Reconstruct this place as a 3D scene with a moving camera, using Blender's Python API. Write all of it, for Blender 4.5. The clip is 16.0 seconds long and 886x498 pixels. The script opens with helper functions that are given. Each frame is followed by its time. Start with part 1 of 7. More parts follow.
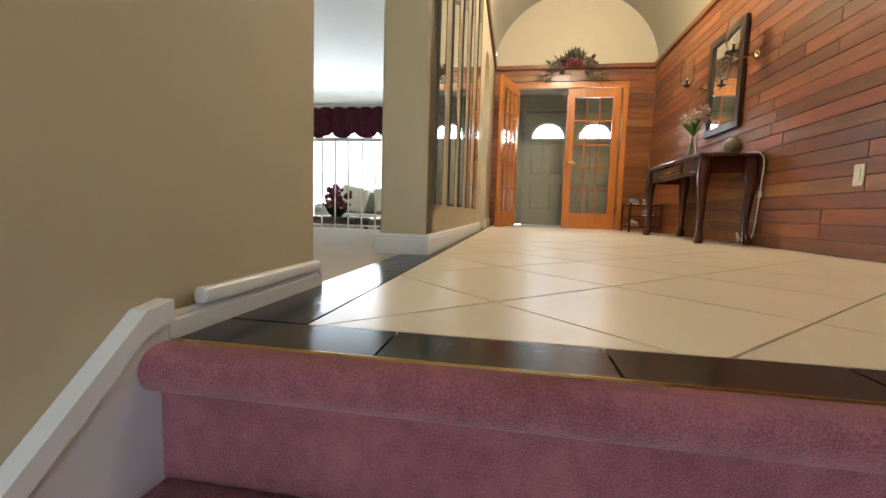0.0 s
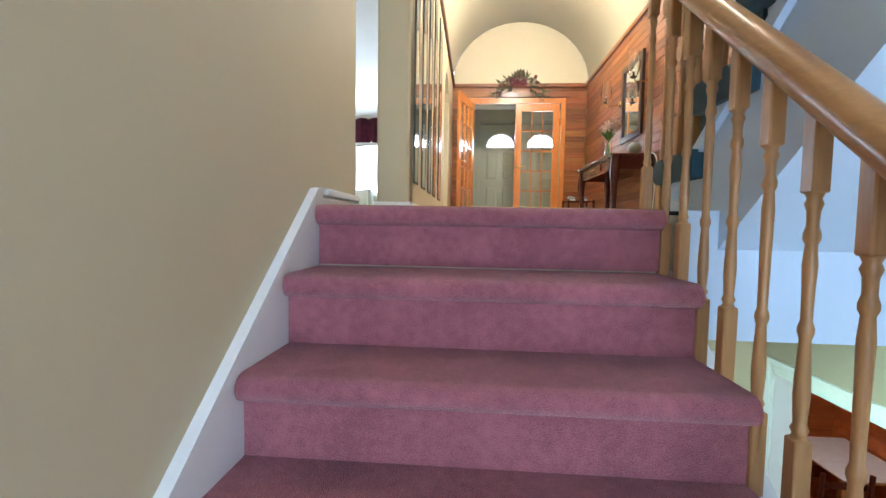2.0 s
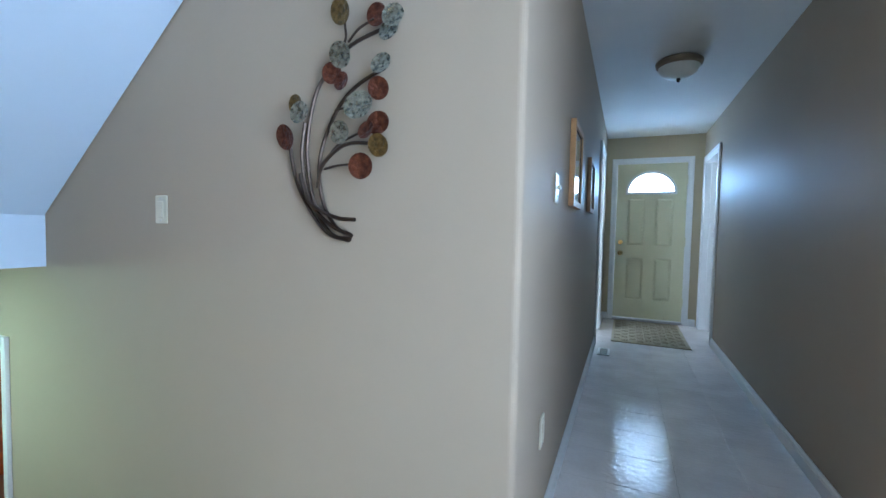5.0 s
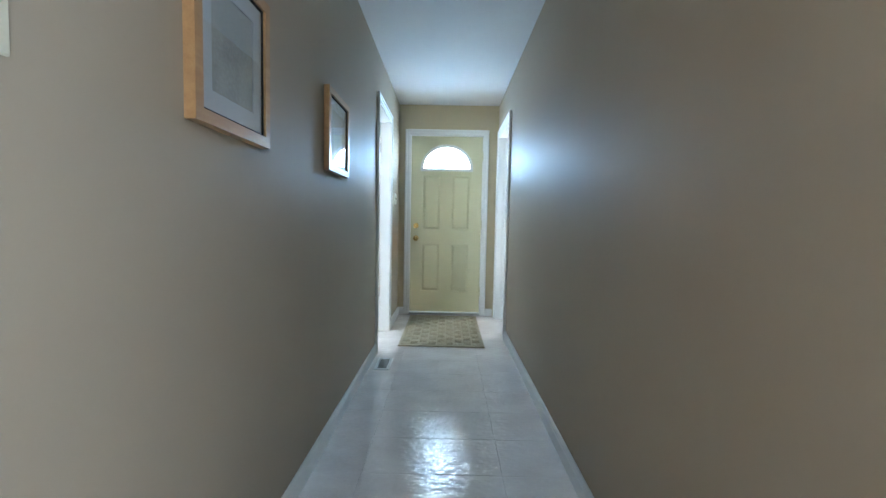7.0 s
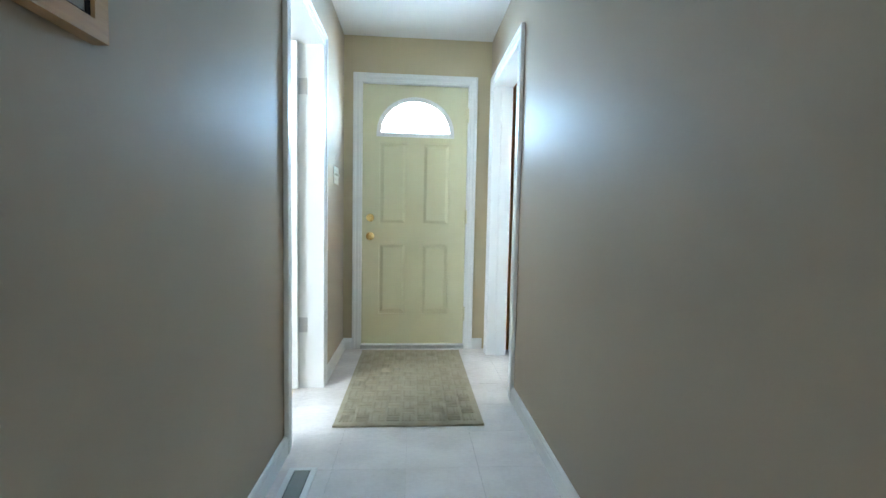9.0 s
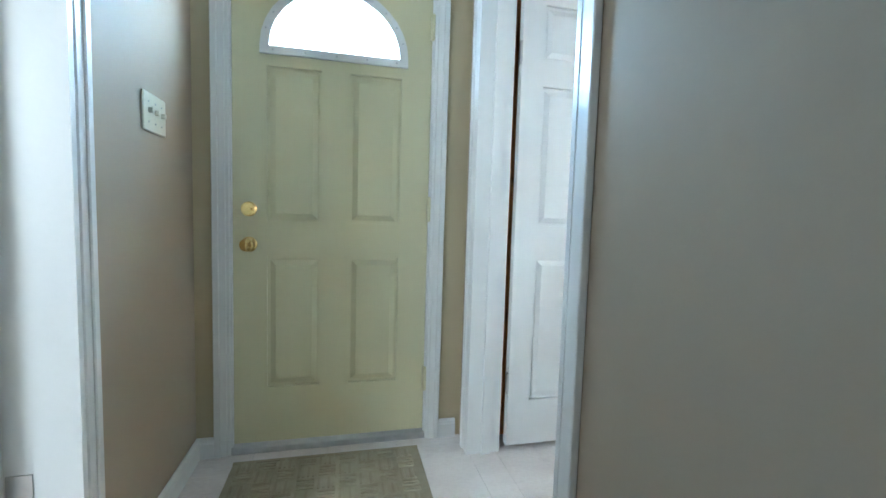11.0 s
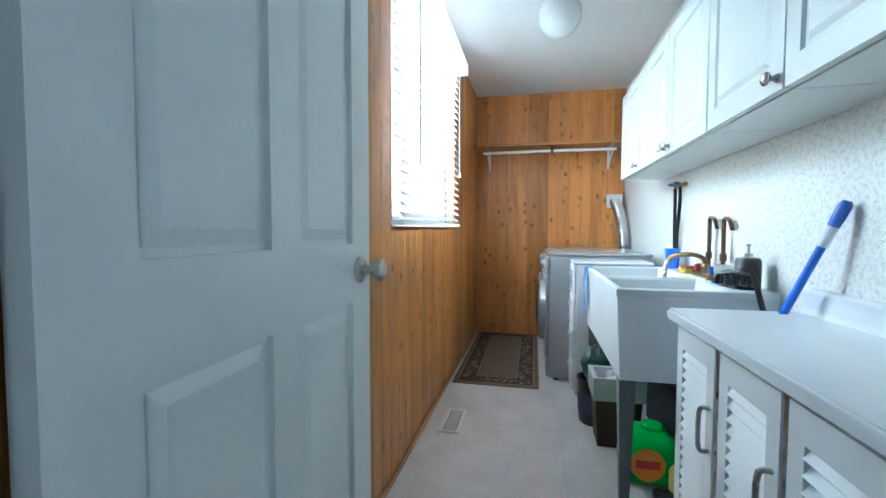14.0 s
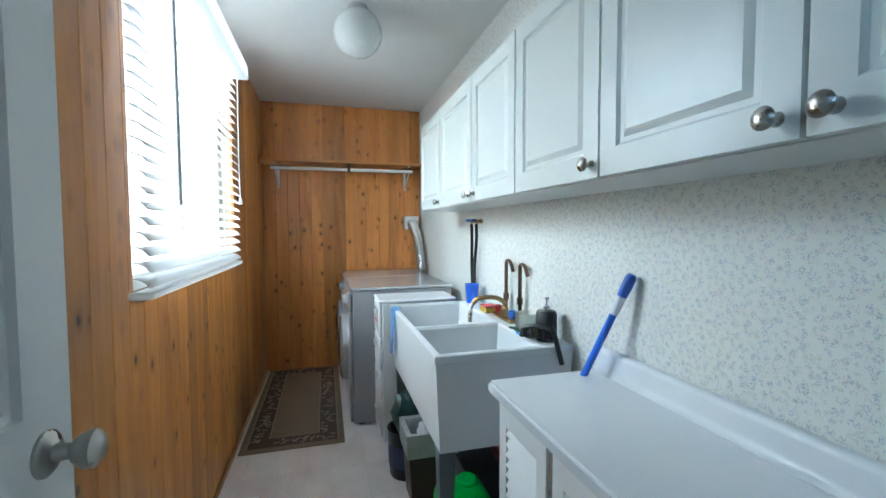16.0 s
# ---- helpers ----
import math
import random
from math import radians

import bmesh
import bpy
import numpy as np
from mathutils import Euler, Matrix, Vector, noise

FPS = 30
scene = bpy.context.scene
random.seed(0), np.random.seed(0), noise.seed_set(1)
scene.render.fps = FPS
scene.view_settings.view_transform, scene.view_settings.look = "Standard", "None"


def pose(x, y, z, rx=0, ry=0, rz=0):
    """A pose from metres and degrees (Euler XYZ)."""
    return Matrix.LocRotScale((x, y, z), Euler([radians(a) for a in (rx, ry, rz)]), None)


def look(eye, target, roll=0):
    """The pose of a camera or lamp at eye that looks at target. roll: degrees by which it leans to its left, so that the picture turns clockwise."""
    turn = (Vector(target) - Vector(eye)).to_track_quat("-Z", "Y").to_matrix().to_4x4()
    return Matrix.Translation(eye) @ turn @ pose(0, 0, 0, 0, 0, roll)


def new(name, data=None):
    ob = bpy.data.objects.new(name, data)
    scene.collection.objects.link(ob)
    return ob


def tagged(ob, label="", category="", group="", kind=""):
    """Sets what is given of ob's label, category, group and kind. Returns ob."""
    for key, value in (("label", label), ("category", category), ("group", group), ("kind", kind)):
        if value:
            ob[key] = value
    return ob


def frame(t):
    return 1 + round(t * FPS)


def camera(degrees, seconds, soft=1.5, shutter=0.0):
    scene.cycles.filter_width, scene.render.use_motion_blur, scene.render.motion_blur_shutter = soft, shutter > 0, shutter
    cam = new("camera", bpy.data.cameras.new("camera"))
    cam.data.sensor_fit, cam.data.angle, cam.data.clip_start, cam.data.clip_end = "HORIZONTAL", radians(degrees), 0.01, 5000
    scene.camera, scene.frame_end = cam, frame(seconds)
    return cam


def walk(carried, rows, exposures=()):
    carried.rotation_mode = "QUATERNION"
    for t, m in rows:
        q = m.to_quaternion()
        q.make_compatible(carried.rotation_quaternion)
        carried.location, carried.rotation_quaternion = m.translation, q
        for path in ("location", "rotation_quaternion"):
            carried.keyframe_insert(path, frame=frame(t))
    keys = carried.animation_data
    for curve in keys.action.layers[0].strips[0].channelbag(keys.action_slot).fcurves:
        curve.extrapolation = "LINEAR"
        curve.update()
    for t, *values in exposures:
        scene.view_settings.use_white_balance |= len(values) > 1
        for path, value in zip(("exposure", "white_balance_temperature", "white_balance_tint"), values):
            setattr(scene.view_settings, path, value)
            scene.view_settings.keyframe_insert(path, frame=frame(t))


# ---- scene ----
cam = camera(92.7, 16.0)
# seconds, stops, white balance and tint
EXPOSURES = [(0, -0.15, 6100, 8), (0.8, 0.0, 6200, 8), (1.5, 0.28, 5700, 7), (2.5, 0.6, 4950, 4), (3, 0.65, 4450, 0), (3.5, 0.6, 4550, 1), (4.4, 0.35, 4900, 5), (5.2, 0.25, 5300, 8), (7.3, 0.95, 6000, 6), (8.5, 1.2, 6100, 6), (11, 0.6, 5900, 5), (11.5, 0.58, 5700, 3), (12, 0.35, 5500, 1), (12.5, 0.02, 5400, 1), (13.5, -0.52, 5200, -3), (14, -0.85, 5200, -3), (14.5, -1.0, 5300, -2), (16, -1.33, 5500, -2)]
PATH = [
    (0, (0.467, -0.465, 1.474), (0.142, 1.501, 1.296), 1.8),
    (0.5, (0.456, -0.57, 1.374), (0.141, 1.397, 1.194), 1.5),
    (1, (0.471, -0.775, 1.313), (0.177, 1.195, 1.138), 1.4),
    (1.5, (0.491, -1.039, 1.261), (0.23, 0.94, 1.135), 1.1),
    (2, (0.5, -1.276, 1.235), (0.355, 0.715, 1.123), 1.0),
    (2.5, (0.536, -1.544, 1.196), (0.706, 0.446, 1.093), 0.9),
    (3, (0.625, -1.816, 1.185), (1.215, 0.092, 1.087), 0.9),
    (3.5, (0.728, -2.099, 1.172), (1.684, -0.345, 1.07), 0.8),
    (4, (0.824, -2.33, 1.171), (2.136, -0.824, 1.057), 0.8),
    (4.5, (0.853, -2.533, 1.169), (2.474, -1.367, 1.068), 1.4),
    (5, (1.046, -2.714, 1.153), (2.881, -1.923, 1.06), 1.2),
    (5.2, (1.128, -2.785, 1.159), (3.015, -2.127, 1.068), 1.0),
    (7.3, (2.499, -3.029, 1.051), (4.495, -3.039, 0.928), 1.2),
    (7.5, (2.657, -3.032, 1.044), (4.653, -3.057, 0.921), 1.2),
    (8, (3.054, -3.011, 1.022), (5.05, -3.071, 0.899), 1.2),
    (8.5, (3.44, -2.991, 1.008), (5.434, -3.089, 0.887), 1.2),
    (8.7, (3.59, -2.989, 1.014), (5.583, -3.106, 0.889), 1.2),
    (10.8, (5.152, -3.033, 1.026), (7.108, -3.423, 0.874), 1.5),
    (11, (5.279, -3.033, 1.023), (7.22, -3.49, 0.874), 1.7),
    (11.5, (5.579, -3.086, 0.991), (7.476, -3.709, 0.875), 1.2),
    (12, (5.86, -3.088, 0.964), (7.665, -3.943, 0.87), 0.9),
    (12.5, (6.106, -3.135, 0.971), (7.711, -4.324, 0.875), 0.5),
    (13, (6.28, -3.242, 0.983), (7.581, -4.758, 0.89), 0.2),
    (13.5, (6.423, -3.344, 1.005), (7.348, -5.114, 0.911), 0.1),
    (14, (6.538, -3.462, 1.034), (6.958, -5.415, 0.942), 0.1),
    (14.5, (6.579, -3.615, 1.09), (6.576, -5.613, 0.994), -0.0),
    (15, (6.575, -3.713, 1.169), (6.273, -5.688, 1.075), -0.1),
    (15.5, (6.582, -3.75, 1.233), (6.113, -5.692, 1.14), -0.2),
    (16, (6.583, -3.747, 1.241), (6.05, -5.673, 1.147), -0.2),
]
walk(cam, [(t, look(eye, target, roll)) for t, eye, target, roll in PATH], EXPOSURES)

# ---- world and lights ----
world = bpy.data.worlds.new("world")
scene.world = world
world.use_nodes = True
_wn = world.node_tree.nodes
_sky = _wn.new("ShaderNodeTexSky")
_sky.sky_type, _sky.sun_disc, _sky.sun_elevation, _sky.sun_rotation = "NISHITA", False, radians(48), radians(200)
world.node_tree.links.new(_sky.outputs[0], _wn["Background"].inputs[0])
_wn["Background"].inputs[1].default_value = 0.12


def area_lamp(name, eye, target, w, h, power, color):
    data = bpy.data.lights.new(name, "AREA")
    data.shape, data.size, data.size_y, data.energy, data.color = "RECTANGLE", w, h, power, color
    ob = new(name, data)
    ob.matrix_basis = look(eye, target)
    return ob


def point_lamp(name, at, power, color, radius=0.05):
    data = bpy.data.lights.new(name, "POINT")
    data.energy, data.color, data.shadow_soft_size = power, color, radius
    ob = new(name, data)
    ob.location = at
    return ob


COOL = (0.80, 0.90, 1.0)
BLUE = (0.45, 0.70, 1.0)
WARM = (1.0, 0.83, 0.58)
area_lamp("living_window_light", (-2.2, 6.35, 2.2), (-1.6, 2.0, 0.0), 3.4, 1.5, 150, COOL)
# daylight of an unseen window, inferred from the cool light on the soffit
area_lamp("assumed_window_light", (0.95, -4.0, 1.35), (0.95, 0.0, 1.5), 1.3, 1.7, 14.5, BLUE)
area_lamp("laundry_window_light", (7.50, -5.74, 2.15), (6.0, -5.7, 0.75), 1.3, 1.1, 205, COOL)
# fill added inside the windowless side room to brighten the hall's end doors
area_lamp("side_room_fill_light", (4.9, -0.9, 1.5), (6.9, -3.4, 1.0), 0.9, 1.1, 36, COOL)
area_lamp("side_door_light", (7.30, -2.995, 1.8), (4.0, -2.995, 0.4), 0.5, 0.24, 21, (0.38, 0.66, 1.0))
area_lamp("front_door_light", (1.37, 7.30, 2.9), (1.2, 3.0, 1.6), 1.3, 0.24, 16, COOL)
area_lamp("lower_lamp_light", (1.32, 0.45, 0.90), (1.6, -0.1, -1.2), 0.4, 0.6, 29, (0.70, 1.0, 0.74))
# fills added at ceiling height in the lower rooms, without fixtures
area_lamp("lower_room_light", (3.2, 1.2, 0.9), (3.2, 1.2, -1.0), 0.5, 0.5, 16, WARM)
area_lamp("lower_far_room_light", (1.7, 2.2, 0.9), (1.7, 2.2, -1.0), 0.5, 0.5, 12, WARM)
# the lamp at y = 0.75 belongs to the added, unseen chandelier
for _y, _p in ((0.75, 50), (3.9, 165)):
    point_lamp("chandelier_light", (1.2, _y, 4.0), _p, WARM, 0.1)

# ---- helpers ----
F = 1.288      # foyer floor
R = 0.184      # riser
RUN = 0.218
ORG = {}


def thing(name, label, category, at=(0, 0, 0), rz=0.0, group="", kind="", local=False):
    ob = new(name)
    ob.matrix_basis = pose(at[0], at[1], at[2], 0, 0, rz)
    ob.empty_display_size = 0.05
    ORG[ob] = Vector((0, 0, 0)) if local else Vector(at)
    return tagged(ob, label, category, group, kind)


def part(name, bm, material, parent=None, label="", smooth=False):
    """One mesh object out of a bmesh, under a thing or a part."""
    me = bpy.data.meshes.new(name)
    if parent is not None and ORG[parent].length > 0:
        bmesh.ops.translate(bm, vec=-ORG[parent], verts=bm.verts)
    bmesh.ops.recalc_face_normals(bm, faces=bm.faces)
    if smooth:
        for f in bm.faces:
            f.smooth = True
        for e in bm.edges:
            if len(e.link_faces) == 2 and e.calc_face_angle(0) > 0.7:
                e.smooth = False
    bm.to_mesh(me)
    bm.free()
    me.materials.append(material)
    ob = new(name, me)
    if parent is not None:
        ob.parent = parent
        ORG[ob] = ORG[parent].copy()
    if label:
        tagged(ob, label)
    return ob


def piece(name, me, parent, at, rz=0.0):
    """One alike piece on shared mesh data."""
    ob = new(name, me)
    ob.parent = parent
    ob.matrix_basis = pose(at[0], at[1], at[2], 0, 0, rz)
    return ob


def mesh_of(bm, material):
    me = bpy.data.meshes.new("piece")
    bmesh.ops.recalc_face_normals(bm, faces=bm.faces)
    bm.to_mesh(me)
    bm.free()
    me.materials.append(material)
    return me


def box(x0, x1, y0, y1, z0, z1, bev=0.0, bm=None, seg=1):
    own = bmesh.new()
    bmesh.ops.create_cube(own, size=1)
    for v in own.verts:
        v.co = Vector(((x0 + x1) / 2 + v.co.x * (x1 - x0), (y0 + y1) / 2 + v.co.y * (y1 - y0), (z0 + z1) / 2 + v.co.z * (z1 - z0)))
    if bev:
        bmesh.ops.bevel(own, geom=own.edges[:], offset=bev, segments=seg, profile=0.6, affect="EDGES")
    return join(bm, own)


def join(bm, own):
    if bm is None:
        return own
    tmp = bpy.data.meshes.new("tmp")
    own.to_mesh(tmp)
    own.free()
    bm.from_mesh(tmp)
    bpy.data.meshes.remove(tmp)
    return bm


def lathe(profile, n=16, at=(0, 0, 0), bm=None, caps=True):
    """A turned shape round z from (radius, height) pairs."""
    own = bmesh.new()
    rings = []
    for r, z in profile:
        rings.append([own.verts.new((at[0] + r * math.cos(2 * math.pi * i / n), at[1] + r * math.sin(2 * math.pi * i / n), at[2] + z)) for i in range(n)])
    for a, b in zip(rings, rings[1:]):
        for i in range(n):
            own.faces.new((a[i], a[(i + 1) % n], b[(i + 1) % n], b[i]))
    if caps:
        own.faces.new(rings[0][::-1])
        own.faces.new(rings[-1])
    return join(bm, own)


def turned(own, m):
    bmesh.ops.transform(own, matrix=m, verts=own.verts)
    return own


def tube(points, radius, n=8, bm=None, radii=None, squash=1.0):
    """A tube along points."""
    own = bmesh.new()
    pts = [Vector(p) for p in points]
    rings = []
    side = None
    for i, p in enumerate(pts):
        d = (pts[min(i + 1, len(pts) - 1)] - pts[max(i - 1, 0)]).normalized()
        if side is None:
            side = d.cross(Vector((0, 0, 1)))
            if side.length < 0.05:
                side = d.cross(Vector((1, 0, 0)))
        side = (side - d * side.dot(d)).normalized()
        up = side.cross(d)
        r = radii[i] if radii else radius
        rings.append([own.verts.new(p + side * (r * math.cos(2 * math.pi * k / n)) + up * (r * squash * math.sin(2 * math.pi * k / n))) for k in range(n)])
    for a, b in zip(rings, rings[1:]):
        for k in range(n):
            own.faces.new((a[k], a[(k + 1) % n], b[(k + 1) % n], b[k]))
    own.faces.new(rings[0][::-1])
    own.faces.new(rings[-1])
    return join(bm, own)


def bend(points, n=6):
    """A smooth curve through points."""
    p = [Vector(q) for q in points]
    p = [p[0] * 2 - p[1]] + p + [p[-1] * 2 - p[-2]]
    out = []
    for i in range(1, len(p) - 2):
        for k in range(n):
            t = k / n
            a, b, c, d = p[i - 1], p[i], p[i + 1], p[i + 2]
            out.append(0.5 * (2 * b + (c - a) * t + (2 * a - 5 * b + 4 * c - d) * t * t + (3 * b - a - 3 * c + d) * t ** 3))
    out.append(p[-2])
    return out


def plate(loops, depth, bm=None):
    """A plate in the plane x z, from y = 0 to y = depth: the first loop is its outline, the others are holes."""
    own = bmesh.new()
    edges = []
    for loop in loops:
        vs = [own.verts.new((u, 0, v)) for u, v in loop]
        edges += [own.edges.new((vs[i], vs[(i + 1) % len(vs)])) for i in range(len(vs))]
    bmesh.ops.triangle_fill(own, use_beauty=True, use_dissolve=False, edges=edges)
    faces = own.faces[:]
    got = bmesh.ops.extrude_face_region(own, geom=faces)
    bmesh.ops.translate(own, vec=(0, depth, 0), verts=[g for g in got["geom"] if isinstance(g, bmesh.types.BMVert)])
    bmesh.ops.recalc_face_normals(own, faces=own.faces)
    return join(bm, own)


def rect(x0, x1, z0, z1):
    return [(x0, z0), (x1, z0), (x1, z1), (x0, z1)]


def half_round(cx, z0, a, h, n=14):
    return [(cx + a * math.cos(math.pi * i / n), z0 + h * math.sin(math.pi * i / n)) for i in range(n + 1)]


def raised(x0, x1, z0, z1, y0, y1, edge, bm=None):
    """A raised panel field: its rim at y0, its flat middle at y1."""
    own = bmesh.new()
    a = [own.verts.new((x, y0, z)) for x, z in rect(x0, x1, z0, z1)]
    b = [own.verts.new((x, y1, z)) for x, z in rect(x0 + edge, x1 - edge, z0 + edge, z1 - edge)]
    for i in range(4):
        own.faces.new((a[i], a[(i + 1) % 4], b[(i + 1) % 4], b[i]))
    own.faces.new(b)
    return join(bm, own)


def along_x(own):
    """Turns a plate of the plane x z into one of the plane y z (u runs along +y, depth along +x)."""
    for v in own.verts:
        v.co = Vector((v.co.y, v.co.x, v.co.z))
    bmesh.ops.recalc_face_normals(own, faces=own.faces)
    return own


# ---- materials ----
def mat(name, color, rough=0.6, metal=0.0, color2=None, scale=6.0, bump=0.0, bump_scale=60.0, stretch=(1, 1, 1), fine=0.25, spec=0.5, random_value=0.0, coat=0.0, rough_var=0.06, world_space=False, bump_detail=4):
    m = bpy.data.materials.new(name)
    m.use_nodes = True
    nt = m.node_tree
    b = nt.nodes["Principled BSDF"]
    b.inputs["Roughness"].default_value, b.inputs["Metallic"].default_value = rough, metal
    b.inputs["Specular IOR Level"].default_value = spec
    b.inputs["Coat Weight"].default_value = coat
    tc, mp = nt.nodes.new("ShaderNodeTexCoord"), nt.nodes.new("ShaderNodeMapping")
    if world_space:
        tc = nt.nodes.new("ShaderNodeNewGeometry")
    nt.links.new(tc.outputs["Position" if world_space else "Object"], mp.inputs[0])
    mp.inputs["Scale"].default_value = stretch
    n1, n2 = nt.nodes.new("ShaderNodeTexNoise"), nt.nodes.new("ShaderNodeTexNoise")
    n1.inputs["Scale"].default_value, n1.inputs["Detail"].default_value = scale, 5
    n2.inputs["Scale"].default_value, n2.inputs["Detail"].default_value = scale * 14, 3
    for n in (n1, n2):
        nt.links.new(mp.outputs[0], n.inputs["Vector"])
    add = nt.nodes.new("ShaderNodeMath")
    add.operation, add.use_clamp = "MULTIPLY_ADD", True
    nt.links.new(n2.outputs[0], add.inputs[0])
    add.inputs[1].default_value = fine
    nt.links.new(n1.outputs[0], add.inputs[2])
    ramp = nt.nodes.new("ShaderNodeValToRGB")
    c2 = color2 or tuple(c * 0.86 for c in color)
    ramp.color_ramp.elements[0].position, ramp.color_ramp.elements[1].position = 0.35, 0.8
    ramp.color_ramp.elements[0].color, ramp.color_ramp.elements[1].color = (*c2, 1), (*color, 1)
    nt.links.new(add.outputs[0], ramp.inputs[0])
    out = ramp.outputs[0]
    if random_value:
        info, hsv, mr = nt.nodes.new("ShaderNodeObjectInfo"), nt.nodes.new("ShaderNodeHueSaturation"), nt.nodes.new("ShaderNodeMapRange")
        mr.inputs[3].default_value, mr.inputs[4].default_value = 1 - random_value, 1 + random_value
        nt.links.new(info.outputs["Random"], mr.inputs[0])
        nt.links.new(mr.outputs[0], hsv.inputs["Value"])
        nt.links.new(out, hsv.inputs["Color"])
        out = hsv.outputs[0]
    nt.links.new(out, b.inputs["Base Color"])
    if rough_var:
        rr = nt.nodes.new("ShaderNodeMapRange")
        rr.inputs[3].default_value, rr.inputs[4].default_value = max(0.02, rough - rough_var), min(1, rough + rough_var)
        nt.links.new(n1.outputs[0], rr.inputs[0])
        nt.links.new(rr.outputs[0], b.inputs["Roughness"])
    if bump:
        n3, bp = nt.nodes.new("ShaderNodeTexNoise"), nt.nodes.new("ShaderNodeBump")
        n3.inputs["Scale"].default_value, n3.inputs["Detail"].default_value = bump_scale, bump_detail
        nt.links.new(mp.outputs[0], n3.inputs["Vector"])
        nt.links.new(n3.outputs[0], bp.inputs["Height"])
        bp.inputs["Strength"].default_value, bp.inputs["Distance"].default_value = bump, 0.01
        nt.links.new(bp.outputs[0], b.inputs["Normal"])
    return m


def wood(name, light, dark, axis, rough=0.35, grain=9.0, knots=0.0, random_value=0.25, random_hue=0.0, knot_color=(0.10, 0.035, 0.012), coat=0.0, density=1.0):
    """Boards whose grain runs along an axis ('x', 'y' or 'z'), with knots where asked for."""
    m = bpy.data.materials.new(name)
    m.use_nodes = True
    nt = m.node_tree
    b = nt.nodes["Principled BSDF"]
    b.inputs["Roughness"].default_value, b.inputs["Coat Weight"].default_value = rough, coat
    b.inputs["Coat Roughness"].default_value = 0.2
    tc, mp, info = nt.nodes.new("ShaderNodeTexCoord"), nt.nodes.new("ShaderNodeMapping"), nt.nodes.new("ShaderNodeObjectInfo")
    nt.links.new(tc.outputs["Object"], mp.inputs[0])
    s = {"x": (0.09, 1, 1), "y": (1, 0.09, 1), "z": (1, 1, 0.09)}[axis]
    mp.inputs["Scale"].default_value = s
    shift = nt.nodes.new("ShaderNodeVectorMath")
    shift.operation = "SCALE"
    shift.inputs[0].default_value = (13.0, 7.0, 5.0)
    nt.links.new(info.outputs["Random"], shift.inputs["Scale"])
    nt.links.new(shift.outputs[0], mp.inputs["Location"])
    n1, n2 = nt.nodes.new("ShaderNodeTexNoise"), nt.nodes.new("ShaderNodeTexNoise")
    n1.inputs["Scale"].default_value, n1.inputs["Detail"].default_value, n1.inputs["Distortion"].default_value = grain, 6, 1.2
    n2.inputs["Scale"].default_value, n2.inputs["Detail"].default_value = grain * 9, 4
    for n in (n1, n2):
        nt.links.new(mp.outputs[0], n.inputs["Vector"])
    add = nt.nodes.new("ShaderNodeMath")
    add.operation, add.use_clamp = "MULTIPLY_ADD", True
    add.inputs[1].default_value = 0.35
    nt.links.new(n2.outputs[0], add.inputs[0])
    nt.links.new(n1.outputs[0], add.inputs[2])
    ramp = nt.nodes.new("ShaderNodeValToRGB")
    ramp.color_ramp.elements[0].position, ramp.color_ramp.elements[1].position = 0.42, 0.82
    ramp.color_ramp.elements[0].color, ramp.color_ramp.elements[1].color = (*dark, 1), (*light, 1)
    nt.links.new(add.outputs[0], ramp.inputs[0])
    out = ramp.outputs[0]
    if knots:
        mp2, vo, cr, mix = nt.nodes.new("ShaderNodeMapping"), nt.nodes.new("ShaderNodeTexVoronoi"), nt.nodes.new("ShaderNodeValToRGB"), nt.nodes.new("ShaderNodeMixRGB")
        nt.links.new(tc.outputs["Object"], mp2.inputs[0])
        nt.links.new(shift.outputs[0], mp2.inputs["Location"])
        mp2.inputs["Scale"].default_value = tuple(density * (0.7 if a == axis else 1.0) for a in "xyz")
        vo.inputs["Scale"].default_value = knots
        nt.links.new(mp2.outputs[0], vo.inputs["Vector"])
        cr.color_ramp.elements[0].position, cr.color_ramp.elements[1].position = 0.08, 0.30
        cr.color_ramp.elements[0].color, cr.color_ramp.elements[1].color = (1, 1, 1, 1), (0, 0, 0, 1)
        cr.color_ramp.elements.new(0.13).color = (0.42, 0.42, 0.42, 1)
        nt.links.new(vo.outputs["Distance"], cr.inputs[0])
        nt.links.new(cr.outputs[0], mix.inputs[0])
        nt.links.new(out, mix.inputs[1])
        mix.inputs[2].default_value = (*knot_color, 1)
        out = mix.outputs[0]
    hsv, mr, mh = nt.nodes.new("ShaderNodeHueSaturation"), nt.nodes.new("ShaderNodeMapRange"), nt.nodes.new("ShaderNodeMapRange")
    mr.inputs[3].default_value, mr.inputs[4].default_value = 1 - random_value, 1 + random_value
    mh.inputs[3].default_value, mh.inputs[4].default_value = 0.5 - random_hue, 0.5 + random_hue
    fr = nt.nodes.new("ShaderNodeMath")
    fr.operation = "FRACT"
    m7 = nt.nodes.new("ShaderNodeMath")
    m7.operation = "MULTIPLY"
    m7.inputs[1].default_value = 7.31
    nt.links.new(info.outputs["Random"], m7.inputs[0])
    nt.links.new(m7.outputs[0], fr.inputs[0])
    nt.links.new(info.outputs["Random"], mr.inputs[0])
    nt.links.new(fr.outputs[0], mh.inputs[0])
    nt.links.new(mr.outputs[0], hsv.inputs["Value"])
    nt.links.new(mh.outputs[0], hsv.inputs["Hue"])
    nt.links.new(out, hsv.inputs["Color"])
    nt.links.new(hsv.outputs[0], b.inputs["Base Color"])
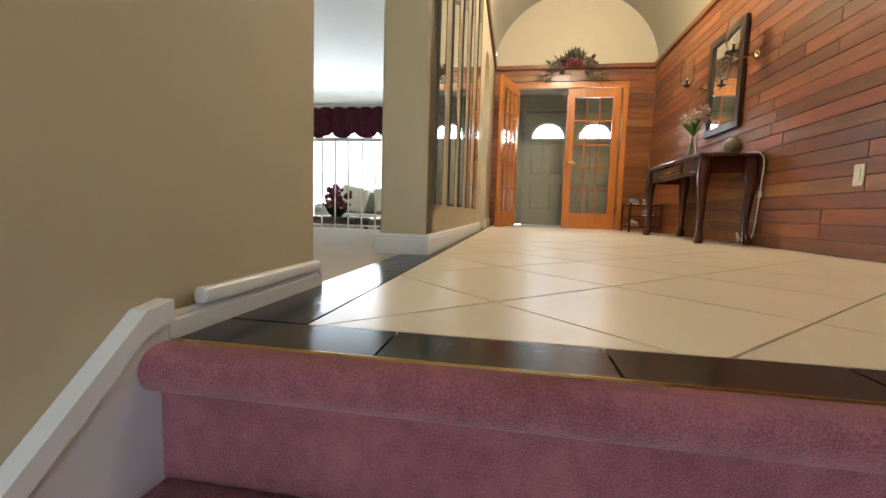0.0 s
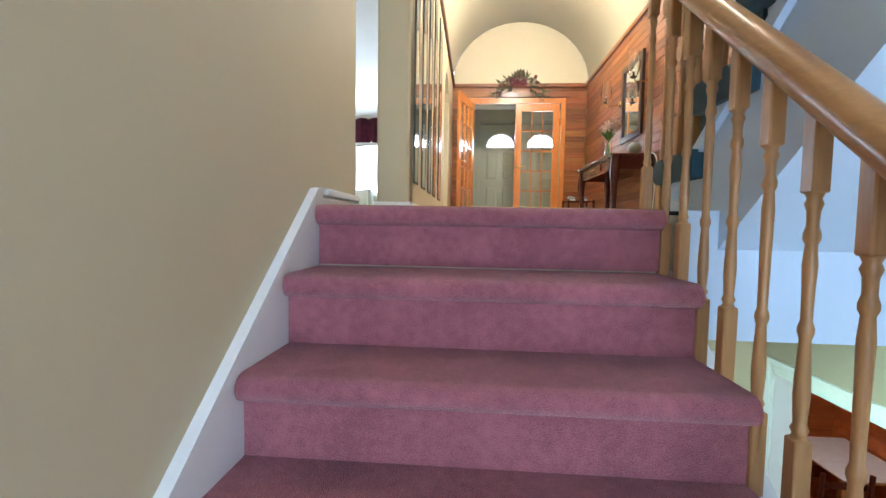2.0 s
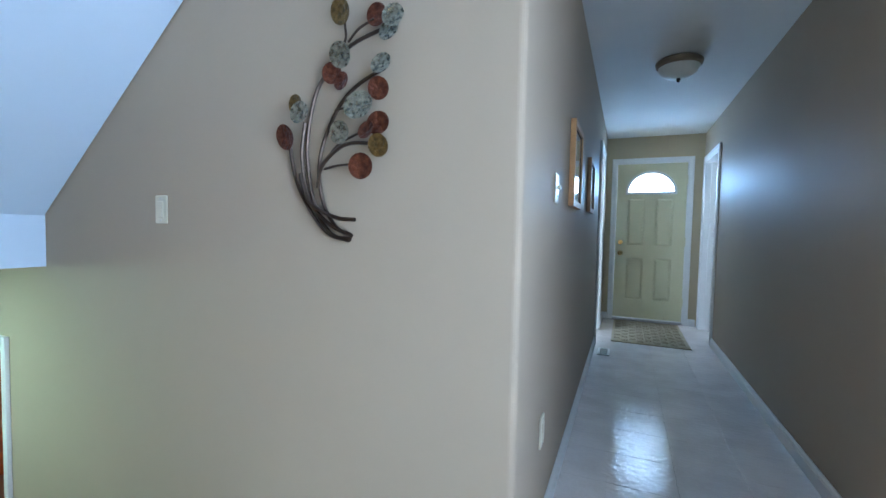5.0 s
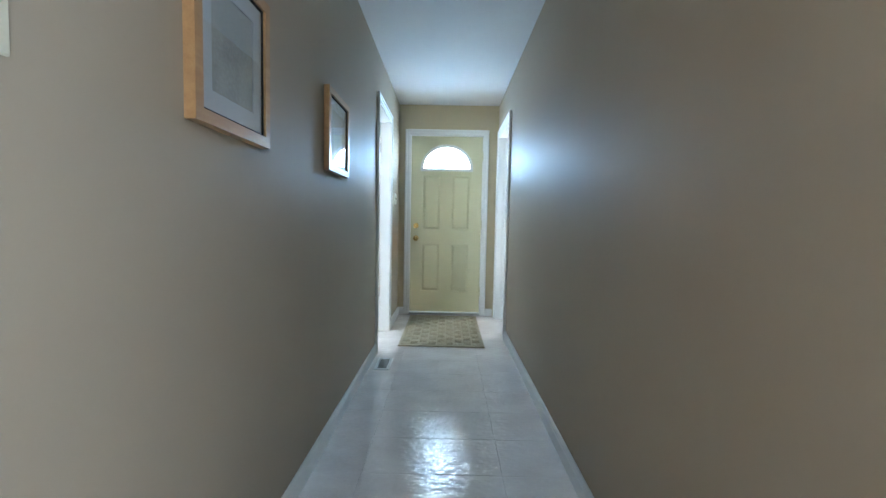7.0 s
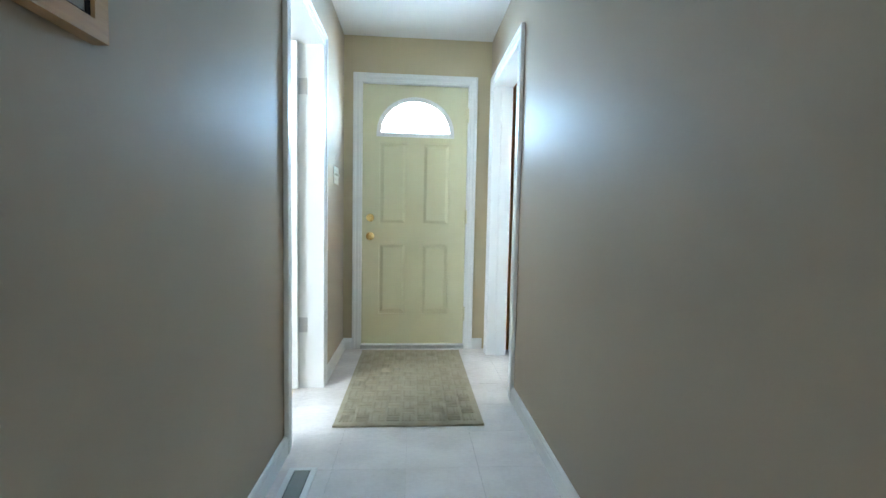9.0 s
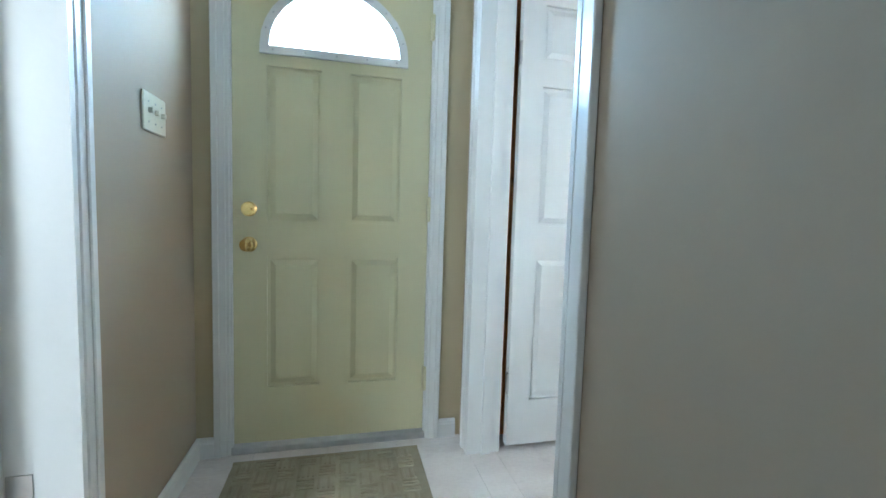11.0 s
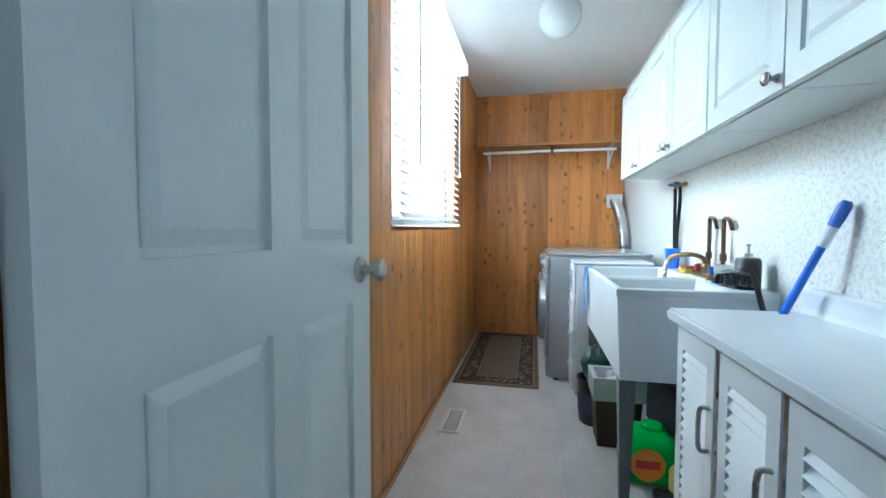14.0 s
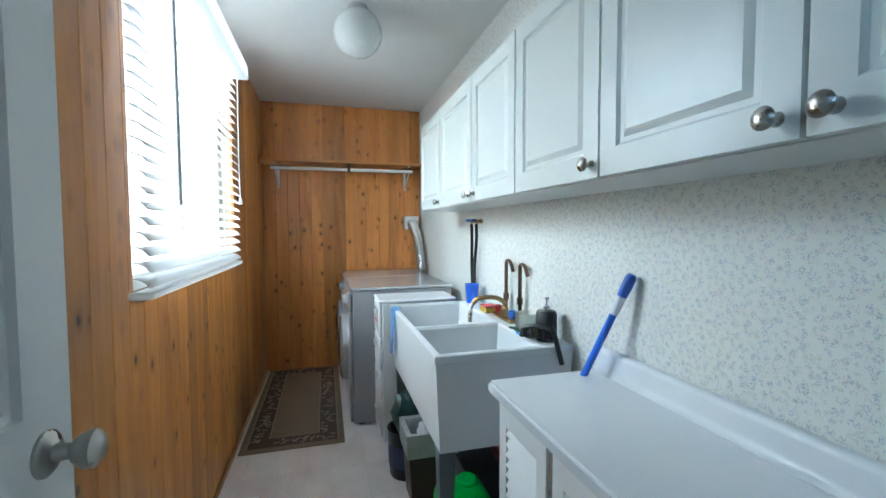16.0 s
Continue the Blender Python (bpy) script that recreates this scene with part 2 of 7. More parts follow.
    bp = nt.nodes.new("ShaderNodeBump")
    bp.inputs["Strength"].default_value, bp.inputs["Distance"].default_value = 0.12, 0.004
    nt.links.new(n2.outputs[0], bp.inputs["Height"])
    nt.links.new(bp.outputs[0], b.inputs["Normal"])
    return m


def emitter(name, color, strength):
    m = bpy.data.materials.new(name)
    m.use_nodes = True
    b = m.node_tree.nodes["Principled BSDF"]
    b.inputs["Base Color"].default_value = (0.8, 0.8, 0.8, 1)
    b.inputs["Emission Color"].default_value = (*color, 1)
    b.inputs["Emission Strength"].default_value = strength
    return m


def glass(name, color=(1, 1, 1), rough=0.0):
    m = bpy.data.materials.new(name)
    m.use_nodes = True
    b = m.node_tree.nodes["Principled BSDF"]
    b.inputs["Base Color"].default_value = (*color, 1)
    b.inputs["Roughness"].default_value = rough
    b.inputs["Transmission Weight"].default_value = 1
    b.inputs["IOR"].default_value = 1.45
    return m


def carpet(name, light, dark):
    """Cut-pile carpet: worn patches, mottled tufts and a deep fine relief."""
    m = mat(name, light, 1.0, color2=dark, scale=5, spec=0.05, rough_var=0)
    nt = m.node_tree
    b = nt.nodes["Principled BSDF"]
    b.inputs["Sheen Weight"].default_value = 0.25
    b.inputs["Sheen Roughness"].default_value = 0.5
    tc, n1, n2, n3 = (nt.nodes.new(k) for k in ("ShaderNodeTexCoord", "ShaderNodeTexNoise", "ShaderNodeTexNoise", "ShaderNodeTexNoise"))
    for n, s, d in ((n1, 6, 3), (n2, 42, 5), (n3, 380, 2)):
        n.inputs["Scale"].default_value, n.inputs["Detail"].default_value = s, d
        nt.links.new(tc.outputs["Object"], n.inputs["Vector"])
    a, c = nt.nodes.new("ShaderNodeMath"), nt.nodes.new("ShaderNodeMath")
    for q, k in ((a, 0.75), (c, 1.3)):
        q.operation = "MULTIPLY_ADD"
        q.inputs[1].default_value = k
    nt.links.new(n2.outputs[0], a.inputs[0])
    nt.links.new(n1.outputs[0], a.inputs[2])
    nt.links.new(n3.outputs[0], c.inputs[0])
    nt.links.new(a.outputs[0], c.inputs[2])
    ramp = nt.nodes.new("ShaderNodeValToRGB")
    ramp.color_ramp.elements[0].position, ramp.color_ramp.elements[1].position = 0.41, 0.61
    ramp.color_ramp.elements[0].color, ramp.color_ramp.elements[1].color = (*dark, 1), (*light, 1)
    sc = nt.nodes.new("ShaderNodeMath")
    sc.operation = "MULTIPLY"
    sc.inputs[1].default_value = 1 / 3.05
    nt.links.new(c.outputs[0], sc.inputs[0])
    nt.links.new(sc.outputs[0], ramp.inputs[0])
    nt.links.new(ramp.outputs[0], b.inputs["Base Color"])
    bp = nt.nodes.new("ShaderNodeBump")
    bp.inputs["Strength"].default_value, bp.inputs["Distance"].default_value = 0.7, 0.007
    nt.links.new(n3.outputs[0], bp.inputs["Height"])
    nt.links.new(bp.outputs[0], b.inputs["Normal"])
    return m


def floral(name):
    """Off-white wallpaper with small scattered sprigs in grey-blue, green and pink."""
    m = mat(name, (0.75, 0.74, 0.68), 0.6, color2=(0.72, 0.71, 0.65), bump=0.05, bump_scale=200)
    nt = m.node_tree
    b = nt.nodes["Principled BSDF"]
    src = b.inputs["Base Color"].links[0].from_socket
    tc = nt.nodes.new("ShaderNodeTexCoord")
    sep, comb = nt.nodes.new("ShaderNodeSeparateXYZ"), nt.nodes.new("ShaderNodeCombineXYZ")
    nt.links.new(tc.outputs["Object"], sep.inputs[0])
    nt.links.new(sep.outputs[1], comb.inputs[0])
    nt.links.new(sep.outputs[2], comb.inputs[1])
    warp = nt.nodes.new("ShaderNodeTexNoise")
    warp.inputs["Scale"].default_value = 60
    nt.links.new(comb.outputs[0], warp.inputs["Vector"])
    wadd = nt.nodes.new("ShaderNodeMixRGB")
    wadd.blend_type = "LINEAR_LIGHT"
    wadd.inputs[0].default_value = 0.008
    nt.links.new(comb.outputs[0], wadd.inputs[1])
    nt.links.new(warp.outputs["Color"], wadd.inputs[2])
    for coarse, fine, lo, hi, color, amount in ((46, 240, 0.22, 0.30, (0.26, 0.32, 0.48), 0.55), (57, 290, 0.22, 0.30, (0.30, 0.34, 0.30), 0.48), (35, 220, 0.16, 0.24, (0.60, 0.40, 0.42), 0.4)):
        big, dots, c1, c2_, m1, m2, mix = (nt.nodes.new(k) for k in ("ShaderNodeTexVoronoi", "ShaderNodeTexVoronoi", "ShaderNodeValToRGB", "ShaderNodeValToRGB", "ShaderNodeMath", "ShaderNodeMath", "ShaderNodeMixRGB"))
        for v, sc in ((big, coarse), (dots, fine)):
            v.voronoi_dimensions = "2D"
            v.inputs["Scale"].default_value = sc
            nt.links.new(wadd.outputs[0], v.inputs["Vector"])
        for c, v, p, q in ((c1, big, lo, hi + 0.06), (c2_, dots, 0.28, 0.42)):
            c.color_ramp.elements[0].position, c.color_ramp.elements[1].position = p, q
            c.color_ramp.elements[0].color, c.color_ramp.elements[1].color = (1, 1, 1, 1), (0, 0, 0, 1)
            nt.links.new(v.outputs["Distance"], c.inputs[0])
        m1.operation = m2.operation = "MULTIPLY"
        nt.links.new(c1.outputs[0], m1.inputs[0])
        nt.links.new(c2_.outputs[0], m1.inputs[1])
        nt.links.new(m1.outputs[0], m2.inputs[0])
        m2.inputs[1].default_value = amount
        nt.links.new(m2.outputs[0], mix.inputs[0])
        nt.links.new(src, mix.inputs[1])
        mix.inputs[2].default_value = (*color, 1)
        src = mix.outputs[0]
    nt.links.new(src, b.inputs["Base Color"])
    return m


M_BEIGE = mat("beige_paint", (0.54, 0.455, 0.295), 0.6, spec=0.2, color2=(0.51, 0.435, 0.285), scale=1.5, bump=0.04, bump_scale=90, fine=0.1)
M_TAUPE = mat("taupe_paint", (0.43, 0.355, 0.268), 0.55, spec=0.06, color2=(0.405, 0.335, 0.253), scale=1.2, bump=0.03, bump_scale=70, fine=0.1)
M_CREAM = mat("cream_paint", (0.54, 0.475, 0.34), 0.6, color2=(0.515, 0.45, 0.32), scale=1.5, bump=0.04, bump_scale=80)
M_WHITE = mat("white_paint", (0.78, 0.78, 0.76), 0.35, color2=(0.73, 0.73, 0.71), scale=4, bump=0.02)
M_CEIL = mat("white_ceiling_paint", (0.78, 0.77, 0.75), 0.8, color2=(0.74, 0.73, 0.71), scale=2, bump=0.15, bump_scale=160)
# bluish tint put evenly into the base colour of soffit, header and beam
M_SOFFIT = mat("pale_blue_soffit_tint", (0.60, 0.72, 0.86), 0.6, color2=(0.58, 0.695, 0.83), scale=1.5, bump=0.03)
M_MAUVE = carpet("mauve_carpet", (0.42, 0.148, 0.168), (0.24, 0.078, 0.098))
M_TEAL = carpet("teal_carpet", (0.05, 0.11, 0.14), (0.025, 0.06, 0.08))
M_PALE_CARPET = mat("pale_beige_carpet", (0.66, 0.58, 0.48), 0.95, color2=(0.58, 0.50, 0.41), scale=9, bump=0.6, bump_scale=300, fine=0.7, spec=0.1)
M_OAK = wood("honey_oak", (0.50, 0.27, 0.10), (0.34, 0.165, 0.055), "z", 0.35, 16, random_value=0.08, coat=0.2)
M_OAK_RAIL = wood("honey_oak_rail", (0.46, 0.23, 0.08), (0.31, 0.14, 0.045), "y", 0.3, 16, random_value=0.05, coat=0.3)
M_FIR = wood("amber_fir", (0.60, 0.22, 0.045), (0.44, 0.14, 0.025), "z", 0.3, 14, random_value=0.06, coat=0.3)
M_CEDAR = wood("cedar_boards", (0.25, 0.088, 0.026), (0.13, 0.041, 0.012), "y", 0.42, 12, random_value=0.32, random_hue=0.012, coat=0.1)
M_CEDAR_X = wood("cedar_boards_across", (0.25, 0.088, 0.026), (0.13, 0.041, 0.012), "x", 0.42, 12, random_value=0.32, random_hue=0.012, coat=0.1)
M_PINE = wood("knotty_pine", (0.58, 0.24, 0.055), (0.36, 0.12, 0.025), "z", 0.4, 9, knots=12.0, random_value=0.26, coat=0.15)
M_MAHOG = mat("dark_cherry_wood", (0.075, 0.018, 0.014), 0.25, color2=(0.04, 0.009, 0.008), scale=5, stretch=(1, 0.15, 1), coat=0.4)
M_CREAM_TILE = mat("cream_floor_tile", (0.86, 0.77, 0.61), 0.32, color2=(0.80, 0.71, 0.55), scale=3, bump=0.03, bump_scale=30, random_value=0.03, world_space=True)
M_BLACK_TILE = mat("black_floor_tile", (0.018, 0.015, 0.014), 0.2, color2=(0.01, 0.009, 0.009), scale=8, random_value=0.2, spec=0.3, world_space=True)
M_GROUT = mat("beige_grout", (0.55, 0.46, 0.34), 0.9, scale=20)
M_VINYL = mat("marbled_vinyl_tile", (0.84, 0.79, 0.76), 0.06, color2=(0.68, 0.62, 0.59), scale=5, bump=0.3, bump_scale=30, bump_detail=1.5, stretch=(1.3, 0.8, 1), fine=0.35, random_value=0.03, rough_var=0.03, world_space=True)
M_VINYL_GROUT = mat("vinyl_joint", (0.64, 0.58, 0.54), 0.5, scale=20)
M_PAPER = floral("floral_wallpaper")
M_BRASS = mat("polished_brass", (0.78, 0.56, 0.22), 0.18, 1.0, scale=20)
M_NICKEL = mat("brushed_nickel", (0.48, 0.46, 0.43), 0.28, 1.0, scale=30)
M_STEEL = mat("zinc_steel", (0.55, 0.55, 0.55), 0.35, 1.0, scale=30)
M_IRON = mat("dark_bronze_metal", (0.09, 0.065, 0.05), 0.4, 0.9, scale=12)
M_DARK = mat("dark_gap", (0.012, 0.010, 0.009), 0.9)
M_SAGE = mat("sage_door_paint", (0.66, 0.62, 0.40), 0.33, color2=(0.63, 0.59, 0.38), scale=2, bump=0.02)
M_OLIVE = mat("grey_green_door_paint", (0.36, 0.36, 0.27), 0.4, color2=(0.33, 0.33, 0.25), scale=2)
M_GLASS = glass("clear_glass")
M_PLATE = mat("ivory_plastic", (0.70, 0.66, 0.52), 0.3, scale=10)
M_MIRROR = mat("mirror_glass", (0.86, 0.88, 0.86), 0.015, 1.0, color2=(0.84, 0.86, 0.84), rough_var=0)
M_WHITE_GLOSS = mat("white_laminate", (0.74, 0.75, 0.76), 0.25, color2=(0.71, 0.72, 0.73), scale=3)
M_THERMO = mat("white_cabinet_foil", (0.71, 0.73, 0.69), 0.3, color2=(0.68, 0.70, 0.66), scale=3, bump=0.015)
M_PLASTIC_WHITE = mat("white_plastic", (0.74, 0.75, 0.75), 0.35, scale=5)
M_SKY = emitter("bright_sky_backdrop", (0.93, 0.97, 1.0), 9.0)
M_SKY_COOL = emitter("cool_sky_backdrop", (0.72, 0.87, 1.0), 10.0)
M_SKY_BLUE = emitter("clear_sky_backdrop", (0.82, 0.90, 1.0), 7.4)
M_SKY_GLARE = emitter("glaring_sky_backdrop", (0.95, 0.98, 1.0), 34.0)

# ---- large structure ----
def setting(name, bm, material, label):
    ob = part(name, bm, material)
    ORG[ob] = Vector((0, 0, 0))
    return tagged(ob, label, "", "", "structure")


# walls of the stairs and the landing
setting("wall_stair", box(-0.12, 0.0, -3.7, 0.47, -0.1, 3.95), M_BEIGE, "smooth beige painted wall beside the carpeted stairs")
own = along_x(plate([[(-2.33, -1.6), (-2.33, 3.95), (0.32, 3.95), (0.32, 0.926), (1.31, 0.926), (1.31, -1.6), (1.2, -1.6), (1.2, 0.45), (0.40, 0.45), (0.40, -1.6)]], 0.12))
bmesh.ops.translate(own, vec=(2.2, 0, 0), verts=own.verts)
setting("wall_stairwell", own, M_TAUPE, "smooth taupe painted wall above the lower stairs")
own = plate([[(1.0, -1.6), (1.0, 0.926), (2.32, 0.926), (2.32, -1.6), (1.92, -1.6), (1.92, 0.44), (1.12, 0.44), (1.12, -1.6)]], 0.12)
bmesh.ops.translate(own, vec=(0, 1.312, 0), verts=own.verts)
setting("wall_lower_end", own, M_BEIGE, "pale painted end wall of the lower level")
setting("wall_lower_side", box(0.97, 1.088, -1.48, 1.31, -1.6, -0.02), M_BEIGE, "pale painted wall under the stairs")
setting("wall_under_hall", box(2.2, 2.32, -3.84, -2.452, -1.6, -0.17), M_BEIGE, "pale painted wall below the hall")
M_LOWER = wood("reddish_wood_panel", (0.44, 0.125, 0.03), (0.26, 0.06, 0.014), "x", 0.35, 8)
setting("wall_lower_room", box(1.0, 4.2, 3.1, 3.2, -1.6, 0.926), M_LOWER, "reddish wood wall of the lower room")
setting("wall_lower_room_side", box(4.1, 4.2, -0.3, 3.1, -1.6, 0.926), M_LOWER, "reddish wood wall of the lower room")
setting("wall_lower_room_near", box(2.32, 4.1, -0.4, -0.3, -1.6, 0.926), M_LOWER, "reddish wood wall of the lower room")
setting("wall_lower_room_left", box(0.9, 1.0, 1.432, 3.2, -1.6, 0.926), M_LOWER, "reddish wood wall of the lower room")
setting("ceiling_lower_room", box(0.9, 4.2, 1.432, 3.2, 0.93, 1.04), M_CEIL, "white ceiling of the lower room")
setting("ceiling_lower_side", box(2.32, 4.2, -0.4, 1.43, 0.93, 1.04), M_CEIL, "white ceiling of the lower side room")
setting("wall_lower_gap", box(0.9, 1.088, 1.31, 1.432, -1.6, 0.926), M_BEIGE, "pale painted wall of the lower level")
setting("floor_lower", box(0.9, 4.2, -0.2, 3.2, -1.6, -1.472), mat("brown_floor", (0.16, 0.08, 0.045), 0.5), "brown floor of the lower level")
# this window opening is unseen, assumed from where the daylight comes
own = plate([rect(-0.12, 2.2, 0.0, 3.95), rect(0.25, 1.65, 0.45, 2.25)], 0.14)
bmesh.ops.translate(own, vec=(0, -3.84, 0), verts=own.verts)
setting("wall_landing_back", own, M_TAUPE, "taupe painted wall with an assumed window opening behind the landing")
setting("floor_landing", box(-0.12, 2.2, -3.84, -1.30, -0.16, -0.0025), M_VINYL_GROUT, "vinyl floor base of the landing")
own = box(1.088, 2.2, -3.84, -1.50, -0.3, -0.16)
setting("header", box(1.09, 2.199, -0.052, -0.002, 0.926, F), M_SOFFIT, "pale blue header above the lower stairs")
setting("wall_below_landing", box(1.0, 2.2, -1.62, -1.502, -1.6, -0.3), M_BEIGE, "pale painted wall below the landing")
setting("landing_edge", own, M_SOFFIT, "pale blue edge beam of the landing")
setting("ceiling_landing", box(-0.12, 2.32, -3.84, -0.25, 3.95, 4.1), M_CEIL, "white ceiling high above the landing")

# foyer
setting("floor_foyer", box(-0.0, 2.40, 0.026, 7.3, 1.05, F - 0.012), M_GROUT, "grouted floor base of the foyer")
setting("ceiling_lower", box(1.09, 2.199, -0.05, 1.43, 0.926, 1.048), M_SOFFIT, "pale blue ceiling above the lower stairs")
setting("wall_foyer_side", box(2.302, 2.42, 0.30, 6.9, F - 0.3, 3.56), M_GROUT, "backing of the cedar panelled wall")
own = along_x(plate([[(1.30, F), (4.05, F), (4.05, 2.85)] + [(4.45 - 0.4 * math.cos(math.pi * i / 10), 2.85 + 0.4 * math.sin(math.pi * i / 10)) for i in range(1, 10)] + [(4.85, 2.85), (4.85, F), (5.80, F), (5.80, 3.56), (0.47, 3.56), (0.47, 3.2), (1.30, 3.2)]], 0.16))
bmesh.ops.translate(own, vec=(-0.06, 0, 0), verts=own.verts)
setting("wall_mirror_side", own, M_BEIGE, "beige painted wall with an arched opening and mirror strips")
setting("column", box(-0.10, 0.10, 1.28, 1.45, F, 3.2, 0.012), M_BEIGE, "beige painted end of the mirror wall")
own = plate([[(-0.10, F), (-0.10, 3.56), (2.42, 3.56), (2.42, F), (1.92, F), (1.92, 3.25), (0.42, 3.25), (0.42, F)]], 0.12)
bmesh.ops.translate(own, vec=(0, 5.862, 0), verts=own.verts)
setting("wall_foyer_end", own, M_GROUT, "backing of the cedar end wall round the glazed doors")
# barrel vault
own = bmesh.new()
N = 28
for (y0, y1) in ((-0.25, 5.87),):
    rows = []
    for y in (y0, y1):
        rows.append([own.verts.new((1.195 - 1.105 * math.cos(math.pi * i / N), y, 3.56 + 1.0 * math.sin(math.pi * i / N))) for i in range(N + 1)])
    for i in range(N):
        own.faces.new((rows[0][i], rows[0][i + 1], rows[1][i + 1], rows[1][i]))
bmesh.ops.solidify(own, geom=own.faces[:], thickness=0.05)
for f in own.faces:
    f.smooth = True
for e in own.edges:
    e.smooth = len(e.link_faces) == 2 and e.calc_face_angle(0) < 0.7
setting("ceiling_vault", own, M_CREAM, "cream painted barrel vault ceiling")
for n, y in (("wall_vault_end", 5.87), ("wall_vault_start", -0.31)):
    own = plate([[(1.195 - 1.1 * math.cos(math.pi * i / N), 3.562 + 0.998 * math.sin(math.pi * i / N)) for i in range(N + 1)]], 0.05)
    bmesh.ops.translate(own, vec=(0, y, 0), verts=own.verts)
    setting(n, own, M_CREAM, "cream painted half-round end wall under the vault")

# vestibule behind the glazed doors
setting("wall_vestibule_left", box(0.06, 0.18, 5.982, 7.14, F, 3.5), M_OLIVE, "grey-green wall of the entrance vestibule")
setting("wall_vestibule_right", box(2.28, 2.40, 5.982, 7.14, F, 3.5), M_OLIVE, "grey-green wall of the entrance vestibule")
own = plate([rect(0.06, 2.4, F, 3.5), rect(0.588, 2.148, F + 0.001, F + 1.938)], 0.12)
bmesh.ops.translate(own, vec=(0, 7.142, 0), verts=own.verts)
setting("wall_entrance", own, M_OLIVE, "grey-green wall round the front door")
setting("ceiling_vestibule", box(0.06, 2.4, 5.982, 7.26, 3.5, 3.6), M_CEIL, "white ceiling of the entrance vestibule")

# living room
LF = F - 0.37
setting("floor_living_upper", box(-4.6, -0.002, 0.2, 3.35, 0.9, F - 0.004), M_PALE_CARPET, "pale beige carpet at the foyer level")
setting("floor_living", box(-4.6, -0.08, 3.352, 6.62, 0.7, LF), M_PALE_CARPET, "pale beige carpet of the sunken living room")
own = plate([rect(-4.6, -0.06, LF, 3.25), rect(-3.9, -0.25, LF + 0.4, 3.05)], 0.14)
bmesh.ops.translate(own, vec=(0, 6.62, 0), verts=own.verts)
setting("wall_living_window", own, M_WHITE, "white wall with the wide living room window")
setting("wall_living_left", box(-4.72, -4.6, 0.2, 6.76, 0.7, 3.3), M_WHITE, "white wall of the living room")
setting("wall_living_back", box(-4.6, -0.122, 0.08, 0.2, 0.9, 3.3), M_BEIGE, "beige wall of the living room")
setting("ceiling_living", box(-4.72, -0.06, 0.2, 6.76, 3.25, 3.35), M_CEIL, "white living room ceiling")

# hall
own = plate([[(2.2, 0.0), (2.2, 3.95), (2.32, 3.95), (2.32, 2.41), (7.14, 2.41), (7.14, 0.0), (6.37, 0.0), (6.37, 2.03), (5.67, 2.03), (5.67, 0.0)]], 0.12)
bmesh.ops.translate(own, vec=(0, -2.45, 0), verts=own.verts)
bmesh.ops.bevel(own, geom=[e for e in own.edges if all(abs(v.co.x - 2.2) < 1e-4 and abs(v.co.y + 2.45) < 1e-4 for v in e.verts)], offset=0.022, segments=5, profile=0.5, affect="EDGES")
setting("wall_hall_left", own, M_TAUPE, "taupe satin painted hall wall with a doorway")
own = plate([[(2.2, 0.0), (2.2, 2.41), (7.14, 2.41), (7.14, 0.0), (7.03, 0.0), (7.03, 2.03), (6.195, 2.03), (6.195, 0.0)]], 0.12)
bmesh.ops.translate(own, vec=(0, -3.695, 0), verts=own.verts)
setting("wall_hall_right", own, M_TAUPE, "taupe satin painted hall wall with the laundry doorway")
own = along_x(plate([[(-3.695, 0.0), (-3.695, 2.41), (-2.33, 2.41), (-2.33, 0.0), (-2.575, 0.0), (-2.575, 2.075), (-3.415, 2.075), (-3.415, 0.0)]], 0.14))
bmesh.ops.translate(own, vec=(7.14, 0, 0), verts=own.verts)
setting("wall_hall_end", own, M_BEIGE, "beige painted end wall of the hall round the side door")
setting("ceiling_hall", box(2.2, 7.28, -3.695, -2.36, 2.402, 2.52), M_CEIL, "white textured hall ceiling")
setting("floor_hall", box(2.2, 7.28, -3.695, -2.33, -0.16, -0.0025), M_VINYL_GROUT, "vinyl floor base of the hall")
# side room seen through the hall doorway
setting("wall_side_room", box(4.6, 7.3, -0.12, 0.0, 0.0, 2.4), M_WHITE, "white wall of the side room")
setting("wall_side_room_left", box(4.5, 4.6, -2.33, 0.0, 0.0, 2.4), M_BEIGE, "beige wall of the side room")
setting("wall_side_room_right", box(7.3, 7.4, -2.33, 0.0, 0.0, 2.4), M_BEIGE, "beige wall of the side room")
setting("ceiling_side_room", box(4.5, 7.4, -2.33, 0.0, 2.4, 2.5), M_CEIL, "white ceiling of the side room")
setting("floor_side_room", box(4.5, 7.4, -2.33, 0.0, -0.16, -0.004), M_VINYL, "vinyl floor of the side room")

# laundry
LX0, LX1, LY0, LY1, LZ = 5.72, 7.10, -7.67, -3.695, 2.336
own = along_x(plate([rect(LY0 - 0.1, LY1, 0.0, LZ), rect(-6.46, -5.10, 1.05, 2.20)], 0.14))
bmesh.ops.translate(own, vec=(LX1 + 0.014, 0, 0), verts=own.verts)
setting("wall_laundry_window", own, M_GROUT, "backing of the pine panelled window wall")
setting("wall_laundry_end", box(LX0, LX1 + 0.014, LY0 - 0.12, LY0 - 0.014, 0, LZ), M_GROUT, "backing of the pine panelled end wall")
setting("wall_laundry_paper", box(LX0 - 0.12, LX0, LY0 - 0.12, LY1, 0, LZ), M_PAPER, "off-white wallpaper with small scattered flowers")
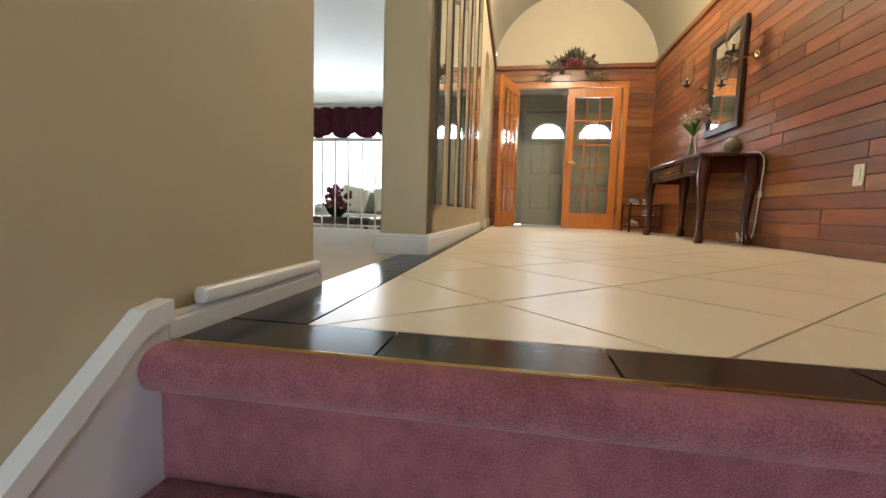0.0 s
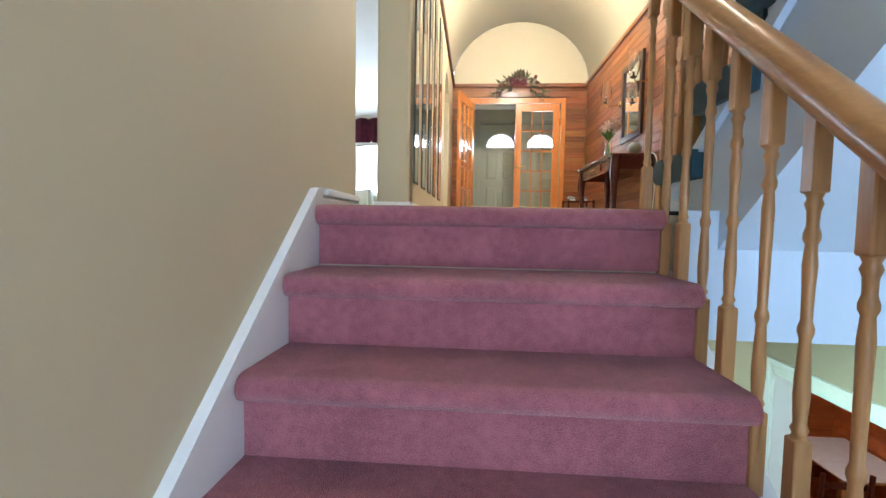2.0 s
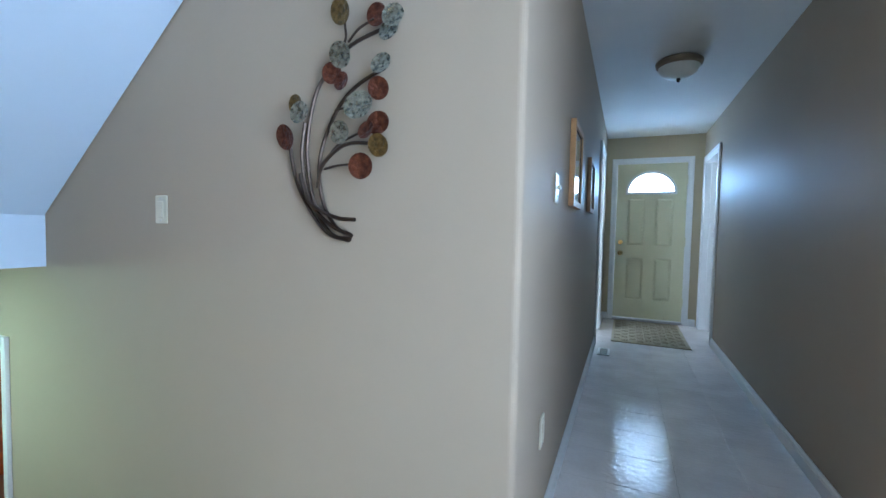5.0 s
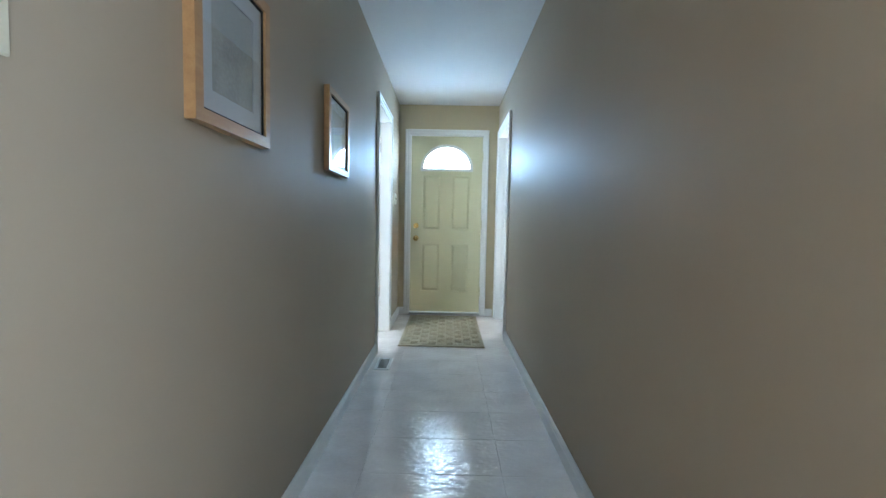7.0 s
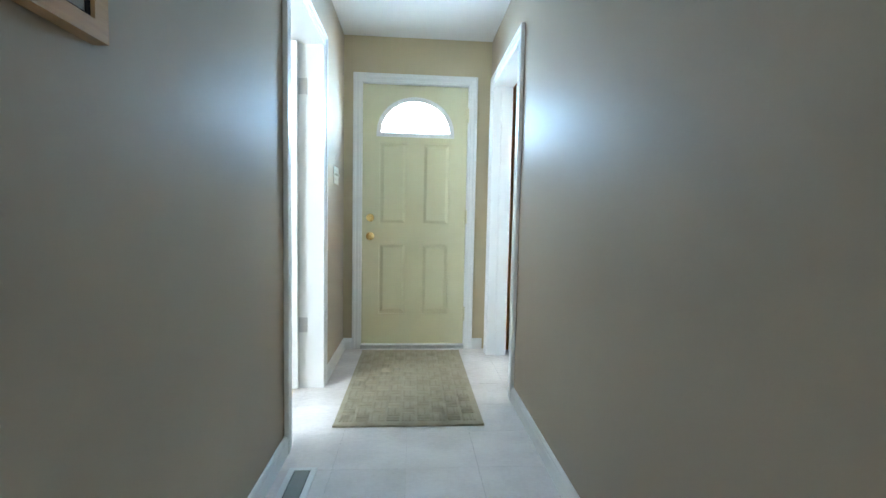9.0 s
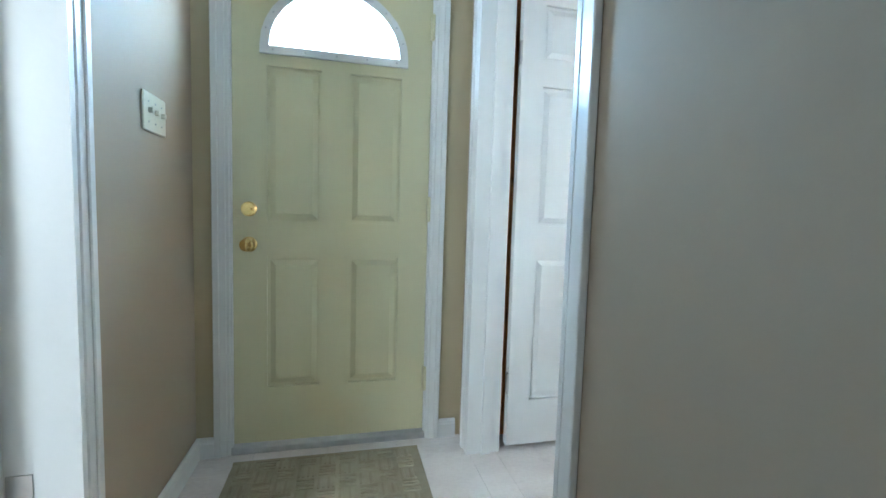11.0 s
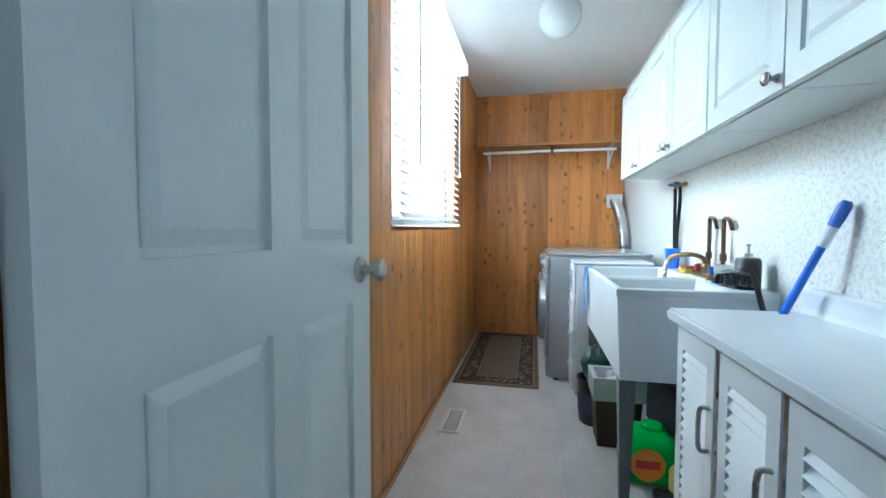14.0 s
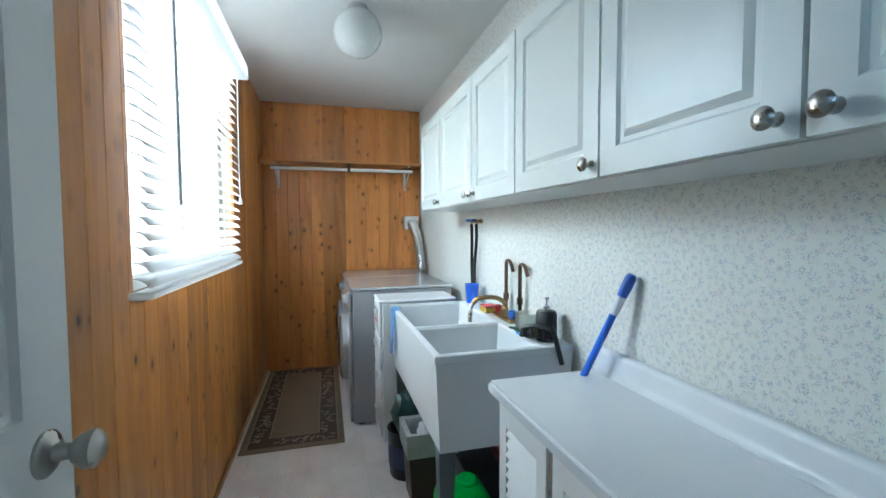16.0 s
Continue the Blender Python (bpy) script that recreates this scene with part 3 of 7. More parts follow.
# unseen height above the ceiling is added to keep backdrop glare off the landing
setting("ceiling_laundry", box(LX0 - 0.12, LX1 + 0.15, LY0 - 0.12, LY1, LZ, LZ + 1.2), M_CEIL, "white laundry ceiling, thickened upwards to block light")
setting("floor_laundry", box(LX0 - 0.12, LX1 + 0.15, LY0 - 0.12, LY1, -0.16, -0.0025), M_VINYL_GROUT, "vinyl floor base of the laundry")
# plain sky outside the openings
setting("backdrop_living", box(-5.2, 0.6, 7.9, 7.95, 0.2, 4.5), M_SKY, "bright overcast sky outside the living room")
setting("backdrop_front", box(0.0, 2.8, 7.8, 7.85, 1.4, 4.0), M_SKY, "bright overcast sky outside the front door")
setting("backdrop_side", box(7.75, 7.8, -3.9, -2.1, 0.3, 3.0), M_SKY_COOL, "bright overcast sky outside the side door")
setting("backdrop_laundry", box(7.75, 7.8, -9.5, -4.0, 0.2, 3.4), M_SKY_GLARE, "bright overcast sky outside the laundry window")
setting("backdrop_landing", box(-0.4, 2.4, -4.75, -4.7, -0.2, 3.0), M_SKY_BLUE, "clear blue sky outside the assumed landing window")

# ---- stairs ----
def step_bm(nose, top, x0, x1, way=1, thick=R, run=RUN, rad=0.03):
    """One carpeted step: a rounded nose at y = nose that faces -y (way 1) or +y (way -1)."""
    pts = [(run + 0.04, 0), (rad, 0)]
    pts += [(rad - rad * math.sin(math.pi * i / 8), -rad + rad * math.cos(math.pi * i / 8)) for i in range(1, 9)]
    pts += [(0.035, -2 * rad), (0.035, -thick + 0.001), (run + 0.04, -thick + 0.001)]
    loop = [(nose + way * u, top + v) for u, v in pts]
    own = along_x(plate([loop], x1 - x0))
    bmesh.ops.translate(own, vec=(x0, 0, 0), verts=own.verts)
    bmesh.ops.triangulate(own, faces=[f for f in own.faces if len(f.verts) > 4])
    return own


stairs = thing("carpeted_stairs", "stairs covered in worn mauve carpet with rounded noses", "stairs", (0.5, -0.6, 0))
for k in range(0, 7):
    own = step_bm(-0.03 - RUN * k, F - R * k + (0.004 if k == 0 else 0), 0.02, 1.045, run=0.005 if k == 0 else RUN)
    part("step", own, M_MAUVE, stairs, smooth=True)
own = box(0.02, 1.045, 0.0155, 0.024, F - 0.03, F + 0.006, 0.003)
part("edge_strip", own, M_BRASS, stairs, "thin brass edge strip at the top")
# skirting board beside the steps, on the wall side
lo = lambda y: 1.328 + 0.844 * (y + 0.02)
own = along_x(plate([[(0.02, F - 0.5), (0.02, 1.335), (-0.02, 1.328), (-1.6, lo(-1.6)), (-1.6, 0.0), (-1.2, 0.0)]], 0.018))
bmesh.ops.translate(own, vec=(0.001, 0, 0), verts=own.verts)
part("skirting_board", own, M_WHITE, stairs, "white painted skirting board")
own = along_x(plate([[(0.022, 1.347), (-0.02, 1.340), (-1.6, lo(-1.6) + 0.012), (-1.6, lo(-1.6) - 0.02), (-0.02, 1.309), (0.022, 1.316)]], 0.026))
bmesh.ops.translate(own, vec=(0.001, 0, 0), verts=own.verts)
part("skirting_cap", own, M_WHITE, stairs, "white moulded cap of the skirting")
# stringer on the open side, with a strip for the balusters
pts = [(0.06, 1.14), (-1.29, 0.0), (-1.38, 0.0), (-1.38, -0.16), (-1.2, -0.16), (0.06, 0.92)]
own = along_x(plate([pts], 0.053))
bmesh.ops.translate(own, vec=(1.0455, 0, 0), verts=own.verts)
part("stringer", own, M_WHITE, stairs, "white painted stringer on the open side")
own = along_x(plate([[(0.06, 0.92), (-1.2, -0.16), (-1.2, -0.3), (0.06, 0.72)]], 0.05))
bmesh.ops.translate(own, vec=(1.041, 0, 0), verts=own.verts)
part("stringer_trim", own, M_WHITE, stairs)

lower = thing("lower_stairs", "stairs down to the lower level in mauve carpet", "stairs", (1.65, -0.9, -1.47))
for k in range(1, 8):
    own = step_bm(0, -R * k, 1.09, 2.195, run=RUN)
    for v in own.verts:
        v.co.y = -1.53 + RUN * k + (RUN - v.co.y)
    part("step", own, M_MAUVE, lower, smooth=True)

upper = thing("upper_stairs", "stairs up with dark teal carpeted treads and pale blue sides", "stairs", (1.7, -0.5, F))
URUN = 0.225
for k in range(1, 13):
    nose = 0.307 - URUN * (k - 1)
    own = step_bm(nose, F + R * k, 1.135, 2.195, way=-1, thick=0.085, run=URUN + 0.01, rad=0.041)
    part("tread", own, M_TEAL, upper, smooth=True)
    part("riser", box(1.165, 2.195, nose - 0.06, nose - 0.03, F + R * (k - 1) + 0.001, F + R * k - 0.05), M_TEAL, upper)
saw = [(0.25, F + 0.001)]
for k in range(1, 13):
    nose = 0.307 - URUN * (k - 1)
    saw += [(nose - 0.061, F + R * (k - 1) + 0.001), (nose - 0.061, F + R * k - 0.064)]
bot = lambda y: 1.18 - 0.818 * (y + 0.052)
yl = 0.307 - URUN * 12
saw += [(yl, F + R * 12 - 0.064), (yl, bot(yl)), (-0.053, bot(-0.053)), (-0.053, F + 0.001)]
own = along_x(plate([saw], 1.02))
bmesh.ops.translate(own, vec=(1.175, 0, 0), verts=own.verts)
part("stair_body", own, M_SOFFIT, upper, "smooth pale blue soffit and side")
own = along_x(plate([[(0.2, F + 0.09), (yl, bot(yl) + 0.30), (yl, bot(yl) + 0.255), (0.2, F + 0.045)]], 0.02))
bmesh.ops.translate(own, vec=(1.152, 0, 0), verts=own.verts)
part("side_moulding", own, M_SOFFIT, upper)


def baluster_bm(x, y, z0, z1, s=0.0148, foot=0.0):
    h = z1 - z0
    bm = box(x - s, x + s, y - s, y + s, z0 - foot, z0 + 0.15, 0.003)
    r = s * 0.92
    top = h - 0.15
    prof = [(r * 1.0, 0.15), (r * 0.74, 0.157), (r * 0.98, 0.166), (r * 0.70, 0.176), (r * 0.76, 0.19), (r * 0.9, 0.225), (r * 0.86, 0.25), (r * 0.62, 0.32), (r * 0.88, 0.332), (r * 0.88, 0.340), (r * 0.62, 0.352), (r * 0.66, 0.40)]
    prof += [(r * 0.80, top - 0.12), (r * 0.62, top - 0.085), (r * 0.90, top - 0.076), (r * 0.90, top - 0.067), (r * 0.64, top - 0.054), (r * 0.70, top - 0.03), (r * 0.98, top - 0.018), (r * 0.74, top - 0.009), (r * 1.0, top)]
    bm = lathe([(a, z0 + b) for a, b in prof], 10, (x, y, 0), bm)
    return box(x - s, x + s, y - s, y + s, z0 + top, z1, 0.003, bm)


def rail_bm(points, w=0.03, h=0.033):
    return tube(points, w, 12, squash=h / w)


bal = thing("stair_balustrade", "honey oak balustrade with turned balusters and a curled handrail", "balustrade", (1.055, -0.6, 0.5))
BX = 1.058
rail_top = lambda y: 1.965 + 0.885 * y
for j in range(-1, 12):
    y = 0.012 - 0.109 * j if j >= 0 else 0.16
    z0 = F - R * (j // 2 + 1) if j >= 0 else F
    part("baluster", baluster_bm(BX, y, z0 - 0.002, rail_top(y) - 0.045, foot=z0 - 0.002 - min(z0 - 0.002, max(0.0, 1.07 + 0.844 * y)) if j >= 0 else 0.0), M_OAK, bal, smooth=True)
own = rail_bm([(BX, 0.315, rail_top(0.315) - 0.03)] + [(BX, y, rail_top(y) - 0.03) for y in (0.0, -0.4, -0.8, -1.1, -1.25)] + bend([(BX + 0.002, -1.32, 0.768), (BX + 0.02, -1.40, 0.712), (BX + 0.06, -1.455, 0.700), (BX + 0.105, -1.475, 0.712), (BX + 0.150, -1.472, 0.733)], 4))
b_ = bmesh.new()
bmesh.ops.create_uvsphere(b_, u_segments=14, v_segments=8, radius=0.0315)
own = join(own, turned(b_, Matrix.Translation((BX + 0.152, -1.472, 0.734)) @ Matrix.Diagonal((0.8, 1, 1.05, 1))))
part("handrail", own, M_OAK_RAIL, bal, smooth=True)
for (x, y, s, z1) in ((BX + 0.01, -1.385, 0.024, 0.70), (BX + 0.06, -1.455, 0.019, 0.69), (BX + 0.12, -1.475, 0.022, 0.71)):
    part("end_post", baluster_bm(x, y, 0.0, z1, s), M_OAK, bal, smooth=True)

ubal = thing("upper_balustrade", "oak balustrade with turned balusters up the teal stairs", "balustrade", (1.2, -0.4, F))
for k in range(1, 11):
    for d in (0.06, 0.165):
        y = 0.307 - URUN * (k - 1) - d
        z0 = F + R * k
        part("baluster", baluster_bm(1.195, y, z0 - 0.001, 2.16 + 0.818 * (0.307 - y) + 0.0), M_OAK, ubal, smooth=True)
own = rail_bm([(1.195, y, 2.19 + 0.818 * (0.307 - y)) for y in (0.36, 0.0, -0.6, -1.2, -1.9)])
part("handrail", own, M_OAK_RAIL, ubal, smooth=True)
part("newel_post", baluster_bm(1.195, 0.36, F, 2.16, 0.02), M_OAK, ubal, smooth=True)
own = rail_bm([(1.10, 0.345, 2.1), (1.16, 0.35, 2.1)], 0.022, 0.026)
part("link_rail", own, M_OAK_RAIL, ubal)


# ---- trim ----
def trim_run(name, pts, face, h=0.10, t=0.016, label="white painted baseboard with a moulded top"):
    """A moulded board along the floor line pts (x, y, z), standing off the wall towards face (+1: to the left of the run)."""
    bm = bmesh.new()
    prof = [(0, 0), (t, 0), (t, h * 0.72), (t * 0.75, h * 0.80), (t * 0.8, h * 0.88), (t * 0.35, h), (0, h)]
    for a, b in zip(pts, pts[1:]):
        a, b = Vector(a), Vector(b)
        d = (b - a).normalized()
        side = Vector((-d.y, d.x, 0)).normalized() * face
        ra = [bm.verts.new(a + side * u + Vector((0, 0, v))) for u, v in prof]
        rb = [bm.verts.new(b + side * u + Vector((0, 0, v))) for u, v in prof]
        for i in range(len(prof)):
            j = (i + 1) % len(prof)
            bm.faces.new((ra[i], ra[j], rb[j], rb[i]))
        bm.faces.new(ra[::-1])
        bm.faces.new(rb)
    return setting(name, bm, M_WHITE, label)


trim_run("baseboard", [(0.001, 0.024, F + 0.0), (0.001, 0.472, F)], -1, 0.036)
trim_run("baseboard", [(-0.12, 0.471, F - 0.004), (0.016, 0.471, F - 0.004)], 1, 0.040)
setting("trim", box(0.0, 0.022, 0.085, 0.47, F + 0.036, F + 0.062, 0.009, seg=3), M_WHITE, "loose white moulding strip resting on the baseboard")
trim_run("baseboard", [(0.101, 1.262, F), (0.101, 4.05, F)], -1, 0.085)
trim_run("baseboard", [(-0.116, 1.279, F), (0.117, 1.279, F)], -1, 0.085)
trim_run("baseboard", [(0.101, 4.85, F), (0.101, 5.85, F)], -1, 0.11)
setting("trim", box(0.101, 0.135, 0.47, 5.86, 3.52, 3.575, 0.008), M_CEDAR, "cedar moulding under the vault")
setting("trim", box(2.24, 2.275, 0.30, 5.84, 3.52, 3.575, 0.008), M_CEDAR, "cedar moulding under the vault")
setting("trim", box(0.12, 2.27, 5.80, 5.838, 3.50, 3.56, 0.008), M_CEDAR_X, "cedar moulding above the glazed doors")


def casing(name, axis, pos, a0, a1, z0, z1, out, w=0.06, t=0.016, legs=(True, True), material=None, label="white painted door casing"):
    """A moulded casing round an opening a0..a1; it stands off the wall face at pos towards out (+1 or -1)."""
    bm = None
    for (o, th, g) in ((0.0, t * 0.72, 0.0), (w * 0.22, t, 0.001), (w * 0.64, t * 1.38, 0.002)):
        bars = []
        if legs[0]:
            bars.append((a0 - w - g, a0 - o, z0, z1 + w + g))
        if legs[1]:
            bars.append((a1 + o, a1 + w + g, z0, z1 + w + g))
        bars.append((a0 - o if legs[0] else a0, a1 + o if legs[1] else a1, z1 + o, z1 + w + g))
        for (p, q, r_, s_) in bars:
            y0, y1 = sorted((pos, pos + out * th))
            bm = box(p, q, y0, y1, r_, s_, 0.003, bm) if axis == "x" else box(y0, y1, p, q, r_, s_, 0.003, bm)
    return setting(name, bm, material or M_WHITE, label)


# ---- doors ----
def panel_door(name, label, w, h, t, panels, material, at, rz, fan=None, knob_x=None, knob_mat=None, knob_z=0.9, bolt=False, hinges=(), group=""):
    """A panelled leaf: local x from 0 to w, y from 0 to t, z from 0 to h."""
    d = thing(name, label, "door", at, rz, local=True, group=group)
    holes = [rect(*p) for p in panels]
    if fan:
        cx, z0, a, hh = fan
        holes.append(half_round(cx, z0, a, hh))
    part("leaf", plate([rect(0, w, 0, h)] + holes, t), material, d)
    for (x0, x1, z0, z1) in panels:
        bm = box(x0 - 0.002, x1 + 0.002, t * 0.35, t * 0.65, z0 - 0.002, z1 + 0.002)
        e = 0.022
        bm = raised(x0 + 0.012, x1 - 0.012, z0 + 0.012, z1 - 0.012, t * 0.34, 0.004, e, bm)
        bm = raised(x0 + 0.012, x1 - 0.012, z0 + 0.012, z1 - 0.012, t * 0.66, t - 0.004, e, bm)
        part("panel", bm, material, d)
    if fan:
        cx, z0, a, hh = fan
        pane = part("fan_pane", plate([half_round(cx, z0, a, hh)], 0.006), M_GLASS, d)
        pane.location = (0, t * 0.5, 0)
        pane.visible_shadow = False
        ring = plate([[(cx + (a + 0.03) * math.cos(math.pi * i / 16), z0 - 0.0 + (hh + 0.03) * math.sin(math.pi * i / 16)) for i in range(17)] + [(cx - a - 0.03, z0 - 0.03), (cx + a + 0.03, z0 - 0.03)], half_round(cx, z0 + 0.002, a - 0.006, hh - 0.006)], 0.014)
        part("fan_frame", ring, M_WHITE, d, "white plastic lite frame").location = (0, -0.013, 0)
        bm = None
        for i in range(1, 12):
            ang = math.pi * i / 12
            bm = join(bm, turned(lathe([(0.004, 0), (0.003, 0.003)], 8), Matrix.Translation((cx + (a + 0.015) * math.cos(ang), -0.014, z0 + (hh + 0.015) * math.sin(ang))) @ pose(0, 0, 0, 90, 0, 0)))
        for i in range(5):
            bm = join(bm, turned(lathe([(0.004, 0), (0.003, 0.003)], 8), Matrix.Translation((cx - a + 0.02 + i * (2 * a - 0.04) / 4, -0.014, z0 - 0.015)) @ pose(0, 0, 0, 90, 0, 0)))
        part("frame_screws", bm, M_STEEL, d)
    if knob_x is not None:
        for side in (0, 1):
            prof = [(0.032, 0), (0.032, 0.004), (0.026, 0.009), (0.012, 0.012), (0.011, 0.03), (0.020, 0.038), (0.027, 0.050), (0.026, 0.060), (0.018, 0.066), (0.005, 0.068)]
            own = turned(lathe(prof, 20), Matrix.Translation((knob_x, 0 if side == 0 else t, knob_z)) @ pose(0, 0, 0, 90 if side == 0 else -90, 0, 0))
            part("door_knob", own, knob_mat, d, smooth=True)
        if bolt:
            own = turned(lathe([(0.031, 0), (0.031, 0.006), (0.024, 0.012), (0.02, 0.012), (0.02, 0.014)], 20), Matrix.Translation((knob_x, 0, knob_z + 0.145)) @ pose(0, 0, 0, 90, 0, 0))
            b_ = part("deadbolt", own, knob_mat, d, smooth=True)
            part("thumb_turn", box(knob_x - 0.014, knob_x + 0.014, -0.030, -0.012, knob_z + 0.139, knob_z + 0.151, 0.003), knob_mat, b_)
    for hz in hinges:
        own = turned(lathe([(0.004, -0.056), (0.008, -0.05), (0.008, 0.05), (0.004, 0.056)], 10), Matrix.Translation((w - 0.002, -0.032, hz)))
        for q in (-0.03, -0.01, 0.01, 0.03):
            own = lathe([(0.0086, hz + q - 0.001), (0.0086, hz + q + 0.001)], 10, (w - 0.002, -0.032, 0), own)
        part("hinge", box(w - 0.008, w - 0.001, -0.03, 0.0, hz - 0.05, hz + 0.05, 0, own), material, d)
    return d


four = lambda w, x0, x1, x2, x3, z0, z1, z2, z3: [(x0, x1, z0, z1), (x2, x3, z0, z1), (x0, x1, z2, z3), (x2, x3, z2, z3)]
panel_door("side_door", "sage green painted steel side door with a half-round window", 0.81, 2.02, 0.044, four(0.81, 0.13, 0.345, 0.465, 0.68, 0.24, 0.80, 0.95, 1.58), M_SAGE, (7.16, -2.59, 0.036), -90, fan=(0.405, 1.655, 0.27, 0.245), knob_x=0.062, knob_mat=M_BRASS, knob_z=0.853, bolt=True, hinges=(0.25, 1.02, 1.80))
own = box(7.13, 7.26, -3.42, -2.57, 0.0, 0.03, 0.004)
setting("trim", own, M_STEEL, "metal door sill of the side door")
casing("trim", "y", 7.139, -3.405, -2.585, 0.0, 2.062, -1, 0.062)
own = box(7.139, 7.28, -3.415, -3.401, 0.03, 2.075)
own = box(7.139, 7.28, -2.589, -2.575, 0.03, 2.075, 0, own)
own = box(7.139, 7.28, -3.401, -2.589, 2.058, 2.075, 0, own)
setting("trim", own, M_WHITE, "white painted frame of the side door")
six = [(0.10, 0.34, 0.20, 0.83), (0.43, 0.66, 0.20, 0.83), (0.10, 0.34, 0.97, 1.55), (0.43, 0.66, 0.97, 1.55), (0.10, 0.34, 1.66, 1.88), (0.43, 0.66, 1.66, 1.88)]
ld = panel_door("laundry_door", "white six-panel laundry door standing open against the pine wall", 0.765, 2.0, 0.035, six, M_WHITE, (6.954, -3.738, 0.03), -89.6, knob_x=0.70, knob_mat=M_NICKEL, knob_z=0.905)
for hz in (0.28, 1.68):
    part("hinge", join(box(-0.003, 0.0, 0.002, 0.033, hz - 0.045, hz + 0.045), lathe([(0.006, hz - 0.045), (0.006, hz + 0.045)], 8, (-0.004, 0.002, 0))), M_STEEL, ld)
# laundry door frame
own = box(6.965, 7.03, -3.71, -3.56, 0.0, 2.03)
own = box(6.952, 6.966, -3.665, -3.625, 0.0, 2.012, 0, own)
own = box(6.195, 6.213, -3.71, -3.56, 0.0, 2.03, 0, own)
own = box(6.213, 6.965, -3.71, -3.56, 2.012, 2.03, 0, own)
setting("trim", own, M_WHITE, "white painted frame of the laundry door")
casing("trim", "x", -3.574, 6.20, 6.975, 0.0, 2.02, 1, 0.07)
casing("trim", "x", -3.697, 6.20, 7.0, 0.0, 2.02, -1, 0.06)
# hall doorway to the side room
own = box(5.67, 5.688, -2.465, -2.315, 0.0, 2.03)
own = box(6.352, 6.37, -2.465, -2.315, 0.0, 2.03, 0, own)
own = box(5.688, 6.352, -2.465, -2.315, 2.012, 2.03, 0, own)
setting("trim", own, M_WHITE, "white painted frame of the hall doorway")
casing("trim", "x", -2.451, 5.68, 6.36, 0.0, 2.02, -1, 0.062)
rd = panel_door("side_room_door", "white panelled door standing open into the side room", 0.66, 2.0, 0.035, [(0.09, 0.29, 0.2, 0.83), (0.37, 0.57, 0.2, 0.83), (0.09, 0.29, 0.97, 1.85), (0.37, 0.57, 0.97, 1.85)], M_WHITE, (6.345, -2.32, 0.012), 92, knob_x=0.6, knob_mat=M_BRASS)
own = box(6.349, 6.352, -2.37, -2.32, 0.34, 0.43)
own = box(6.349, 6.352, -2.37, -2.32, 1.73, 1.82, 0, own)
setting("trim", own, M_STEEL, "steel hinge leaves on the white door frame")
# lower doors' casings
casing("trim", "y", 2.2, 0.41, 1.19, -1.47, 0.45, -1, 0.07)
casing("trim", "x", 1.312, 1.13, 1.91, -1.47, 0.44, -1, 0.075)
own = box(2.199, 2.325, 0.398, 0.416, -1.47, 0.45)
own = box(2.199, 2.325, 1.184, 1.202, -1.47, 0.45, 0, own)
own = box(2.199, 2.325, 0.416, 1.184, 0.432, 0.452, 0, own)
setting("trim", own, M_WHITE, "white painted lining of the lower side doorway")
own = box(1.118, 1.136, 1.311, 1.437, -1.47, 0.44)
own = box(1.904, 1.922, 1.311, 1.437, -1.47, 0.44, 0, own)
own = box(1.136, 1.904, 1.311, 1.437, 0.422, 0.442, 0, own)
setting("trim", own, M_WHITE, "white painted lining of the lower end doorway")
own = box(1.900, 1.904, 1.35, 1.40, 0.20, 0.29)
own = box(2.26, 2.31, 1.180, 1.184, -0.62, -0.53, 0, own)
setting("trim", own, M_STEEL, "steel hinge leaves on the white linings")

d = thing("side_table", "small wooden table with a pale cloth in the lower room", "table", (3.78, 2.55, -1.472))
part("tabletop", box(3.48, 4.06, 2.20, 2.92, -0.76, -0.735, 0.006), M_OAK, d)
part("cloth", box(3.46, 4.07, 2.19, 2.93, -0.734, -0.728, 0.002), mat("pale_lilac_cloth", (0.62, 0.58, 0.66), 0.9, scale=20), d, "pale lilac cloth")
for x in (3.52, 4.02):
    for y in (2.24, 2.88):
        part("leg", tube([(x, y, -0.76), (x, y, -1.1), (x, y, -1.472)], 0.02, 8, radii=[0.024, 0.018, 0.02]), M_OAK, d)
d = thing("dining_chair", "brown wooden chair with a slatted back beside the small table", "chair", (3.24, 2.1, -1.472))
part("seat", box(3.04, 3.44, 1.9, 2.3, -1.03, -1.0, 0.01), M_MAHOG, d)
for x in (3.07, 3.41):
    for y, z in ((1.93, -0.52), (2.27, -1.03)):
        part("leg", tube([(x, y, -1.472), (x, y, -1.03), (x, y - (0.03 if z > -1 else 0.0), z)], 0.017, 8), M_MAHOG, d)
for z in (-0.62, -0.76, -0.90):
    part("back_slat", box(3.085, 3.395, 1.912, 1.926, z - 0.025, z + 0.025, 0.004), M_MAHOG, d)

# front door and glazed inner doors
for x0, kx, lab in ((0.592, 0.70, "with brass knobs"), (1.372, None, "beside its twin leaf")):
    panel_door("front_door", f"grey-green panelled front door with a half-round window, {lab}", 0.772, 1.92, 0.044, four(0.772, 0.11, 0.34, 0.43, 0.66, 0.26, 0.72, 0.86, 1.40), M_OLIVE, (x0, 7.15, F + 0.005), 0, fan=(0.386, 1.49, 0.26, 0.235), knob_x=kx, knob_mat=M_BRASS, knob_z=0.84, bolt=kx is not None, group="pair of front doors")
own = box(0.55, 0.61, 7.196, 7.256, F, F + 1.95)
own = box(2.126, 2.186, 7.196, 7.256, F, F + 1.95, 0, own)
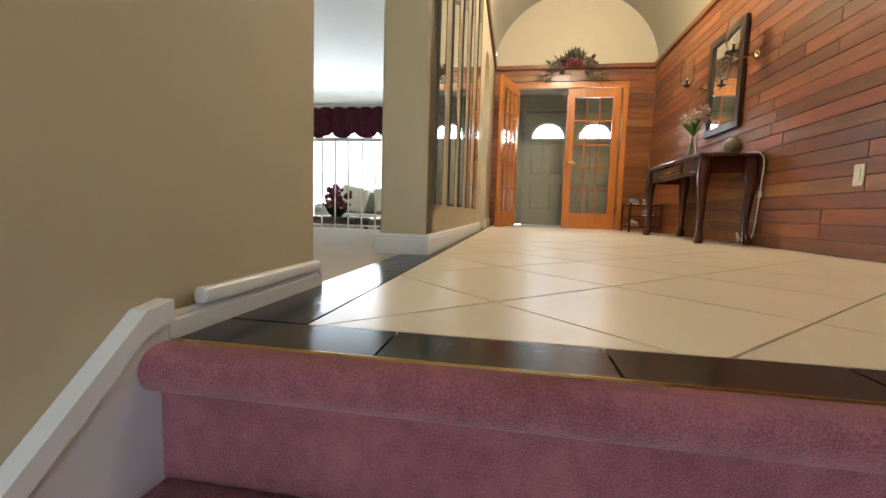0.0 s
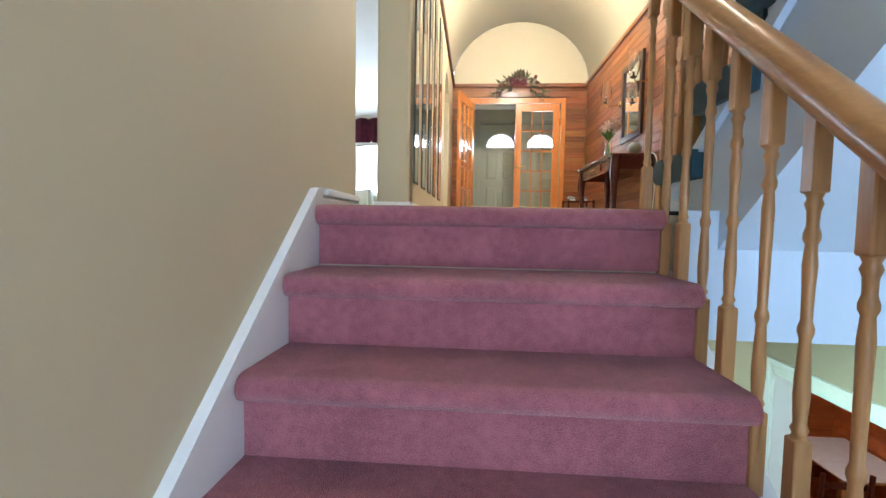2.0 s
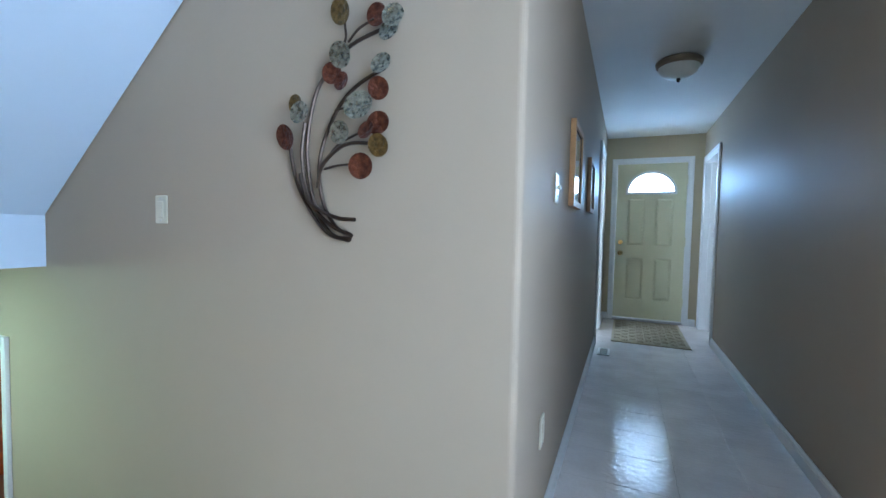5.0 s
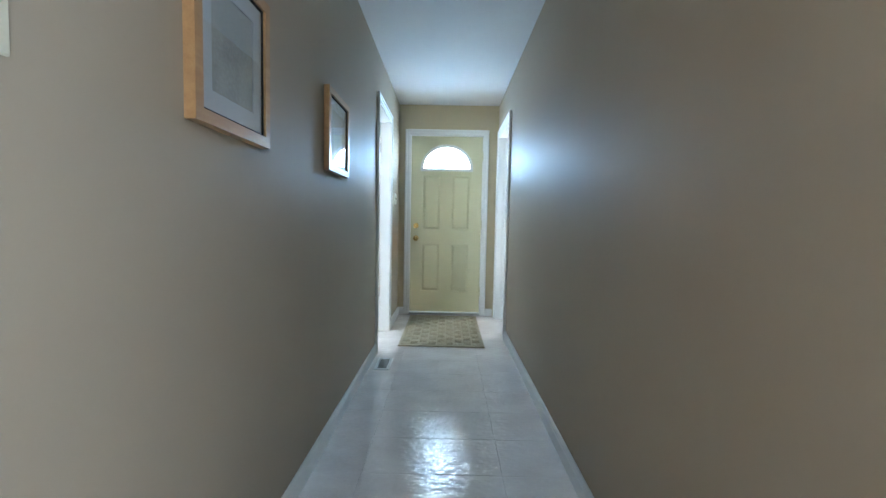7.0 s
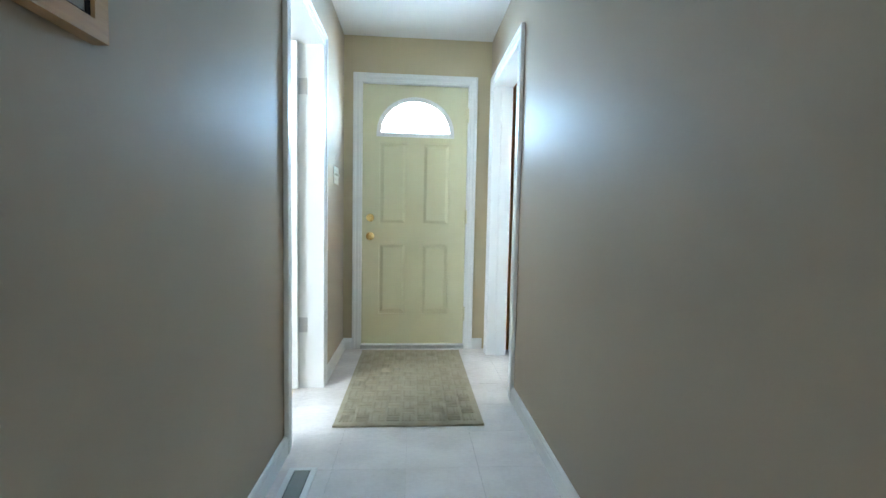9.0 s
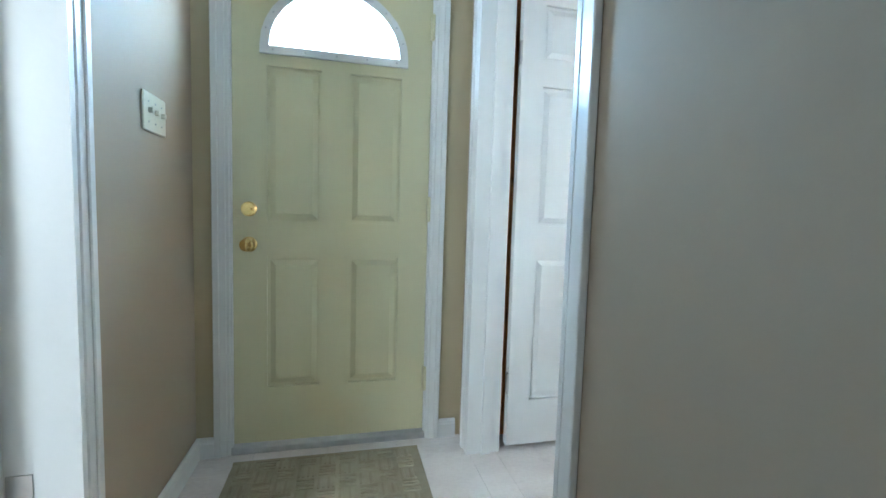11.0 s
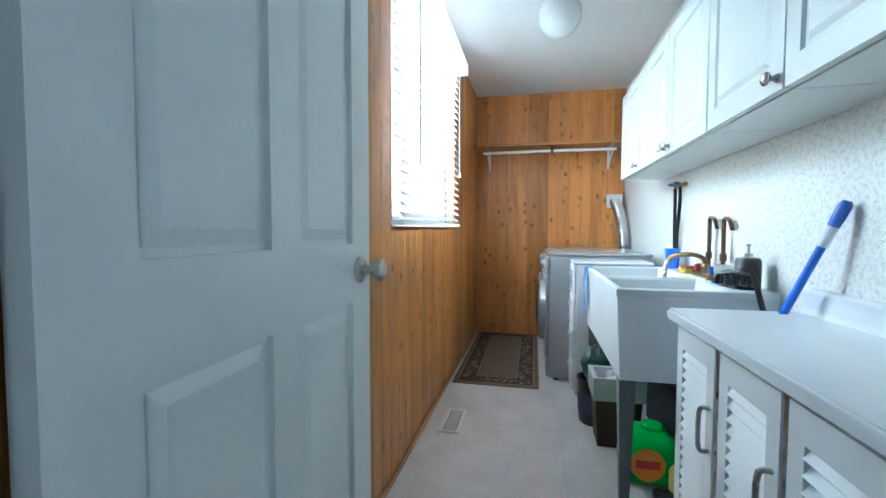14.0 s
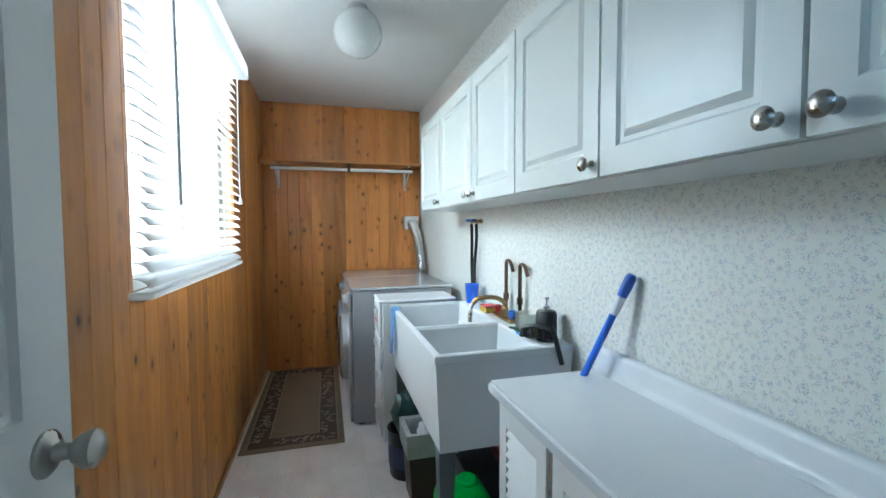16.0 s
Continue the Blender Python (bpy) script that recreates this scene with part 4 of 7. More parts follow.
own = box(1.36, 1.376, 7.196, 7.256, F + 0.02, F + 1.92, 0, own)
own = box(0.61, 2.126, 7.196, 7.256, F + 1.92, F + 1.95, 0, own)
own = box(0.61, 2.126, 7.196, 7.256, F, F + 0.02, 0, own)
setting("trim", own, M_OLIVE, "grey-green painted stops behind the front doors")
casing("trim", "x", 7.141, 0.585, 2.15, F, F + 1.94, -1, 0.06, material=M_OLIVE, label="grey-green painted casing of the front doors")


def glazed_door(label, at, rz, w=0.71, h=1.94):
    d = thing("glazed_door", label, "door", at, rz, local=True, group="pair of glazed foyer doors")
    cols, rws = 3, 5
    x0, x1, z0, z1, m = 0.10, w - 0.10, 0.21, h - 0.12, 0.018
    holes = []
    for i in range(cols):
        for j in range(rws):
            pw, ph = (x1 - x0 - m * (cols - 1)) / cols, (z1 - z0 - m * (rws - 1)) / rws
            a, b = x0 + i * (pw + m), z0 + j * (ph + m)
            holes.append(rect(a, a + pw, b, b + ph))
    part("leaf", plate([rect(0, w, 0, h)] + holes, 0.036), M_FIR, d)
    for hl in holes:
        p = part("pane", box(hl[0][0], hl[1][0], 0.016, 0.020, hl[0][1], hl[2][1]), M_GLASS, d)
        p.visible_shadow = False
    for s in (1, -1):
        own = turned(lathe([(0.026, 0), (0.024, 0.008), (0.010, 0.012), (0.010, 0.045)], 14), Matrix.Translation((0.055, 0 if s > 0 else 0.036, 0.92)) @ pose(0, 0, 0, 90 * s, 0, 0))
        y = -0.045 if s > 0 else 0.081
        own = tube(bend([(0.055, y, 0.92), (0.09, y, 0.925), (0.13, y, 0.92), (0.155, y, 0.915)], 4), 0.009, 8, own)
        part("door_handle", own, M_BRASS, d, "polished brass lever handle", smooth=True)
    for hz in (0.25, 1.65):
        part("hinge", box(w - 0.002, w + 0.012, -0.006, 0.006, hz - 0.05, hz + 0.05), M_BRASS, d)
    return d


glazed_door("amber wood glazed door with fifteen panes, closed", (1.135, 5.812, F + 0.006), 0)
glazed_door("amber wood glazed door with fifteen panes, standing open", (0.25, 5.13, F + 0.006), 72)
casing("trim", "x", 5.838, 0.42, 1.865, F, F + 1.96, -1, 0.075, 0.022, material=M_FIR, label="amber wood casing of the glazed doors")

# ---- foyer things ----
def switch_plate(name, label, m, w=0.072, h=0.116, toggles=1, rocker=False):
    """A plate in local x z that faces -y."""
    d = thing(name, label, "switch plate", (0, 0, 0), local=True)
    d.matrix_basis = m
    part("plate", box(-w / 2, w / 2, -0.007, 0, -h / 2, h / 2, 0.003), M_PLATE, d)
    for i in range(toggles):
        x = (i - (toggles - 1) / 2) * 0.046
        if rocker:
            part("rocker", box(x - 0.017, x + 0.017, -0.011, -0.006, -0.034, 0.034, 0.002), M_PLATE, d)
        else:
            part("toggle", box(x - 0.005, x + 0.005, -0.02, -0.006, -0.004, 0.012, 0.002), M_PLATE, d)
        for s in (-1, 1):
            part("screw", turned(lathe([(0.003, 0), (0.002, 0.002)], 8), Matrix.Translation((x, -0.007, s * 0.03 if not rocker else s * 0.046)) @ pose(0, 0, 0, 90, 0, 0)), M_STEEL, d)
    return d


switch_plate("light_switch", "ivory dimmer switch plate on the cedar wall", pose(2.272, 2.15, 1.735, 0, 0, -90), rocker=True)
switch_plate("light_switch", "ivory light switch plate on the taupe stairwell wall", pose(2.199, -0.945, 1.211, 0, 0, -90), rocker=True)
switch_plate("light_switch", "ivory light switch plate on the taupe hall wall", pose(2.78, -2.451, 1.325))
switch_plate("wall_outlet", "ivory power outlet low on the taupe hall wall", pose(2.61, -2.451, 0.412), rocker=True)
switch_plate("triple_switch", "ivory triple light switch plate beside the side door", pose(6.79, -2.451, 1.315), w=0.16, toggles=3)
switch_plate("light_switch", "ivory switch plate with a small night light on the mirror wall", pose(0.102, 3.05, F + 0.3, 0, 0, 90), rocker=True)

for i, (a, b) in enumerate(((1.44, 1.61), (1.83, 2.04), (2.24, 2.44), (2.68, 2.87), (3.19, 3.49))):
    d = thing("mirror_strip", "tall narrow mirror strip with dark edges on the wall", "mirror", (0.102, (a + b) / 2, 1.51), group="mirror strips")
    part("mirror_glass", box(0.104, 0.110, a + 0.008, b - 0.008, 1.515, 3.36), M_MIRROR, d)
    own = None
    for q in ((a, a + 0.010, 1.505, 3.37), (b - 0.010, b, 1.505, 3.37), (a, b, 1.505, 1.516)):
        own = box(0.101, 0.112, q[0], q[1], q[2], q[3], 0.001, own)
    part("mirror_edge", own, mat("dark_mirror_edge", (0.09, 0.10, 0.085), 0.2), d)


def console_table():
    d = thing("console_table", "dark cherry console table with curved cabriole legs and a drawer", "table", (2.05, 3.83, F))
    x0, x1, y0, y1, h = 1.84, 2.262, 3.06, 4.42, 0.69
    part("tabletop", box(x0 - 0.02, x1, y0 - 0.02, y1 + 0.02, F + h - 0.028, F + h, 0.010, seg=2), M_MAHOG, d)
    own = box(x0 + 0.03, x0 + 0.05, y0 + 0.04, y1 - 0.04, F + h - 0.15, F + h - 0.028)
    own = box(x0 + 0.05, x1 - 0.02, y0 + 0.04, y0 + 0.06, F + h - 0.15, F + h - 0.028, 0, own)
    own = box(x0 + 0.05, x1 - 0.02, y1 - 0.06, y1 - 0.04, F + h - 0.15, F + h - 0.028, 0, own)
    part("apron", own, M_MAHOG, d)
    dr = part("drawer", box(x0 + 0.018, x0 + 0.032, 3.5, 4.0, F + h - 0.118, F + h - 0.04, 0.004), M_MAHOG, d)
    own = tube(bend([(x0 + 0.018, 3.68, F + h - 0.078), (x0 - 0.006, 3.70, F + h - 0.09), (x0 - 0.006, 3.80, F + h - 0.09), (x0 + 0.018, 3.82, F + h - 0.078)], 4), 0.005, 8)
    part("drawer_pull", own, M_BRASS, dr)
    for (x, y, sx, sy) in ((x0 + 0.05, y0 + 0.05, -1, -1), (x0 + 0.05, y1 - 0.05, -1, 1), (x1 - 0.05, y0 + 0.05, 1, -1), (x1 - 0.05, y1 - 0.05, 1, 1)):
        zs = [(h - 0.03, 0.0, 0.044), (h - 0.13, 0.006, 0.050), (h - 0.22, 0.022, 0.046), (0.38, 0.012, 0.034), (0.2, -0.004, 0.026), (0.09, 0.0, 0.023), (0.06, 0.012, 0.030), (0.03, 0.020, 0.038), (0.0, 0.020, 0.030)]
        k = 0.6 if sx > 0 else 1.0
        own = tube([(x + sx * o * k * 0.5, y + sy * o, F + z) for z, o, _ in zs], 0.02, 10, radii=[q for *_, q in zs])
        part("leg", own, M_MAHOG, d, smooth=True)


console_table()
TT = F + 0.69
M_STEM = mat("green_stems", (0.14, 0.30, 0.06), 0.5)
M_PETAL = mat("pale_mauve_petals", (0.55, 0.38, 0.38), 0.8, color2=(0.38, 0.32, 0.2), scale=40)
d = thing("flower_vase", "clear glass vase of pale mauve flowers and green stems", "vase", (1.95, 3.54, TT))
part("vase", lathe([(0.035, 0.001), (0.045, 0.02), (0.040, 0.10), (0.032, 0.17), (0.045, 0.21), (0.042, 0.21), (0.029, 0.17), (0.036, 0.10), (0.04, 0.025), (0.0, 0.02)], 18, (1.95, 3.54, TT), caps=False), M_GLASS, d, "clear glass", smooth=True)
rng = random.Random(4)
own, pet = None, None
for i in range(16):
    a, rr = rng.uniform(0, 6.28), rng.uniform(0.02, 0.13)
    tip = Vector((1.95 + rr * math.cos(a) * 0.8, 3.54 + rr * math.sin(a), TT + rng.uniform(0.30, 0.41)))
    own = tube(bend([(1.95 + rng.uniform(-0.02, 0.02), 3.54 + rng.uniform(-0.02, 0.02), TT + 0.03), (1.95, 3.54, TT + 0.2), tip], 4), 0.003, 5, own)
    for k in range(9):
        c = tip + Vector((rng.gauss(0, 0.022), rng.gauss(0, 0.022), rng.gauss(0, 0.016)))
        b_ = bmesh.new()
        bmesh.ops.create_icosphere(b_, subdivisions=1, radius=rng.uniform(0.009, 0.017))
        pet = join(pet, turned(b_, Matrix.Translation(c)))
for i in range(16):
    a = rng.uniform(0, 6.28)
    b_ = bmesh.new()
    vs = [b_.verts.new(p) for p in ((0, 0, 0), (0.02, 0.06, 0.01), (0, 0.16, -0.02), (-0.02, 0.06, 0.01))]
    b_.faces.new(vs)
    own = join(own, turned(b_, Matrix.Translation((1.95, 3.54, TT + 0.2 + 0.02 * (i % 3))) @ pose(0, 0, 0, 50, 0, math.degrees(a))))
part("stems", own, M_STEM, d)
part("blossoms", pet, M_PETAL, d)
d = thing("round_pot", "small round grey-green pottery jar on the console table", "jar", (2.10, 3.17, TT))
part("body", lathe([(0.035, 0.0), (0.062, 0.03), (0.07, 0.065), (0.058, 0.105), (0.032, 0.122), (0.03, 0.128)], 20, (2.10, 3.17, TT)), mat("grey_green_glaze", (0.16, 0.15, 0.11), 0.35, scale=30), d, smooth=True)
part("lid", lathe([(0.03, 0.128), (0.03, 0.134), (0.012, 0.139), (0.006, 0.142)], 16, (2.10, 3.17, TT)), mat("dark_glaze", (0.08, 0.07, 0.05), 0.4), d)
d = thing("candle_dish", "small white ceramic dish on the console table", "dish", (1.95, 3.72, TT))
part("dish", lathe([(0.03, 0), (0.045, 0.012), (0.045, 0.03), (0.038, 0.03), (0.03, 0.012)], 16, (1.95, 3.72, TT)), M_PLASTIC_WHITE, d)
d = thing("white_cord", "white electric cord hanging from the console table", "cord", (2.25, 3.04, F))
part("cord", tube(bend([(2.16, 3.2, TT + 0.004), (2.22, 3.06, TT + 0.006), (2.258, 3.03, TT - 0.06), (2.262, 3.05, F + 0.45), (2.26, 3.06, F + 0.3), (2.262, 3.10, F + 0.08), (2.22, 3.14, F + 0.012), (2.2, 3.2, F + 0.09), (2.22, 3.22, F + 0.02)], 7), 0.005, 6), M_PLASTIC_WHITE, d)
part("inline_switch", box(2.252, 2.272, 3.04, 3.065, F + 0.36, F + 0.41, 0.004), M_PLASTIC_WHITE, d)
# mirror with its dark frame
d = thing("wall_mirror", "tall wall mirror in a dark brown wooden frame", "mirror", (2.27, 3.76, 2.25))
M_FRAME = mat("dark_brown_frame", (0.035, 0.018, 0.012), 0.35)
own = along_x(plate([rect(3.44, 4.08, 2.25, 3.14), rect(3.505, 4.015, 2.315, 3.075)], 0.03))
bmesh.ops.translate(own, vec=(2.24, 0, 0), verts=own.verts)
part("frame", own, M_FRAME, d)
part("mirror_glass", box(2.258, 2.264, 3.50, 4.02, 2.31, 3.08), M_MIRROR, d)
for y in (3.29, 4.20):
    d = thing("wall_sconce", "brass wall sconce with a clear glass hurricane shade", "sconce", (2.27, y, 2.77), group="sconces beside the mirror")
    part("back_plate", turned(lathe([(0.04, 0), (0.036, 0.010), (0.014, 0.02), (0.01, 0.03)], 16), Matrix.Translation((2.271, y, 2.77)) @ pose(0, 0, 0, 0, -90, 0)), M_BRASS, d, smooth=True)
    part("arm", tube(bend([(2.25, y, 2.77), (2.18, y, 2.745), (2.12, y, 2.75), (2.10, y, 2.78)], 5), 0.006, 8), M_BRASS, d)
    part("candle_cup", lathe([(0.012, 0), (0.035, 0.012), (0.036, 0.018), (0.012, 0.022), (0.011, 0.07)], 16, (2.10, y, 2.775)), M_IRON, d)
    part("shade", lathe([(0.032, 0.02), (0.058, 0.08), (0.062, 0.15), (0.050, 0.23), (0.055, 0.27), (0.053, 0.27), (0.048, 0.23), (0.059, 0.15), (0.055, 0.08), (0.030, 0.02)], 20, (2.10, y, 2.775), caps=False), M_GLASS, d, "clear glass", smooth=True)
    part("candle", lathe([(0.009, 0.022), (0.009, 0.09), (0.002, 0.094)], 10, (2.10, y, 2.775)), M_PLATE, d)
# shoe rack
d = thing("shoe_rack", "small dark wooden shoe rack with three shelves", "shoe rack", (2.05, 5.25, F))
for (x, y) in ((1.87, 5.07), (1.87, 5.45), (2.23, 5.07), (2.23, 5.45)):
    part("post", box(x - 0.012, x + 0.012, y - 0.012, y + 0.012, F, F + 0.36), M_MAHOG, d)
for z in (0.06, 0.19, 0.33):
    for y in (5.08, 5.17, 5.26, 5.35, 5.44):
        part("slat", box(1.86, 2.24, y - 0.016, y + 0.016, F + z, F + z + 0.012), M_MAHOG, d)
M_SHOE = mat("grey_blue_shoe", (0.30, 0.33, 0.40), 0.7, scale=30)
M_SHOE2 = mat("white_shoe", (0.65, 0.65, 0.66), 0.7, scale=30)
for i, (x, z, mm, c) in enumerate(((1.95, 0.342, M_SHOE, "grey-blue"), (2.12, 0.342, M_SHOE, "grey-blue"), (1.96, 0.072, M_SHOE2, "white"), (2.13, 0.202, M_SHOE, "grey-blue"))):
    d = thing("shoe", f"{c} canvas shoe on the dark shoe rack", "shoe", (x, 5.25, F + z), group="shoes on the rack")
    part("sole", box(x - 0.04, x + 0.04, 5.12, 5.38, F + z, F + z + 0.022, 0.01), M_SHOE2, d)
    own = box(x - 0.037, x + 0.037, 5.125, 5.375, F + z + 0.022, F + z + 0.085, 0.025, seg=2)
    for v in own.verts:
        if v.co.y < 5.22 and v.co.z > F + z + 0.05:
            v.co.z -= 0.028
    part("upper", own, mm, d, smooth=True)
# garland above the glazed doors
d = thing("dried_garland", "spray of dried dark green leaves and burgundy flowers above the doors", "garland", (1.19, 5.79, 3.55))
rng = random.Random(8)
M_LEAF = mat("dusty_dark_leaves", (0.05, 0.065, 0.03), 0.8, color2=(0.09, 0.05, 0.03), scale=30)
M_ROSE = mat("burgundy_petals", (0.15, 0.02, 0.045), 0.8, color2=(0.09, 0.01, 0.02), scale=30)
own = None
for i in range(130):
    a = rng.uniform(-0.7, math.pi + 0.7)
    L = rng.uniform(0.12, 0.44) * (1.0 if abs(math.cos(a)) > 0.5 else 0.6)
    cx = 1.19 + L * math.cos(a)
    cz = 3.60 + 0.4 * L * math.sin(a) - 0.55 * abs(L * math.cos(a))
    b_ = bmesh.new()
    w_, l_ = rng.uniform(0.010, 0.022), rng.uniform(0.06, 0.13)
    vs = [b_.verts.new(p) for p in ((0, 0, 0), (w_, 0.006, l_ * 0.4), (0, 0, l_), (-w_, 0.006, l_ * 0.4))]
    b_.faces.new(vs)
    own = join(own, turned(b_, Matrix.Translation((cx, 5.78 - rng.uniform(0, 0.05), cz)) @ pose(0, 0, 0, rng.uniform(-40, 40), 90 - math.degrees(a) + rng.uniform(-40, 40), rng.uniform(-50, 50))))
for i in range(14):
    a = math.pi * (i + 0.5) / 14
    own = tube(bend([(1.19, 5.78, 3.55), (1.19 + 0.2 * math.cos(a), 5.76, 3.59 + 0.07 * math.sin(a)), (1.19 + rng.uniform(0.3, 0.42) * math.cos(a), 5.77, 3.46 + 0.2 * math.sin(a))], 4), 0.003, 5, own)
part("foliage", own, M_LEAF, d)
own = None
for i in range(26):
    c = (1.19 + rng.gauss(0, 0.10), 5.75 - rng.uniform(0, 0.04), 3.56 + rng.gauss(0, 0.045))
    b_ = bmesh.new()
    bmesh.ops.create_icosphere(b_, subdivisions=2, radius=rng.uniform(0.015, 0.03))
    for v in b_.verts:
        v.co *= 1 + rng.uniform(-0.25, 0.25)
    part("flower", turned(b_, Matrix.Translation(c)), M_ROSE, d)
# chandeliers under the vault; the one above the stairs is unseen and added
M_BULB = emitter("lit_bulb", (1.0, 0.82, 0.55), 12.0)


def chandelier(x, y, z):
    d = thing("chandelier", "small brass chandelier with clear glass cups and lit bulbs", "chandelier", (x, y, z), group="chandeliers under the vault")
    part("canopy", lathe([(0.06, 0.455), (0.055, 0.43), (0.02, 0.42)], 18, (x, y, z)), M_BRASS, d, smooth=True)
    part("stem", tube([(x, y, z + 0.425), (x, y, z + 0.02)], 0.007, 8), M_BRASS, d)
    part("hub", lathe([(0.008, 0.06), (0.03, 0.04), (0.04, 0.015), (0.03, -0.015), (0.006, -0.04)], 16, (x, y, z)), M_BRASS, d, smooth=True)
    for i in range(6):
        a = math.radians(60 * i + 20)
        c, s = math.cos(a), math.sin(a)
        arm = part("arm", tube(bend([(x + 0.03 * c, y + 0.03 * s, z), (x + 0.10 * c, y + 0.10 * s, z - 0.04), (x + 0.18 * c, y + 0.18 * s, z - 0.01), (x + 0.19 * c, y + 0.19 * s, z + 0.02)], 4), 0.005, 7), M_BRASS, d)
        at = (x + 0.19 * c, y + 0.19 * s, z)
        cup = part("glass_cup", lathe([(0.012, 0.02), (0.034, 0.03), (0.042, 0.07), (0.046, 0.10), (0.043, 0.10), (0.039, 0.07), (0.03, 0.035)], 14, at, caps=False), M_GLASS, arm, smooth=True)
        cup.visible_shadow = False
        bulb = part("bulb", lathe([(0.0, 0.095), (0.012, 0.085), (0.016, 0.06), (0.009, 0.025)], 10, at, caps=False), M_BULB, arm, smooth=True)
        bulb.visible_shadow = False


chandelier(1.2, 3.9, 4.10)
# unseen twin, added for warm light on the stair treads
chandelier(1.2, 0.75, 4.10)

# ---- living room things ----
M_VALANCE = mat("burgundy_velvet", (0.11, 0.022, 0.04), 0.8, color2=(0.05, 0.01, 0.018), scale=12, spec=0.2)
d = thing("window_valance", "burgundy gathered valance with a scalloped lower edge", "valance", (-2.0, 6.5, 3.05))
own = bmesh.new()
n = 160
rows_ = []
for i in range(n + 1):
    x = -3.95 + 3.8 * i / n
    y = 6.50 + 0.04 * math.sin(i * 0.62) + 0.012 * math.sin(i * 1.9)
    sc = 0.12 * (1 - abs(math.sin(math.pi * (x + 3.95) / 0.42)) ** 0.6)
    rows_.append([own.verts.new((x, y, z)) for z in (3.18, 3.05, 2.9, 2.66 + sc)])
for a, b in zip(rows_, rows_[1:]):
    for k in range(3):
        own.faces.new((a[k], b[k], b[k + 1], a[k + 1]))
bmesh.ops.solidify(own, geom=own.faces[:], thickness=0.008)
part("gathered_cloth", own, M_VALANCE, d, smooth=True)
part("rod", tube([(-4.0, 6.53, 3.17), (-0.1, 6.53, 3.17)], 0.012, 8), M_BRASS, d)
d = thing("window_1", "wide living room window with white frames", "", (-2.0, 6.7, LF + 0.4), kind="structure")
own = plate([rect(-3.9, -0.25, LF + 0.4, 3.05)] + [rect(-3.84 + i * 1.19, -3.84 + i * 1.19 + 1.13, LF + 0.46, 2.99) for i in range(3)], 0.06)
bmesh.ops.translate(own, vec=(0, 6.66, 0), verts=own.verts)
part("window_frame", own, M_WHITE, d)
for i in range(3):
    p = part("pane", box(-3.84 + i * 1.19, -3.84 + i * 1.19 + 1.13, 6.685, 6.69, LF + 0.46, 2.99), M_GLASS, d)
    p.visible_shadow = False
M_SHEER = bpy.data.materials.new("white_sheer")
M_SHEER.use_nodes = True
_b = M_SHEER.node_tree.nodes["Principled BSDF"]
_b.inputs["Base Color"].default_value, _b.inputs["Roughness"].default_value = (0.9, 0.9, 0.9, 1), 0.9
_tr, _mx = M_SHEER.node_tree.nodes.new("ShaderNodeBsdfTranslucent"), M_SHEER.node_tree.nodes.new("ShaderNodeMixShader")
_tr.inputs[0].default_value, _mx.inputs[0].default_value = (0.95, 0.95, 0.95, 1), 0.65
M_SHEER.node_tree.links.new(_b.outputs[0], _mx.inputs[1])
M_SHEER.node_tree.links.new(_tr.outputs[0], _mx.inputs[2])
M_SHEER.node_tree.links.new(_mx.outputs[0], M_SHEER.node_tree.nodes["Material Output"].inputs[0])
for (a, b) in ((-3.95, -2.1), (-2.05, -0.2)):
    d = thing("sheer_curtain", "white sheer curtain hanging in soft folds", "curtain", ((a + b) / 2, 6.56, LF + 0.1))
    own = bmesh.new()
    prev = None
    for i in range(101):
        x = a + (b - a) * i / 100
        y = 6.575 + 0.018 * math.sin(i * 0.9) + 0.01 * math.sin(i * 2.3)
        cur = [own.verts.new((x, y, 3.12)), own.verts.new((x, y, LF + 0.02))]
        if prev:
            own.faces.new((prev[0], cur[0], cur[1], prev[1]))
        prev = cur
    part("cloth", own, M_SHEER, d, smooth=True)
d = thing("living_room_railing", "white metal railing with thin twisted bars", "railing", (-2.0, 3.3, F))
M_WMETAL = mat("white_enamel_metal", (0.80, 0.79, 0.76), 0.4)
part("top_rail", box(-4.5, -0.08, 3.27, 3.31, F + 0.80, F + 0.825, 0.004), M_WMETAL, d)
part("bottom_rail", box(-4.5, -0.08, 3.28, 3.30, F + 0.02, F + 0.035), M_WMETAL, d)
for i in range(34):
    x = -4.44 + i * 0.13
    own = bmesh.new()
    prev = None
    for k in range(25):
        ang = 0.0 if (k < 6 or k > 18) else (k - 6) * 0.6
        cur = [own.verts.new((x + 0.0075 * math.cos(ang + q * math.pi / 2 + 0.785), 3.29 + 0.0075 * math.sin(ang + q * math.pi / 2 + 0.785), F + 0.8 * k / 24)) for q in range(4)]
        if prev:
            for q in range(4):
                own.faces.new((prev[q], prev[(q + 1) % 4], cur[(q + 1) % 4], cur[q]))
        prev = cur
    part("bar", own, M_WMETAL, d)


